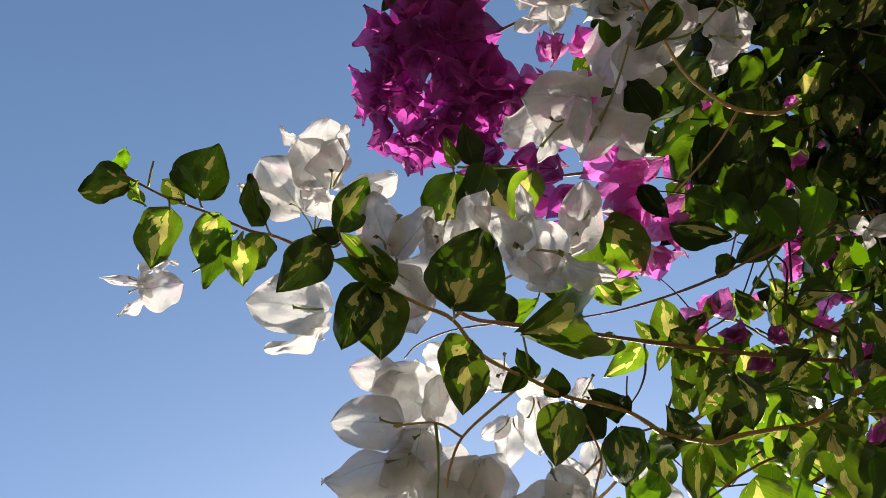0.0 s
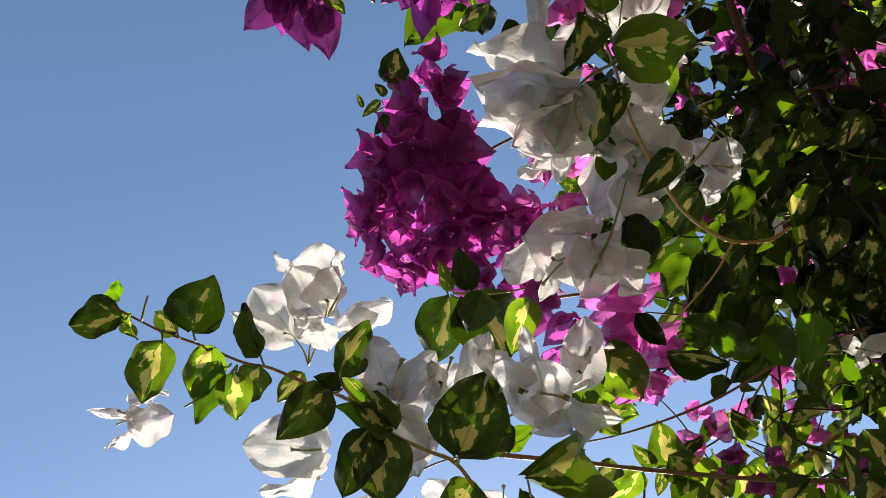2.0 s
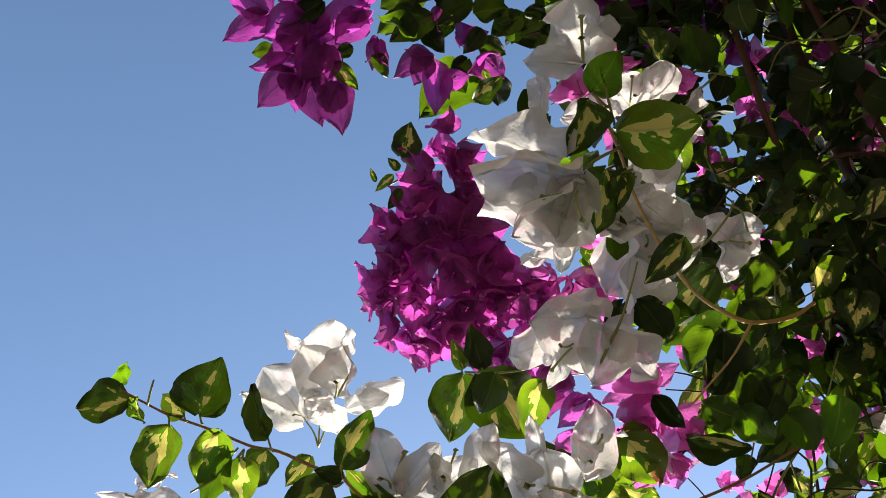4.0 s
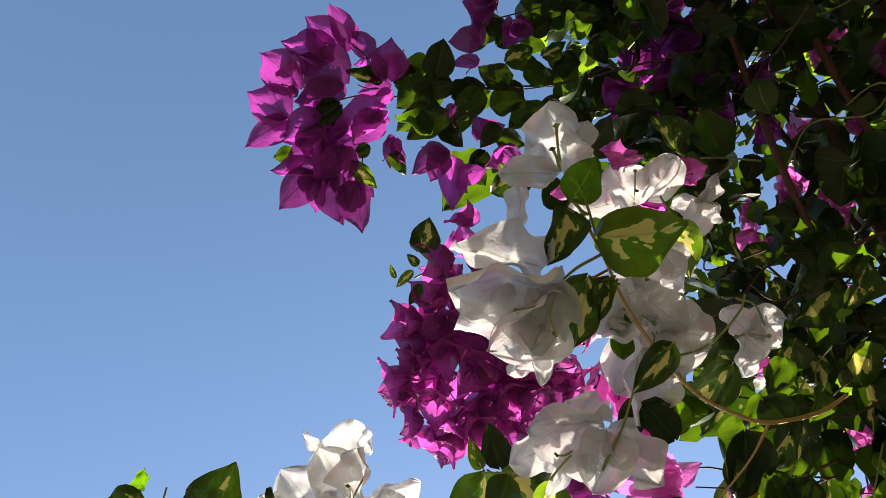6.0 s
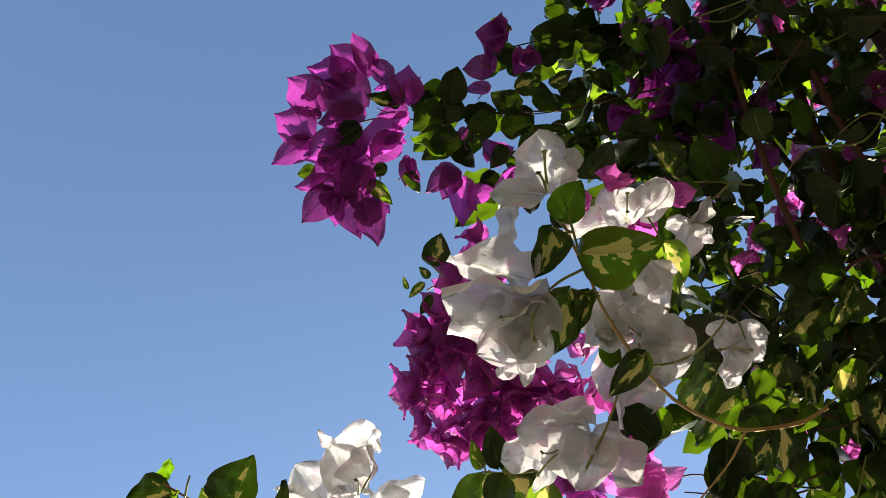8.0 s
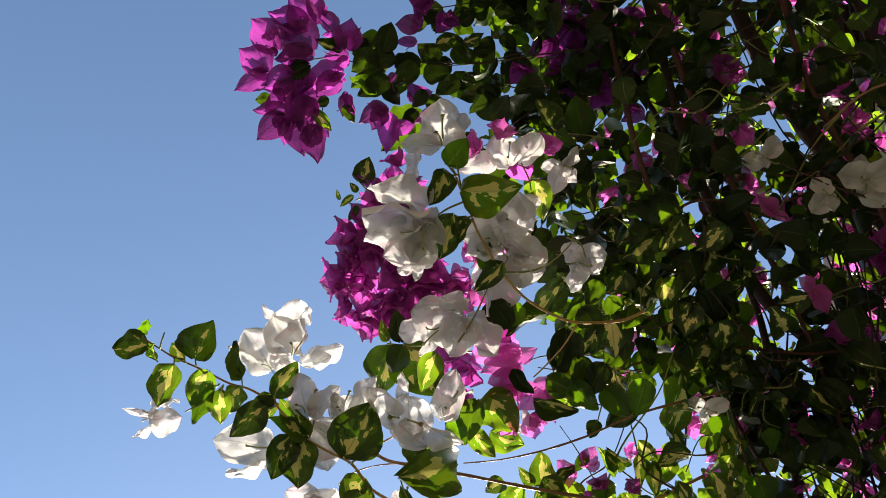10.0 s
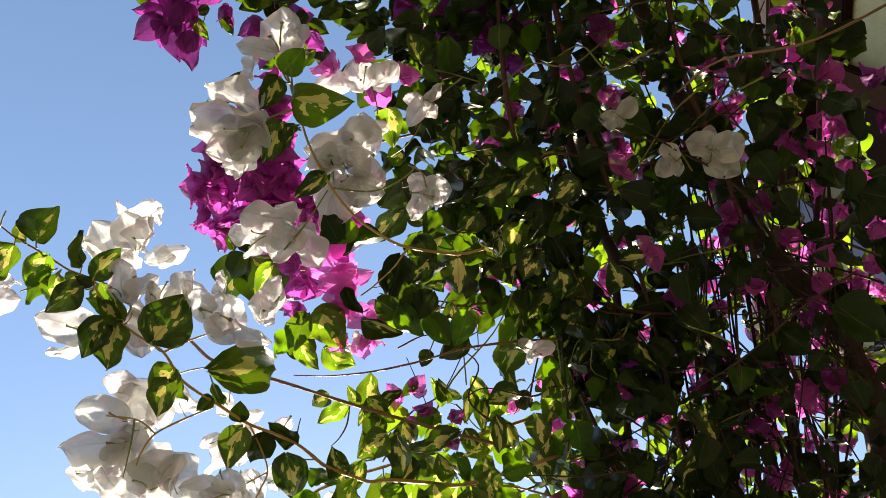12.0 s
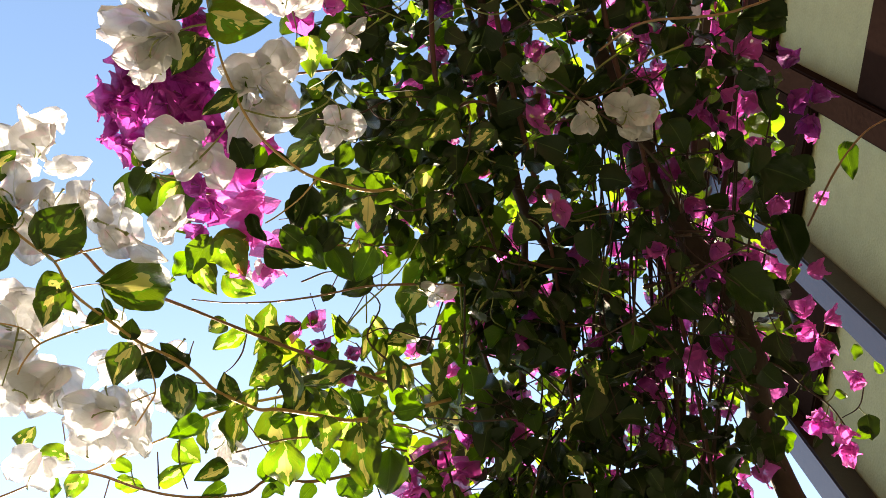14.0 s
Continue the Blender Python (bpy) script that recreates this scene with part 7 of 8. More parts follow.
leaf(pink_cluster, "dusky", (0.3343, 0.2015, 2.1272), (0.3266, 0.2294, 2.1235), (0.40, -0.01, -0.91), 0.69)
leaf(pink_cluster, "dusky", (0.2272, 0.3017, 2.0532), (0.2177, 0.3289, 2.0370), (0.59, -0.25, -0.77), 0.64)
leaf(pink_cluster, "cream", (0.2113, 0.2975, 2.0595), (0.2196, 0.3199, 2.0566), (-0.42, 0.04, -0.91), 0.83)
leaf(pink_cluster, "green", (0.3423, 0.2730, 2.1336), (0.3386, 0.2954, 2.1255), (-0.01, -0.34, -0.94), 0.73)
leaf(pink_cluster, "green", (0.2318, 0.2488, 2.1061), (0.2268, 0.2719, 2.0936), (0.28, -0.41, -0.87), 0.76)
leaf(pink_cluster, "dusky", (0.2236, 0.2576, 2.0829), (0.2166, 0.2946, 2.0681), (-0.17, -0.39, -0.90), 0.90)
leaf(pink_cluster, "green", (0.3120, 0.2590, 2.0967), (0.3213, 0.2868, 2.0775), (0.04, -0.58, -0.82), 0.64)
leaf(pink_cluster, "cream", (0.3069, 0.1905, 2.1022), (0.2799, 0.2101, 2.0869), (0.48, -0.03, -0.88), 0.81)
leaf(pink_cluster, "dusky", (0.3139, 0.2372, 2.1316), (0.2767, 0.2680, 2.1216), (-0.09, -0.41, -0.91), 0.87)
leaf(pink_cluster, "dusky", (0.2133, 0.2563, 2.1297), (0.1761, 0.2849, 2.1172), (0.24, -0.11, -0.96), 0.71)
leaf(pink_cluster, "dusky", (0.2797, 0.2802, 2.0752), (0.2835, 0.3059, 2.0741), (0.36, -0.09, -0.93), 0.69)
leaf(pink_cluster, "cream", (0.2716, 0.3106, 2.0749), (0.2779, 0.3419, 2.0650), (0.32, -0.35, -0.88), 0.62)
leaf(pink_cluster, "dusky", (0.2882, 0.1964, 2.1084), (0.2432, 0.2088, 2.0897), (0.38, -0.02, -0.93), 0.74)
leaf(pink_cluster, "cream", (0.3449, 0.3032, 2.0933), (0.3140, 0.3131, 2.0764), (0.29, -0.49, -0.82), 0.71)
leaf(pink_cluster, "dusky", (0.3445, 0.2059, 2.0984), (0.3145, 0.2176, 2.0905), (0.06, -0.46, -0.89), 0.78)
leaf(pink_cluster, "dusky", (0.2637, 0.1771, 2.1008), (0.2452, 0.1990, 2.0917), (0.43, -0.01, -0.90), 0.64)
leaf(pink_cluster, "dusky", (0.3365, 0.2342, 2.1196), (0.3166, 0.2592, 2.1169), (-0.07, -0.17, -0.98), 0.75)
leaf(pink_cluster, "dusky", (0.2503, 0.2154, 2.1396), (0.2338, 0.2289, 2.1280), (0.46, -0.18, -0.87), 0.83)
leaf(pink_cluster, "cream", (0.3399, 0.2831, 2.1000), (0.3364, 0.3448, 2.0812), (0.76, -0.15, -0.64), 0.72)
leaf(pink_cluster, "green", (0.2450, 0.2511, 2.0708), (0.2301, 0.2590, 2.0537), (0.55, -0.47, -0.69), 0.76)
leaf(pink_cluster, "green", (0.2786, 0.2301, 2.1310), (0.2608, 0.2518, 2.1179), (0.08, -0.46, -0.88), 0.66)
leaf(pink_cluster, "green", (0.2988, 0.3205, 2.0814), (0.2987, 0.3395, 2.0778), (0.46, -0.16, -0.87), 0.64)
leaf(pink_cluster, "green", (0.2319, 0.2995, 2.0919), (0.2027, 0.3202, 2.0835), (0.16, -0.18, -0.97), 0.69)
leaf(pink_cluster, "dusky", (0.1870, 0.3010, 2.0974), (0.1532, 0.3328, 2.0822), (0.23, -0.22, -0.95), 0.85)
leaf(pink_cluster, "cream", (0.3003, 0.2493, 2.1175), (0.2951, 0.2779, 2.1190), (-0.21, 0.01, -0.98), 0.79)
leaf(pink_cluster, "green", (0.2482, 0.3274, 2.0785), (0.2338, 0.3370, 2.0682), (0.04, -0.70, -0.71), 0.80)
leaf(pink_cluster, "dusky", (0.2494, 0.2273, 2.1066), (0.2244, 0.2411, 2.0963), (0.14, -0.42, -0.90), 0.86)
leaf(pink_cluster, "dusky", (0.3190, 0.2512, 2.1184), (0.3202, 0.2758, 2.1111), (-0.03, -0.28, -0.96), 0.67)
leaf(pink_cluster, "dusky", (0.2925, 0.2582, 2.0713), (0.2796, 0.2813, 2.0540), (-0.06, -0.62, -0.78), 0.88)
leaf(pink_cluster, "cream", (0.2905, 0.3159, 2.0968), (0.3103, 0.3472, 2.0952), (0.09, -0.11, -0.99), 0.87)
leaf(pink_cluster, "dusky", (0.3077, 0.3056, 2.0991), (0.3001, 0.3339, 2.0816), (-0.29, -0.56, -0.78), 0.63)
leaf(pink_cluster, "dusky", (0.2421, 0.1786, 2.0955), (0.2408, 0.1897, 2.0879), (-0.08, -0.57, -0.82), 0.81)
leaf(pink_cluster, "green", (0.3616, 0.2419, 2.1193), (0.3472, 0.2657, 2.1089), (-0.08, -0.44, -0.90), 0.88)
leaf(pink_cluster, "cream", (0.2750, 0.3237, 2.0671), (0.2557, 0.3814, 2.0524), (0.58, -0.02, -0.82), 0.82)

low_branch = thing("bougainvillea_branch", (0.2385, 0.5477, 2.0424), "low bougainvillea branch with small variegated leaves and brown stem", "plant", "bougainvillea branches")
stem(low_branch, [(0.2717, 0.5162, 2.0099), (0.2268, 0.5099, 1.9944), (0.1630, 0.5021, 1.9702), (0.1209, 0.4880, 1.9581), (0.1003, 0.4865, 1.9384), (0.0543, 0.4753, 1.9253), (0.0181, 0.4622, 1.9232), (-0.0137, 0.4482, 1.9266), (-0.0358, 0.4422, 1.9256), (-0.0696, 0.4507, 1.9246), (-0.0988, 0.4609, 1.9224), (-0.1278, 0.4694, 1.9210)], 0.0017, 0.0009, TWIG, "stem", 0.25)
stem(low_branch, [(0.2764, 0.4320, 2.0584), (0.2087, 0.4298, 2.0320), (0.1588, 0.4239, 2.0058), (0.1370, 0.4184, 1.9881), (0.1037, 0.4134, 1.9710), (0.0791, 0.4149, 1.9614), (0.0694, 0.4135, 1.9518), (0.0431, 0.4238, 1.9439), (0.0025, 0.4355, 1.9365), (-0.0207, 0.4437, 1.9292), (-0.0424, 0.4462, 1.9299)], 0.0017, 0.0009, TWIG_TAN, "stem", 0.25)
stem(low_branch, [(0.0506, 0.4295, 1.9462), (0.0497, 0.4484, 1.9378), (0.0556, 0.4690, 1.9280)], 0.0009, 0.0006, RED_STEM, "twig", 0.25)
stem(low_branch, [(0.0311, 0.4688, 1.9301), (0.0309, 0.4527, 1.9374), (0.0310, 0.4392, 1.9434)], 0.0008, 0.0006, RED_STEM, "twig", 0.25)
stem(low_branch, [(0.1026, 0.4258, 1.9699), (0.1156, 0.4508, 1.9675), (0.1227, 0.4650, 1.9658)], 0.0007, 0.0005, TWIG, "twig", 0.25)
stem(low_branch, [(0.1188, 0.4854, 1.9550), (0.1219, 0.4700, 1.9633), (0.1246, 0.4639, 1.9675)], 0.0009, 0.0006, RED_STEM, "twig", 0.25)
stem(low_branch, [(-0.0476, 0.4557, 1.9426), (-0.0478, 0.4386, 1.9502), (-0.0505, 0.4139, 1.9616)], 0.0007, 0.0005, TWIG, "twig", 0.25)
stem(low_branch, [(-0.0110, 0.4591, 1.9380), (-0.0166, 0.4747, 1.9314), (-0.0205, 0.4837, 1.9277)], 0.0007, 0.0005, TWIG, "twig", 0.25)
leaf(low_branch, "cream", (-0.0878, 0.4347, 1.9553), (-0.0742, 0.4178, 1.9618), (-0.08, -0.41, -0.91), .8, stalk=(-0.0860, 0.4383, 1.9535))
leaf(low_branch, "cream", (-0.0461, 0.4440, 1.9477), (-0.0763, 0.4402, 1.9519), (-0.04, -0.56, -0.83), .78)
leaf(low_branch, "cream", (-0.0329, 0.4549, 1.9417), (-0.0516, 0.4780, 1.9328), (0.06, -0.31, -0.95), .6)
leaf(low_branch, "some", (-0.0575, 0.4587, 1.9420), (-0.0622, 0.4762, 1.9345), (-0.08, -0.41, -0.91), .6)
leaf(low_branch, "green", (0.0074, 0.4534, 1.9390), (-0.0136, 0.4407, 1.9465), (0.12, -0.65, -0.75), .5, stalk=(0.0107, 0.4660, 1.9331))
leaf(low_branch, "cream", (-0.0047, 0.4605, 1.9368), (0.0173, 0.4705, 1.9305), (-0.08, -0.41, -0.91), .62)
leaf(low_branch, "lit", (0.0324, 0.4626, 1.9328), (0.0615, 0.4484, 1.9368), (0.00, -0.26, -0.96), .5)
leaf(low_branch, "lit", (0.0485, 0.4322, 1.9452), (0.0671, 0.4492, 1.9373), (-0.04, -0.38, -0.92), .95, stalk=(0.0501, 0.4394, 1.9418))
leaf(low_branch, "dusky", (0.0881, 0.4607, 1.9462), (0.0613, 0.4619, 1.9307), (0.30, -0.76, -0.57), .62)
leaf(low_branch, "some", (0.0856, 0.4750, 1.9387), (0.0658, 0.4780, 1.9245), (0.42, -0.56, -0.71), .6)
leaf(low_branch, "cream", (0.0740, 0.4154, 1.9559), (0.0709, 0.4436, 1.9422), (-0.41, -0.44, -0.80), .35)
leaf(low_branch, "dusky", (0.0983, 0.4186, 1.9703), (0.0965, 0.4563, 1.9534), (0.27, -0.38, -0.88), .46)
leaf(low_branch, "some", (0.1179, 0.4850, 1.9546), (0.1304, 0.4652, 1.9704), (0.19, -0.53, -0.82), .85)
leaf(low_branch, "cream", (0.1302, 0.4286, 1.9856), (0.1400, 0.4727, 1.9728), (-0.04, -0.27, -0.96), .82, stalk=(0.1305, 0.4210, 1.9889))
leaf(low_branch, "lit", (0.1587, 0.4377, 1.9982), (0.1438, 0.4752, 1.9740), (-0.19, -0.58, -0.79), .62)
leaf(low_branch, "cream", (0.1516, 0.4158, 2.0034), (0.1586, 0.4514, 1.9924), (0.12, -0.31, -0.94), .82)
leaf(low_branch, "some", (0.1255, 0.4882, 1.9578), (0.1335, 0.5050, 1.9555), (0.05, -0.16, -0.99), .7)
leaf(low_branch, "some", (0.1262, 0.4923, 1.9565), (0.1143, 0.4997, 1.9463), (0.23, -0.64, -0.73), .6)
leaf(low_branch, "some", (0.1607, 0.5062, 1.9706), (0.1470, 0.5163, 1.9585), (0.18, -0.64, -0.75), .7)
leaf(low_branch, "lit", (0.1986, 0.4602, 2.0105), (0.2029, 0.5071, 1.9931), (-0.24, -0.32, -0.92), .72)
leaf(low_branch, "cream", (0.1871, 0.4324, 2.0161), (0.1708, 0.4665, 1.9928), (0.16, -0.50, -0.85), .7)
leaf(low_branch, "some", (0.2397, 0.4798, 2.0234), (0.2509, 0.5093, 2.0164), (-0.00, -0.23, -0.97), .8)
leaf(low_branch, "cream", (0.2243, 0.4493, 2.0285), (0.2339, 0.4831, 2.0191), (-0.36, -0.15, -0.92), .7)
leaf(low_branch, "cream", (0.2076, 0.4541, 2.0178), (0.2117, 0.4833, 2.0076), (0.28, -0.35, -0.89), .5)
leaf(low_branch, "cream", (0.2469, 0.4095, 2.0674), (0.2256, 0.4253, 2.0502), (0.16, -0.62, -0.77), .8)
leaf(low_branch, "cream", (0.2642, 0.4616, 2.0538), (0.2672, 0.4995, 2.0391), (-0.41, -0.30, -0.86), .4)
leaf(low_branch, "cream", (0.2365, 0.4274, 2.0440), (0.2254, 0.4496, 2.0289), (-0.16, -0.61, -0.78), .7)
leaf(low_branch, "cream", (0.2189, 0.3867, 2.0522), (0.2094, 0.4143, 2.0356), (0.29, -0.42, -0.86), .45)
leaf(low_branch, "cream", (0.2587, 0.3793, 2.0753), (0.2630, 0.4116, 2.0637), (-0.24, -0.30, -0.92), .4)
leaf(low_branch, "cream", (0.1987, 0.4111, 2.0313), (0.1871, 0.4324, 2.0161), (0.01, -0.58, -0.82), .6)
leaf(low_branch, "some", (0.1794, 0.4845, 1.9900), (0.1629, 0.5031, 1.9731), (0.09, -0.62, -0.78), .7)
leaf(low_branch, "cream", (0.2100, 0.4954, 2.0017), (0.2322, 0.5210, 2.0022), (0.05, -0.02, -1.00), .7)
leaf(low_branch, "some", (0.1888, 0.5104, 1.9841), (0.2036, 0.5387, 1.9801), (0.06, -0.17, -0.98), .8)
leaf(low_branch, "cream", (0.1484, 0.3759, 2.0183), (0.1268, 0.3872, 1.9892), (0.35, -0.75, -0.55), .8)
leaf(low_branch, "some", (0.1759, 0.3892, 2.0282), (0.1671, 0.4111, 2.0141), (-0.27, -0.59, -0.76), .7)
leaf(low_branch, "dry", (0.3152, 0.5097, 2.0569), (0.3351, 0.5418, 2.0520), (-0.08, -0.10, -0.99), .85)
flower(low_branch, "pink", (0.2723, 0.5268, 2.0193), (0.17, -0.60, -0.78), 0.0375, 30, 45)
flower(low_branch, "pink", (0.2574, 0.5323, 2.0098), (-0.66, 0.03, -0.75), 0.0341, 69, 38)
flower(low_branch, "pink", (0.2625, 0.5472, 2.0060), (-0.29, 0.27, -0.92), 0.0373, 47, 45)
flower(low_branch, "pink", (0.2862, 0.5473, 2.0172), (0.62, -0.07, -0.78), 0.0315, 60, 46)
flower(low_branch, "pink", (0.3044, 0.5453, 2.0265), (0.56, -0.62, -0.56), 0.0286, 74, 37)
flower(low_branch, "purple", (0.3560, 0.5818, 2.0542), (0.20, 0.04, -0.98), 0.0266, 77, 36)
flower(low_branch, "purple", (0.1658, 0.3916, 2.0099), (-0.85, -0.27, -0.44), 0.0164, 116, 49)
flower(low_branch, "purple", (0.1737, 0.3865, 2.0124), (-0.13, -0.97, -0.19), 0.0147, 60, 40)
flower(low_branch, "purple", (0.1980, 0.3933, 2.0090), (0.56, -0.78, -0.28), 0.0164, 70, 39)
flower(low_branch, "purple", (0.1958, 0.4056, 2.0030), (0.21, 0.20, -0.96), 0.0147, 24, 47)
flower(low_branch, "purple", (0.1876, 0.3996, 2.0059), (-0.32, -0.17, -0.93), 0.0147, 60, 44)

wall_shoot = thing("bougainvillea_branch", (0.6365, 0.4922, 2.1224), "thin bougainvillea shoot with a few pink blooms against the house wall", "plant", "bougainvillea branches")
stem(wall_shoot, [(0.6160, 0.4817, 2.1069), (0.6593, 0.4848, 2.1019), (0.6953, 0.5107, 2.0873), (0.7193, 0.5279, 2.0775), (0.7368, 0.5507, 2.0658)], 0.0016, 0.0008, BARK, "stem", 0.25)
stem(wall_shoot, [(0.6423, 0.4506, 2.1187), (0.6726, 0.4651, 2.1097), (0.7103, 0.4540, 2.1115), (0.7152, 0.4824, 2.0983), (0.7015, 0.5107, 2.0868)], 0.0010, 0.0007, BARK, "twig", 0.25)
stem(wall_shoot, [(0.7575, 0.5055, 2.0845), (0.7503, 0.5281, 2.0749), (0.7311, 0.5393, 2.0714)], 0.0008, 0.0006, BARK, "twig", 0.25)
stem(wall_shoot, [(0.6791, 0.3266, 2.1165), (0.6855, 0.2563, 2.0926), (0.7149, 0.2233, 2.1050), (0.7435, 0.2082, 2.1095)], 0.0012, 0.0008, TWIG, "twig", 0.25)
flower(wall_shoot, "pink", (0.7022, 0.4461, 2.1109), (-0.89, 0.10, -0.44), 0.0245, 102, 34, stalk=(0.7039, 0.4559, 2.1112))
flower(wall_shoot, "pink", (0.7071, 0.4566, 2.1040), (0.39, 0.55, -0.74), 0.0245, 101, 34, stalk=(0.7111, 0.4588, 2.1093))
flower(wall_shoot, "pink", (0.6953, 0.4366, 2.1200), (-0.45, -0.89, -0.03), 0.0235, 55, 34, stalk=(0.7014, 0.4566, 2.1111))
flower(wall_shoot, "pink", (0.7193, 0.4450, 2.1200), (0.77, -0.58, -0.27), 0.0215, 83, 34, stalk=(0.7105, 0.4550, 2.1111))
flower(wall_shoot, "pink", (0.7077, 0.4721, 2.0999), (-0.38, 0.60, -0.70), 0.0235, 112, 34, stalk=(0.7134, 0.4723, 2.1030))
flower(wall_shoot, "pink", (0.7190, 0.5425, 2.0718), (-0.91, -0.32, -0.24), 0.0246, 67, 34, stalk=(0.7261, 0.5368, 2.0730))
flower(wall_shoot, "pink", (0.7234, 0.5428, 2.0611), (0.24, 0.61, -0.76), 0.0233, 1, 34, stalk=(0.7297, 0.5414, 2.0706))
flower(wall_shoot, "pink", (0.7037, 0.5388, 2.0680), (-0.89, 0.10, -0.44), 0.0213, 36, 34, stalk=(0.7172, 0.5264, 2.0784))
flower(wall_shoot, "pink", (0.7379, 0.5640, 2.0633), (-0.23, 0.64, -0.73), 0.0236, 63, 34, stalk=(0.7368, 0.5507, 2.0658))
flower(wall_shoot, "pink", (0.7322, 0.5706, 2.0625), (0.39, 0.55, -0.74), 0.0236, 20, 34, stalk=(0.7368, 0.5507, 2.0658))
flower(wall_shoot, "pink", (0.7528, 0.4949, 2.0855), (-0.89, 0.10, -0.44), 0.0192, 115, 34, stalk=(0.7575, 0.5055, 2.0845))
flower(wall_shoot, "pink", (0.7433, 0.4943, 2.0798), (-0.23, 0.64, -0.73), 0.0159, 43, 34, stalk=(0.7575, 0.5055, 2.0845))
flower(wall_shoot, "pink", (0.6442, 0.3783, 2.1474), (-0.89, 0.10, -0.44), 0.0267, 26, 34)
flower(wall_shoot, "pink", (0.6649, 0.3865, 2.1481), (0.39, 0.55, -0.74), 0.0268, 1, 34)
flower(wall_shoot, "pink", (0.6556, 0.3657, 2.1485), (0.16, -0.99, -0.03), 0.0244, 118, 34)
flower(wall_shoot, "pink", (0.6481, 0.3911, 2.1451), (-0.38, 0.60, -0.70), 0.0235, 76, 34)
flower(wall_shoot, "magenta", (0.6578, 0.1731, 2.1760), (0.16, -0.99, -0.03), 0.0262, 41, 34)
flower(wall_shoot, "magenta", (0.6452, 0.1889, 2.1694), (-0.89, 0.10, -0.44), 0.0262, 1, 34)
flower(wall_shoot, "magenta", (0.6641, 0.1980, 2.1680), (0.39, 0.55, -0.74), 0.0263, 52, 34)
flower(wall_shoot, "magenta", (0.6818, 0.2034, 2.1521), (0.45, -0.89, -0.10), 0.0278, 88, 34)
flower(wall_shoot, "magenta", (0.6837, 0.2197, 2.1569), (-0.38, 0.60, -0.70), 0.0263, 91, 34)
flower(wall_shoot, "pink", (0.6184, 0.1976, 2.1599), (-0.38, 0.60, -0.70), 0.0232, 24, 34)
flower(wall_shoot, "pink", (0.5989, 0.1613, 2.1828), (-0.15, -0.99, -0.01), 0.0233, 9, 34)
flower(wall_shoot, "pink", (0.6083, 0.1576, 2.1775), (0.77, -0.58, -0.27), 0.0232, 95, 34)
flower(wall_shoot, "pink", (0.5541, 0.1548, 2.1849), (-0.45, -0.89, -0.03), 0.0232, 52, 34)
flower(wall_shoot, "pink", (0.5705, 0.2111, 2.1714), (-0.07, 0.65, -0.75), 0.0235, 106, 34)
flower(wall_shoot, "pink", (0.5798, 0.2150, 2.1627), (0.39, 0.55, -0.74), 0.0234, 39, 34)
leaf(wall_shoot, "some", (0.7483, 0.2624, 2.1946), (0.7519, 0.2988, 2.1725), (-0.26, -0.48, -0.84), 0.5)
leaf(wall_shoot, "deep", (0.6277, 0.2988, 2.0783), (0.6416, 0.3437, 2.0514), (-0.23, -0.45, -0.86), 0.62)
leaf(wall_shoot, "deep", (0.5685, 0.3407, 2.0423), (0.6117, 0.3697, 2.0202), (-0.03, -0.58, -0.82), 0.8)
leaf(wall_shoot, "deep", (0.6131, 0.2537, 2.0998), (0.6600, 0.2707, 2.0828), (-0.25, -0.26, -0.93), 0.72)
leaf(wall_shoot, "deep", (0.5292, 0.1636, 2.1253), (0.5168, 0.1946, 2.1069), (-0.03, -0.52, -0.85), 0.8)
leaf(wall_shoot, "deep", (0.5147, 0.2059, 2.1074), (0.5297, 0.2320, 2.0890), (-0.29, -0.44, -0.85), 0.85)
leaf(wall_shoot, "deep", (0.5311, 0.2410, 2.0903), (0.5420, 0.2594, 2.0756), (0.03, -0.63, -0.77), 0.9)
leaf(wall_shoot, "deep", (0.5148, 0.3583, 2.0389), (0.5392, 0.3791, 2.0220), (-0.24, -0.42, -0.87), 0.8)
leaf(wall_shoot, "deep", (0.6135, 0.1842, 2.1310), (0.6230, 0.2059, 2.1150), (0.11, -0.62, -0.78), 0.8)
leaf(wall_shoot, "lit", (0.5801, 0.1748, 2.1930), (0.5921, 0.1899, 2.1797), (-0.19, -0.56, -0.81), 0.7)
leaf(wall_shoot, "lit", (0.6718, 0.3728, 2.1183), (0.6626, 0.3898, 2.1059), (0.01, -0.58, -0.81), 0.6)
leaf(wall_shoot, "lit", (0.5783, 0.2651, 2.1855), (0.5920, 0.2802, 2.1721), (-0.19, -0.55, -0.81), 0.7)
leaf(wall_shoot, "green", (0.7196, 0.4541, 2.1107), (0.7276, 0.4825, 2.0973), (0.09, -0.45, -0.89), 0.60, stalk=(0.7105, 0.4550, 2.1111))
leaf(wall_shoot, "green", (0.7470, 0.4656, 2.1033), (0.7493, 0.4827, 2.0954), (0.08, -0.43, -0.90), 0.70)
leaf(wall_shoot, "green", (0.7263, 0.5109, 2.0846), (0.7381, 0.5223, 2.0785), (-0.35, -0.13, -0.93), 0.60, stalk=(0.7140, 0.5241, 2.0797))
leaf(wall_shoot, "green", (0.7592, 0.5367, 2.0703), (0.7642, 0.5623, 2.0583), (-0.37, -0.33, -0.87), 0.80, stalk=(0.7497, 0.5284, 2.0748))
leaf(wall_shoot, "green", (0.7616, 0.5509, 2.0637), (0.7426, 0.5593, 2.0615), (-0.15, -0.55, -0.82), 0.70)
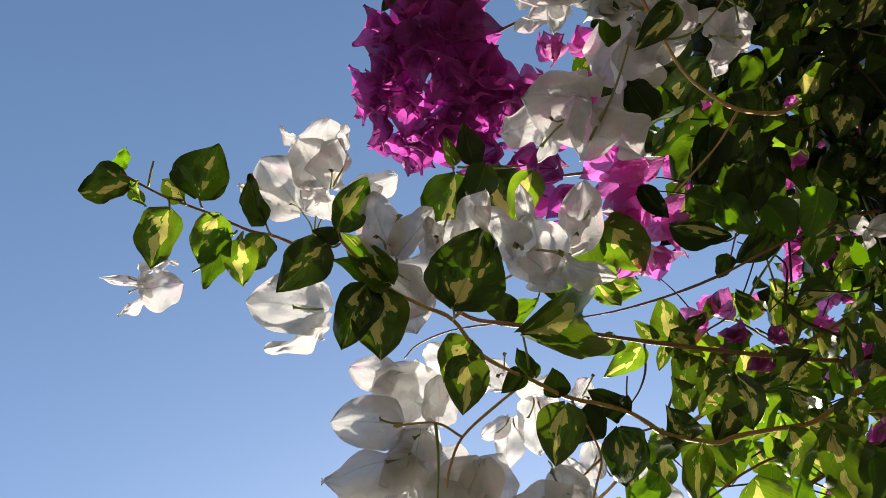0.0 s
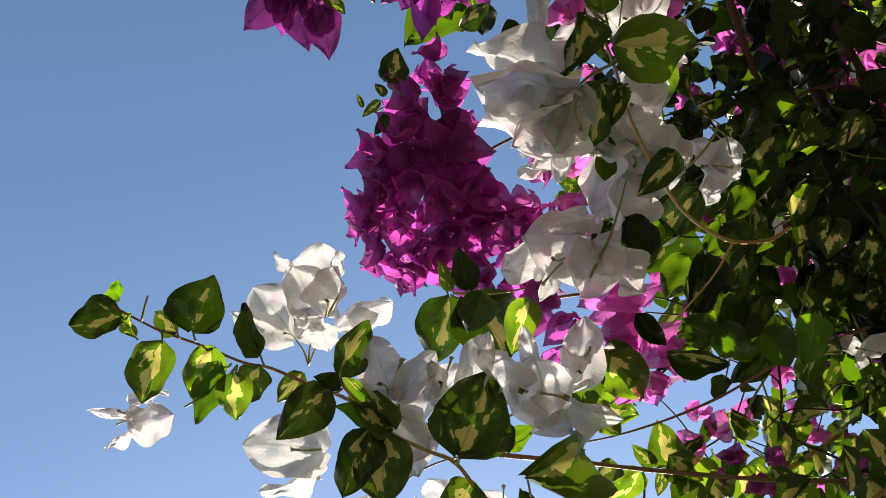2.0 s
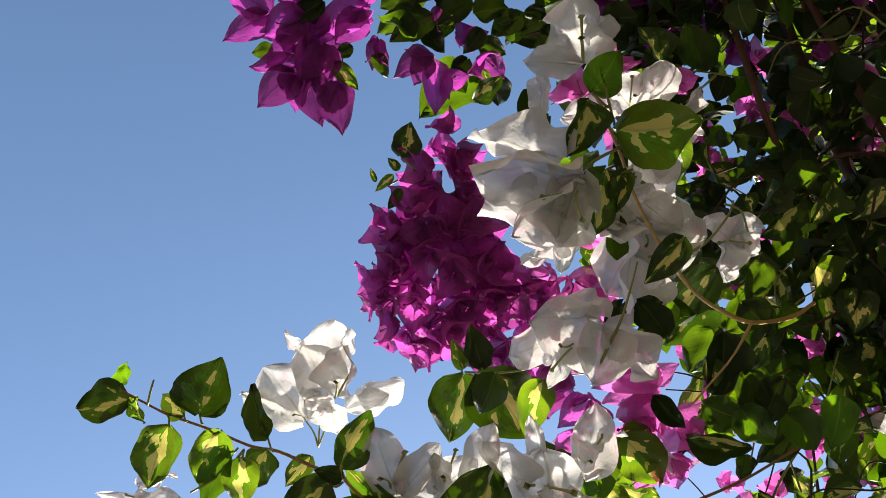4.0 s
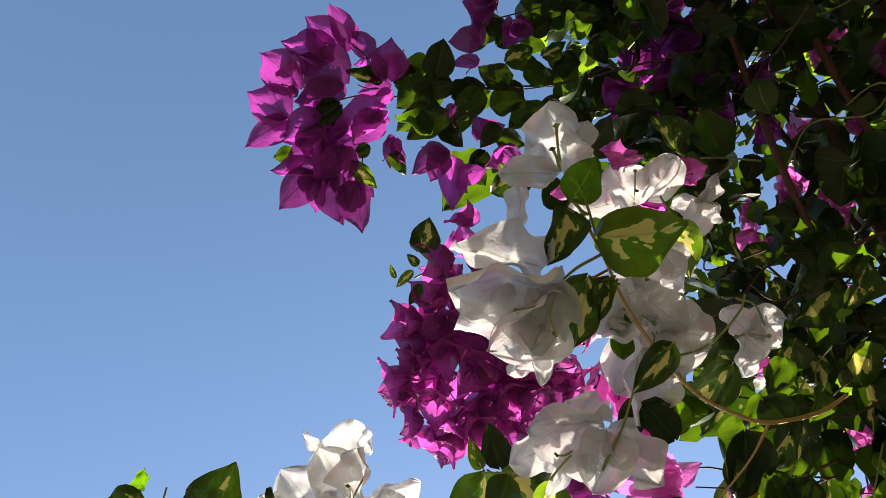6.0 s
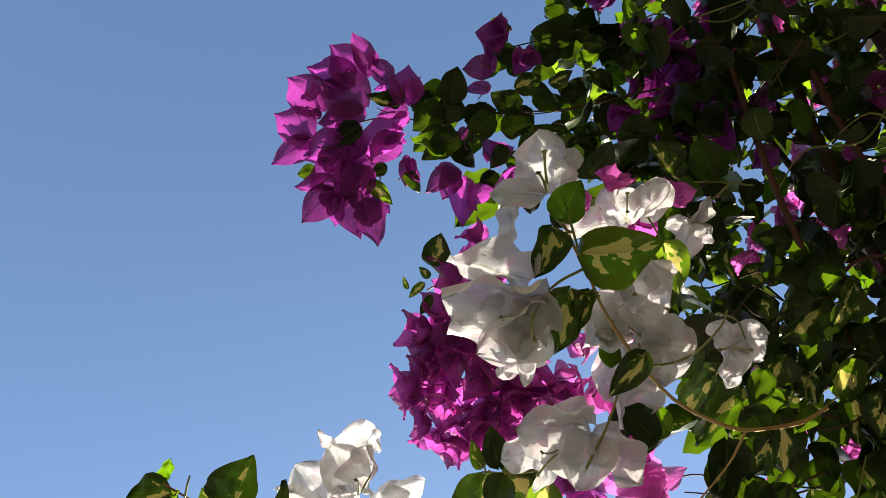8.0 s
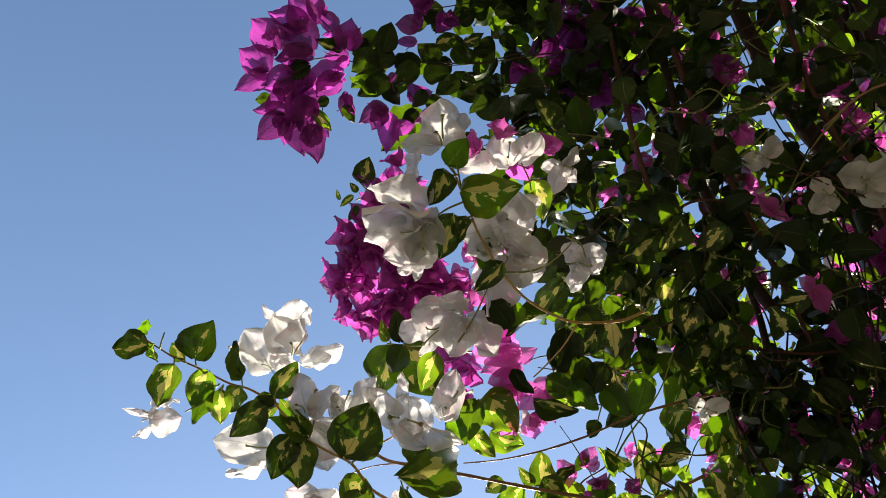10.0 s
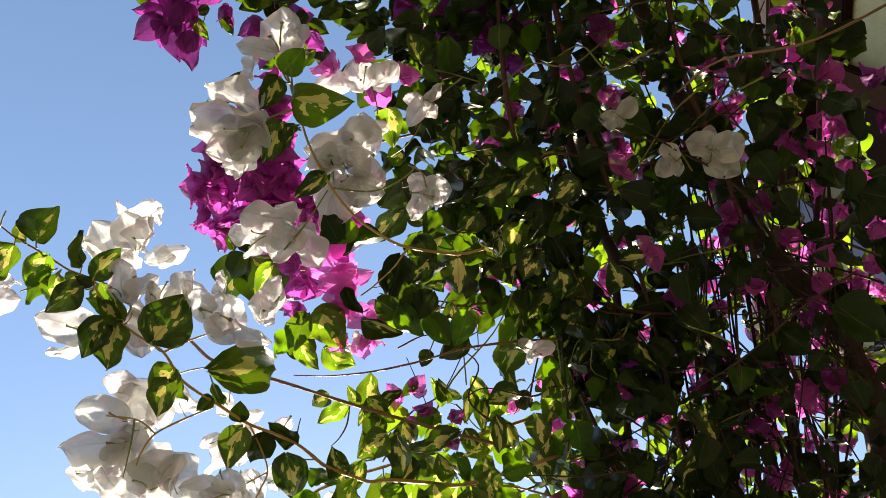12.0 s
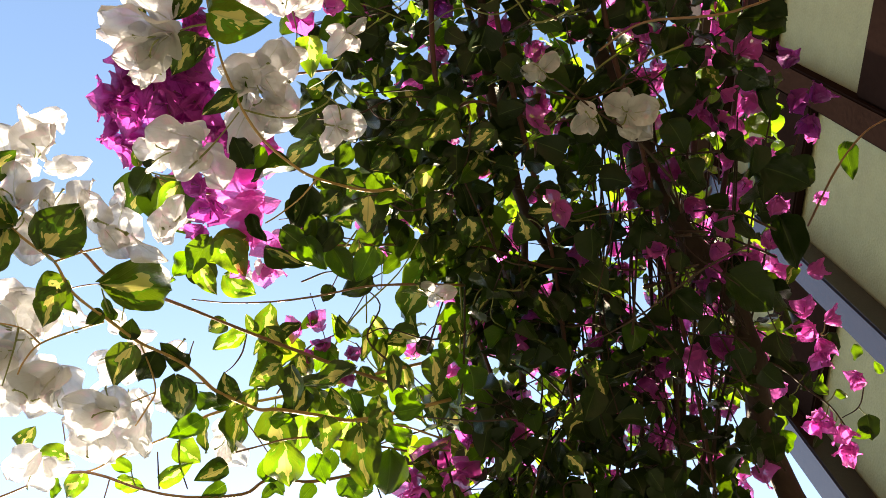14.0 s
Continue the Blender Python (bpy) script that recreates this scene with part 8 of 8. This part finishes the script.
leaf(wall_shoot, "green", (0.6891, 0.5106, 2.0878), (0.7023, 0.4937, 2.0943), (0.03, -0.34, -0.94), 0.50)
leaf(wall_shoot, "green", (0.7079, 0.5051, 2.0887), (0.7116, 0.4938, 2.0935), (-0.46, -0.47, -0.75), 0.60)
leaf(wall_shoot, "green", (0.6930, 0.4936, 2.0952), (0.6780, 0.4821, 2.1016), (0.07, -0.56, -0.83), 0.60, stalk=(0.6843, 0.5028, 2.0917))
leaf(wall_shoot, "green", (0.6824, 0.4538, 2.1139), (0.6775, 0.4254, 2.1271), (-0.13, -0.40, -0.91), 0.60, stalk=(0.6860, 0.4611, 2.1103))
leaf(wall_shoot, "green", (0.6988, 0.5675, 2.0614), (0.7089, 0.5505, 2.0682), (0.08, -0.33, -0.94), 0.50)
leaf(wall_shoot, "green", (0.6764, 0.5162, 2.0864), (0.6785, 0.5389, 2.0760), (0.06, -0.42, -0.91), 0.50, stalk=(0.6867, 0.5045, 2.0908))
leaf(wall_shoot, "green", (0.7017, 0.5050, 2.0893), (0.7198, 0.5165, 2.0826), (-0.09, -0.40, -0.91), 0.60)
leaf(wall_shoot, "green", (0.7766, 0.4943, 2.0879), (0.7709, 0.4829, 2.0935), (-0.15, -0.38, -0.91), 0.70)
leaf(wall_shoot, "green", (0.6417, 0.3967, 2.1430), (0.6686, 0.4247, 2.1282), (-0.06, -0.42, -0.90), 0.80)
leaf(wall_shoot, "green", (0.7117, 0.2894, 2.1855), (0.6638, 0.2930, 2.1879), (-0.08, -0.50, -0.86), 0.75)
leaf(wall_shoot, "green", (0.6905, 0.3460, 2.1618), (0.6884, 0.3738, 2.1495), (-0.42, -0.39, -0.82), 0.70)
leaf(wall_shoot, "green", (0.6499, 0.1527, 2.2522), (0.6156, 0.1445, 2.2587), (-0.12, -0.25, -0.96), 0.70)
leaf(wall_shoot, "green", (0.6876, 0.1416, 2.2540), (0.6482, 0.1493, 2.2539), (-0.09, -0.51, -0.86), 0.70)
leaf(wall_shoot, "green", (0.6183, 0.3000, 2.1885), (0.6360, 0.2922, 2.1905), (-0.22, -0.68, -0.70), 0.70)
leaf(wall_shoot, "green", (0.6109, 0.4589, 2.1176), (0.6420, 0.4433, 2.1220), (0.03, -0.22, -0.97), 0.80)
leaf(wall_shoot, "green", (0.6879, 0.1359, 2.2566), (0.6403, 0.1316, 2.2625), (-0.07, -0.44, -0.89), 0.70)

inner_whites = thing("bougainvillea_branch", (0.4770, 0.2251, 2.0909), "bougainvillea branch with white blooms in the shade of the shrub", "plant", "bougainvillea branches")
stem(inner_whites, [(0.5186, 0.2600, 2.0718), (0.4688, 0.2063, 2.0671), (0.4385, 0.1870, 2.0783), (0.3982, 0.1581, 2.0946)], 0.0014, 0.0008, BARK, "stem", 0.25)
f = bloom(inner_whites, "white", (0.4645, 0.1872, 2.0760), (-0.78, -0.03, -0.63), 0.0280, (0.4566, 0.1985, 2.0716))
bract(f, "white", (0.4645, 0.1872, 2.0760), (0.4415, 0.1775, 2.0823), (-0.08, -0.41, -0.91), 0.98)
bract(f, "white", (0.4645, 0.1872, 2.0760), (0.4655, 0.1657, 2.0856), (-0.08, -0.41, -0.91), 0.85)
bract(f, "white", (0.4645, 0.1872, 2.0760), (0.4934, 0.1826, 2.0757), (-0.08, -0.41, -0.91), 0.98)
bract(f, "white", (0.4645, 0.1872, 2.0760), (0.4869, 0.2088, 2.0644), (-0.08, -0.41, -0.91), 0.85)
bract(f, "white", (0.4645, 0.1872, 2.0760), (0.4686, 0.2111, 2.0649), (-0.08, -0.41, -0.91), 0.85)
f = bloom(inner_whites, "white", (0.4305, 0.1917, 2.0768), (-0.08, -0.41, -0.91), 0.0260, (0.4368, 0.1857, 2.0790))
bract(f, "white", (0.4305, 0.1917, 2.0768), (0.4117, 0.2035, 2.0731), (-0.08, -0.41, -0.91), 0.85)
bract(f, "white", (0.4305, 0.1917, 2.0768), (0.4234, 0.1749, 2.0849), (-0.08, -0.41, -0.91), 0.85)
bract(f, "white", (0.4305, 0.1917, 2.0768), (0.4324, 0.2060, 2.0702), (-0.08, -0.41, -0.91), 0.73)
f = bloom(inner_whites, "white", (0.3881, 0.1508, 2.0987), (-0.44, -0.89, -0.11), 0.0260, (0.3982, 0.1581, 2.0946))
bract(f, "white", (0.3881, 0.1508, 2.0987), (0.3673, 0.1507, 2.1005), (-0.08, -0.41, -0.91), 0.85)
bract(f, "white", (0.3881, 0.1508, 2.0987), (0.4018, 0.1366, 2.1040), (-0.08, -0.41, -0.91), 0.85)
bract(f, "white", (0.3881, 0.1508, 2.0987), (0.3876, 0.1604, 2.0945), (-0.08, -0.41, -0.91), 0.73)
f = bloom(inner_whites, "pink", (0.3833, 0.1985, 2.0777), (-0.08, -0.41, -0.91), 0.0240)
bract(f, "pink", (0.3833, 0.1985, 2.0777), (0.3758, 0.1913, 2.0815), (-0.08, -0.41, -0.91), 0.70)
bract(f, "pink", (0.3833, 0.1985, 2.0777), (0.3934, 0.2057, 2.0736), (-0.08, -0.41, -0.91), 0.70)
bract(f, "pink", (0.3833, 0.1985, 2.0777), (0.3711, 0.1793, 2.0873), (-0.08, -0.41, -0.91), 0.60)
f = bloom(inner_whites, "pink", (0.3959, 0.2629, 2.0476), (0.08, 0.57, -0.81), 0.0260)
bract(f, "pink", (0.3959, 0.2629, 2.0476), (0.3861, 0.2509, 2.0538), (-0.08, -0.41, -0.91), 0.80)
bract(f, "pink", (0.3959, 0.2629, 2.0476), (0.4027, 0.2844, 2.0374), (-0.08, -0.41, -0.91), 0.70)
bract(f, "pink", (0.3959, 0.2629, 2.0476), (0.4112, 0.2702, 2.0431), (-0.08, -0.41, -0.91), 0.60)
f = bloom(inner_whites, "white", (0.2805, 0.3383, 2.0232), (-0.08, -0.41, -0.91), 0.0260)
bract(f, "white", (0.2805, 0.3383, 2.0232), (0.2679, 0.3287, 2.0286), (-0.08, -0.41, -0.91), 0.73)
bract(f, "white", (0.2805, 0.3383, 2.0232), (0.3014, 0.3361, 2.0225), (-0.08, -0.41, -0.91), 0.73)
bract(f, "white", (0.2805, 0.3383, 2.0232), (0.2747, 0.3502, 2.0184), (-0.08, -0.41, -0.91), 0.61)
stem(inner_whites, [(0.6307, 0.0546, 2.0340), (0.5268, 0.0849, 2.0070), (0.4653, 0.1000, 2.0492), (0.4332, 0.1282, 2.0722)], 0.0014, 0.0009, TWIG, "stem", 0.25)
stem(inner_whites, [(0.5739, 0.2977, 2.0172), (0.5260, 0.3212, 2.0106), (0.4670, 0.3589, 1.9985), (0.4236, 0.3925, 2.0090)], 0.0011, 0.0007, BARK, "twig", 0.25)

# ---- the dense shrub itself ----
# its own axes: across, up the picture plane, and away
CORE, ACROSS, UPWARD, AWAY = Vector((0.4135, 0.3024, 2.1047)), Vector((0.994, 0.094, -0.057)), Vector((0.109, -0.923, 0.370)), Vector((0.018, 0.374, 0.927))
rng = random.Random(5)


def spot(r, u, a):
    k = 1 + a / 0.9
    eye = CORE - AWAY * 0.9 - ACROSS * 0.177
    return eye + (AWAY * 0.9 + ACROSS * (0.177 + r) + UPWARD * u) * k


def left_rim(u):
    """How far the leafy mass reaches to the open side at the height u."""
    return float(np.interp(u, (-0.40, -0.25, -0.18, -0.15, -0.07, -0.03, 0.08, 0.16, 0.25, 0.32, 0.50), (-0.21, -0.20, -0.19, -0.17, -0.16, -0.22, -0.28, -0.29, -0.30, -0.30, -0.26)))


def right_rim(u):
    return float(np.interp(u, (-0.40, -0.2, -0.1, 0.0, 0.08, 0.14, 0.20, 0.26, 0.40), (0.26, 0.25, 0.25, 0.25, 0.235, 0.215, 0.19, 0.20, 0.21)))


def bare(r, u):
    """The open place among the stems where few leaves grow."""
    return math.exp(-(((r - 0.145) / 0.07) ** 2 + ((u + 0.09) / 0.12) ** 2))


def crowd(r, u):
    """Share of leaves kept at a place: thin at the rim, and in the bare middle where the stems show."""
    keep = min(1.0, (r - left_rim(u)) / 0.05) * min(1.0, (right_rim(u) - r) / 0.05)
    hole = bare(r, u)
    lower = 0.32 if (u < -0.06 and r < -0.11) else 1.0
    gaps = 0.8 * noise.noise(Vector((r * 22, u * 22, 3.0))) + 0.7 * noise.noise(Vector((r * 55, u * 55, 7.0)))
    thick = float(np.interp(u, (-0.12, -0.06, 0.0, 0.10, 0.15, 0.22, 0.27), (0.9, 0.7, 0.45, 0.42, 0.5, 0.8, 1.3)))
    if u >= 0.12:
        thick = min(thick, 0.5)
    if 0.04 < r < 0.15 and u < 0.1:
        thick *= 0.75
    if u < -0.10 and -0.10 < r < 0.12:
        thick *= 1.9
    floor = 0.04
    if -0.10 < r < 0.03 and -0.26 < u < 0.10:
        thick, floor = 1.0 if u < 0.0 else 0.75, 0.08
    elif r < -0.02 and u > -0.05:
        thick = 0.62
    return keep * thick * (1 - 0.93 * hole) * lower * max(floor, min(1.0, 0.7 + 2.0 * gaps))


shrub = thing("bougainvillea_shrub", (0.70, 0.72, 0.0), "dense sunlit bougainvillea shrub climbing beside the house", "shrub")
# old stems from the ground up into the crown
for way, r0, r1 in (
        ([(0.26, -0.268, 0.06), (0.209, -0.131, 0.07), (0.177, -0.063, 0.075), (0.119, 0.002, 0.08), (0.086, 0.062, 0.085), (0.046, 0.133, 0.09), (0.012, 0.197, 0.1), (-0.02, 0.30, 0.1)], 0.016, 0.008),
        ([(0.14, -0.36, 0.12), (0.09, -0.12, 0.12), (-0.02, -0.02, 0.06), (-0.08, 0.12, 0.03), (-0.10, 0.26, 0.03), (-0.11, 0.36, 0.05)], 0.007, 0.004),
        ([(0.12, -0.34, 0.15), (0.11, -0.10, 0.15), (0.13, 0.06, 0.16), (0.10, 0.30, 0.18)], 0.006, 0.004),
        ([(0.15, -0.34, 0.10), (0.13, -0.12, 0.14), (0.08, 0.04, 0.18), (0.05, 0.30, 0.18)], 0.005, 0.003),
        ([(0.10, -0.34, 0.17), (0.12, -0.12, 0.18), (0.16, 0.02, 0.16), (0.17, 0.26, 0.18)], 0.004, 0.003),
        ([(-0.02, -0.36, 0.1), (-0.03, -0.12, 0.1), (-0.05, 0.05, 0.12), (-0.15, 0.30, 0.12)], 0.005, 0.003)):
    pts = [spot(*p) for p in way]
    if r0 > 0.01:
        pts = [Vector((0.70, 0.72, -0.1)), Vector((0.73, 0.75, 0.8)), Vector((0.74, 0.74, 1.5))] + pts
    stem(shrub, pts, r0, r1, BARK, "trunk" if r0 > 0.01 else "old_stem", 0.3, 10)
for k in range(90):
    r, u = rng.uniform(-0.24, 0.06), rng.uniform(-0.3, 0.34)
    p = spot(r, u, rng.uniform(-0.05, 0.02))
    d = Vector((rng.gauss(-0.6, 0.6), rng.gauss(0, 0.5), rng.gauss(0.2, 0.6))).normalized() * rng.uniform(0.03, 0.08)
    bend = Vector((rng.gauss(0, 0.007), rng.gauss(0, 0.007), rng.gauss(0, 0.007)))
    stem(shrub, [p - d, p - d * 0.3 + bend, p + d * 0.4 - bend, p + d], rng.uniform(0.0007, 0.0012), 0.0005, rng.choice((BARK, TWIG_GREEN, BARK)), "twig", 0.3, 6)
# reddish stems that climb side by side near the front
for way, r0 in (([(-0.10, 0.30, 0.0), (-0.075, 0.18, -0.01), (-0.04, 0.07, -0.01), (-0.005, -0.04, 0.0), (0.03, -0.2, 0.03), (0.08, -0.36, 0.06)], 0.0032),
                ([(-0.15, 0.30, 0.0), (-0.14, 0.16, -0.01), (-0.115, 0.04, 0.0), (-0.10, -0.06, 0.01), (-0.03, -0.22, 0.04), (0.05, -0.36, 0.07)], 0.0028),
                ([(0.015, 0.32, 0.0), (0.03, 0.2, -0.01), (0.075, 0.08, -0.01), (0.11, -0.03, 0.0), (0.15, -0.16, 0.03), (0.2, -0.34, 0.06)], 0.0030),
                ([(-0.12, 0.095, 0.0), (-0.09, 0.11, -0.015), (-0.02, 0.095, -0.01), (0.05, 0.115, 0.0)], 0.0017),
                ([(-0.11, -0.03, 0.0), (-0.07, -0.035, -0.01), (0.0, -0.05, -0.005), (0.09, -0.045, 0.01)], 0.0018),
                ([(-0.09, 0.17, 0.0), (0.0, 0.12, -0.015), (0.08, 0.15, -0.01)], 0.0013),
                ([(-0.04, 0.07, 0.0), (-0.09, 0.02, -0.015), (-0.13, 0.02, 0.0)], 0.0013)):
    stem(shrub, [spot(*p) for p in way], r0, r0 * 0.6, RED_STEM, "old_stem", 0.3, 8)
# thin bare twigs criss-cross the inside
for k in range(190):
    r, u, a = rng.uniform(-0.12, 0.10), rng.uniform(-0.32, 0.36), rng.uniform(0.0, 0.2)
    if k < 110:
        r, u = 0.14 + rng.gauss(0, 0.05), -0.09 + rng.gauss(0, 0.09)
    p = spot(r, u, a)
    d = Vector((rng.gauss(0, 0.6), rng.gauss(0, 0.35), 1.0 if rng.random() < 0.7 else rng.gauss(0, 0.5))).normalized() * rng.uniform(0.06, 0.15)
    bend = Vector((rng.gauss(0, 0.012), rng.gauss(0, 0.012), rng.gauss(0, 0.012)))
    if r > right_rim(u) - 0.06:
        continue
    if r + abs(d.x) > right_rim(u) - 0.05:
        d.x *= 0.2
    stem(shrub, [p - d, p + bend, p + d], rng.uniform(0.0007, 0.0018), 0.0006, BARK, "twig", 0.3, 5)


# long straight stems that rise side by side where the leaves are few
for k in range(22):
    r, a = 0.06 + 0.0055 * k + rng.gauss(0, 0.008), rng.uniform(0.03, 0.18)
    lean = rng.gauss(-0.03, 0.03)
    pts = [spot(r + lean * s + rng.gauss(0, 0.004), u, a) for s, u in ((0, -0.34), (0.4, -0.2), (0.7, -0.08), (1, 0.02), (1.4, 0.12))]
    stem(shrub, pts, rng.uniform(0.0012, 0.0026), 0.0009, BARK, "twig", 0.3, 6)


def leaf_pose(p, size):
    """A drooping leaf at p, its face roughly up or to the open side."""
    down = Vector((rng.gauss(-0.25, 0.55), rng.gauss(0.25, 0.55), rng.gauss(-0.45, 0.45))).normalized()
    face = (Vector((-0.1, 0.1, 0.9)) + Vector((rng.gauss(0, 0.45), rng.gauss(0, 0.55), rng.gauss(0, 0.4)))) * (1 if rng.random() < 0.8 else -1)
    return frame_of(p, p + down * size, face, rng.uniform(0.78, 1.0))


spots = []
while len(spots) < 1530:
    # the leaves to the front, mostly in the green with shade in its colour
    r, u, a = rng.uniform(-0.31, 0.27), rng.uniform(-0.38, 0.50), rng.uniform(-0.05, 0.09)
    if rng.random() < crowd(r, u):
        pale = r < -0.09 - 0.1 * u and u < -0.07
        kind = rng.choice(("cream", "cream", "some")) if pale else rng.choice(("deep",) * 6 + ("green", "green", "dusky")) if r < 0.05 and u < 0.14 else rng.choice(("deep",) * 10 + ("green",) * 2 + ("some",))
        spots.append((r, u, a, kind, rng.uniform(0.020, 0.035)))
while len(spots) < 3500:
    # the smaller ones behind, sky between them; sunlight is put into their green
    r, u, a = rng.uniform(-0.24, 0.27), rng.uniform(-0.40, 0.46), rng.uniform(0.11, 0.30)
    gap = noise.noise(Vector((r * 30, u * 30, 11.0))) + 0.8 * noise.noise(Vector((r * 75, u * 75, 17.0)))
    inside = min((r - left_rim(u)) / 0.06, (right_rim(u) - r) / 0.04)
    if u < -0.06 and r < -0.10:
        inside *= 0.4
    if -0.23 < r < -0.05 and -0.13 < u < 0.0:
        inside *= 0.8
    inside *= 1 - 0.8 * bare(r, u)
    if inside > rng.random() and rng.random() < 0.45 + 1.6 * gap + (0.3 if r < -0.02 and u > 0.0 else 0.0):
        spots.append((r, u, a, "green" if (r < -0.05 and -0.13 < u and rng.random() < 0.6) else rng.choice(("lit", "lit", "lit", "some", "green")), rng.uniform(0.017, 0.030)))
spots.sort(key=lambda s: s[2] + abs(s[0]) * 0.3)
soup = {"cream": ([], [], []), "deep": ([], [], []), "dusky": ([], [], []), "some": ([], [], []), "green": ([], [], []), "lit": ([], [], [])}
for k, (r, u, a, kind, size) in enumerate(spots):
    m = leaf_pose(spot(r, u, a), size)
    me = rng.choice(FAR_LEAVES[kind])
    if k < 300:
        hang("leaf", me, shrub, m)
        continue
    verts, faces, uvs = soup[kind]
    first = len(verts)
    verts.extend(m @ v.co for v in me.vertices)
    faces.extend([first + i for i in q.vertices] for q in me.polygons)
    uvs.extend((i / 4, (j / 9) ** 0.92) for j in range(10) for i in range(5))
for kind, mat in (("cream", LEAF_CREAM), ("deep", LEAF_GREEN_SHADED), ("dusky", LEAF_CREAM_SHADED), ("some", LEAF_SOME), ("green", LEAF_GREEN), ("lit", LEAF_LIT)):
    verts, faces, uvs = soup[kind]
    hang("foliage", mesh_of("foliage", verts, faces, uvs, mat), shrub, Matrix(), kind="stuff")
# blossoms scattered through the inside
for k in range(540):
    front = k % 11 == 0
    for tries in range(50):
        r, u = rng.uniform(-0.2, 0.24), rng.uniform(-0.34, 0.38)
        if k % 5 == 0:
            r, u = rng.uniform(0.04, right_rim(u) - 0.02), rng.uniform(-0.16, 0.24)
        if k > 480:
            r, u = 0.14 + rng.gauss(0, 0.05), -0.09 + rng.gauss(0, 0.09)
            break
        if rng.random() < crowd(r, u):
            break
    a = rng.uniform(-0.03, 0.05) if front else rng.uniform(0.08, 0.26)
    way = (rng.gauss(0, 1), rng.gauss(0, 1), rng.gauss(-0.3, 0.8))
    flower(shrub, rng.choice(("pink", "pink", "purple")) if front else "pink", spot(r, u, a), way, rng.uniform(0.016, 0.027), rng.uniform(0, 120), 42)
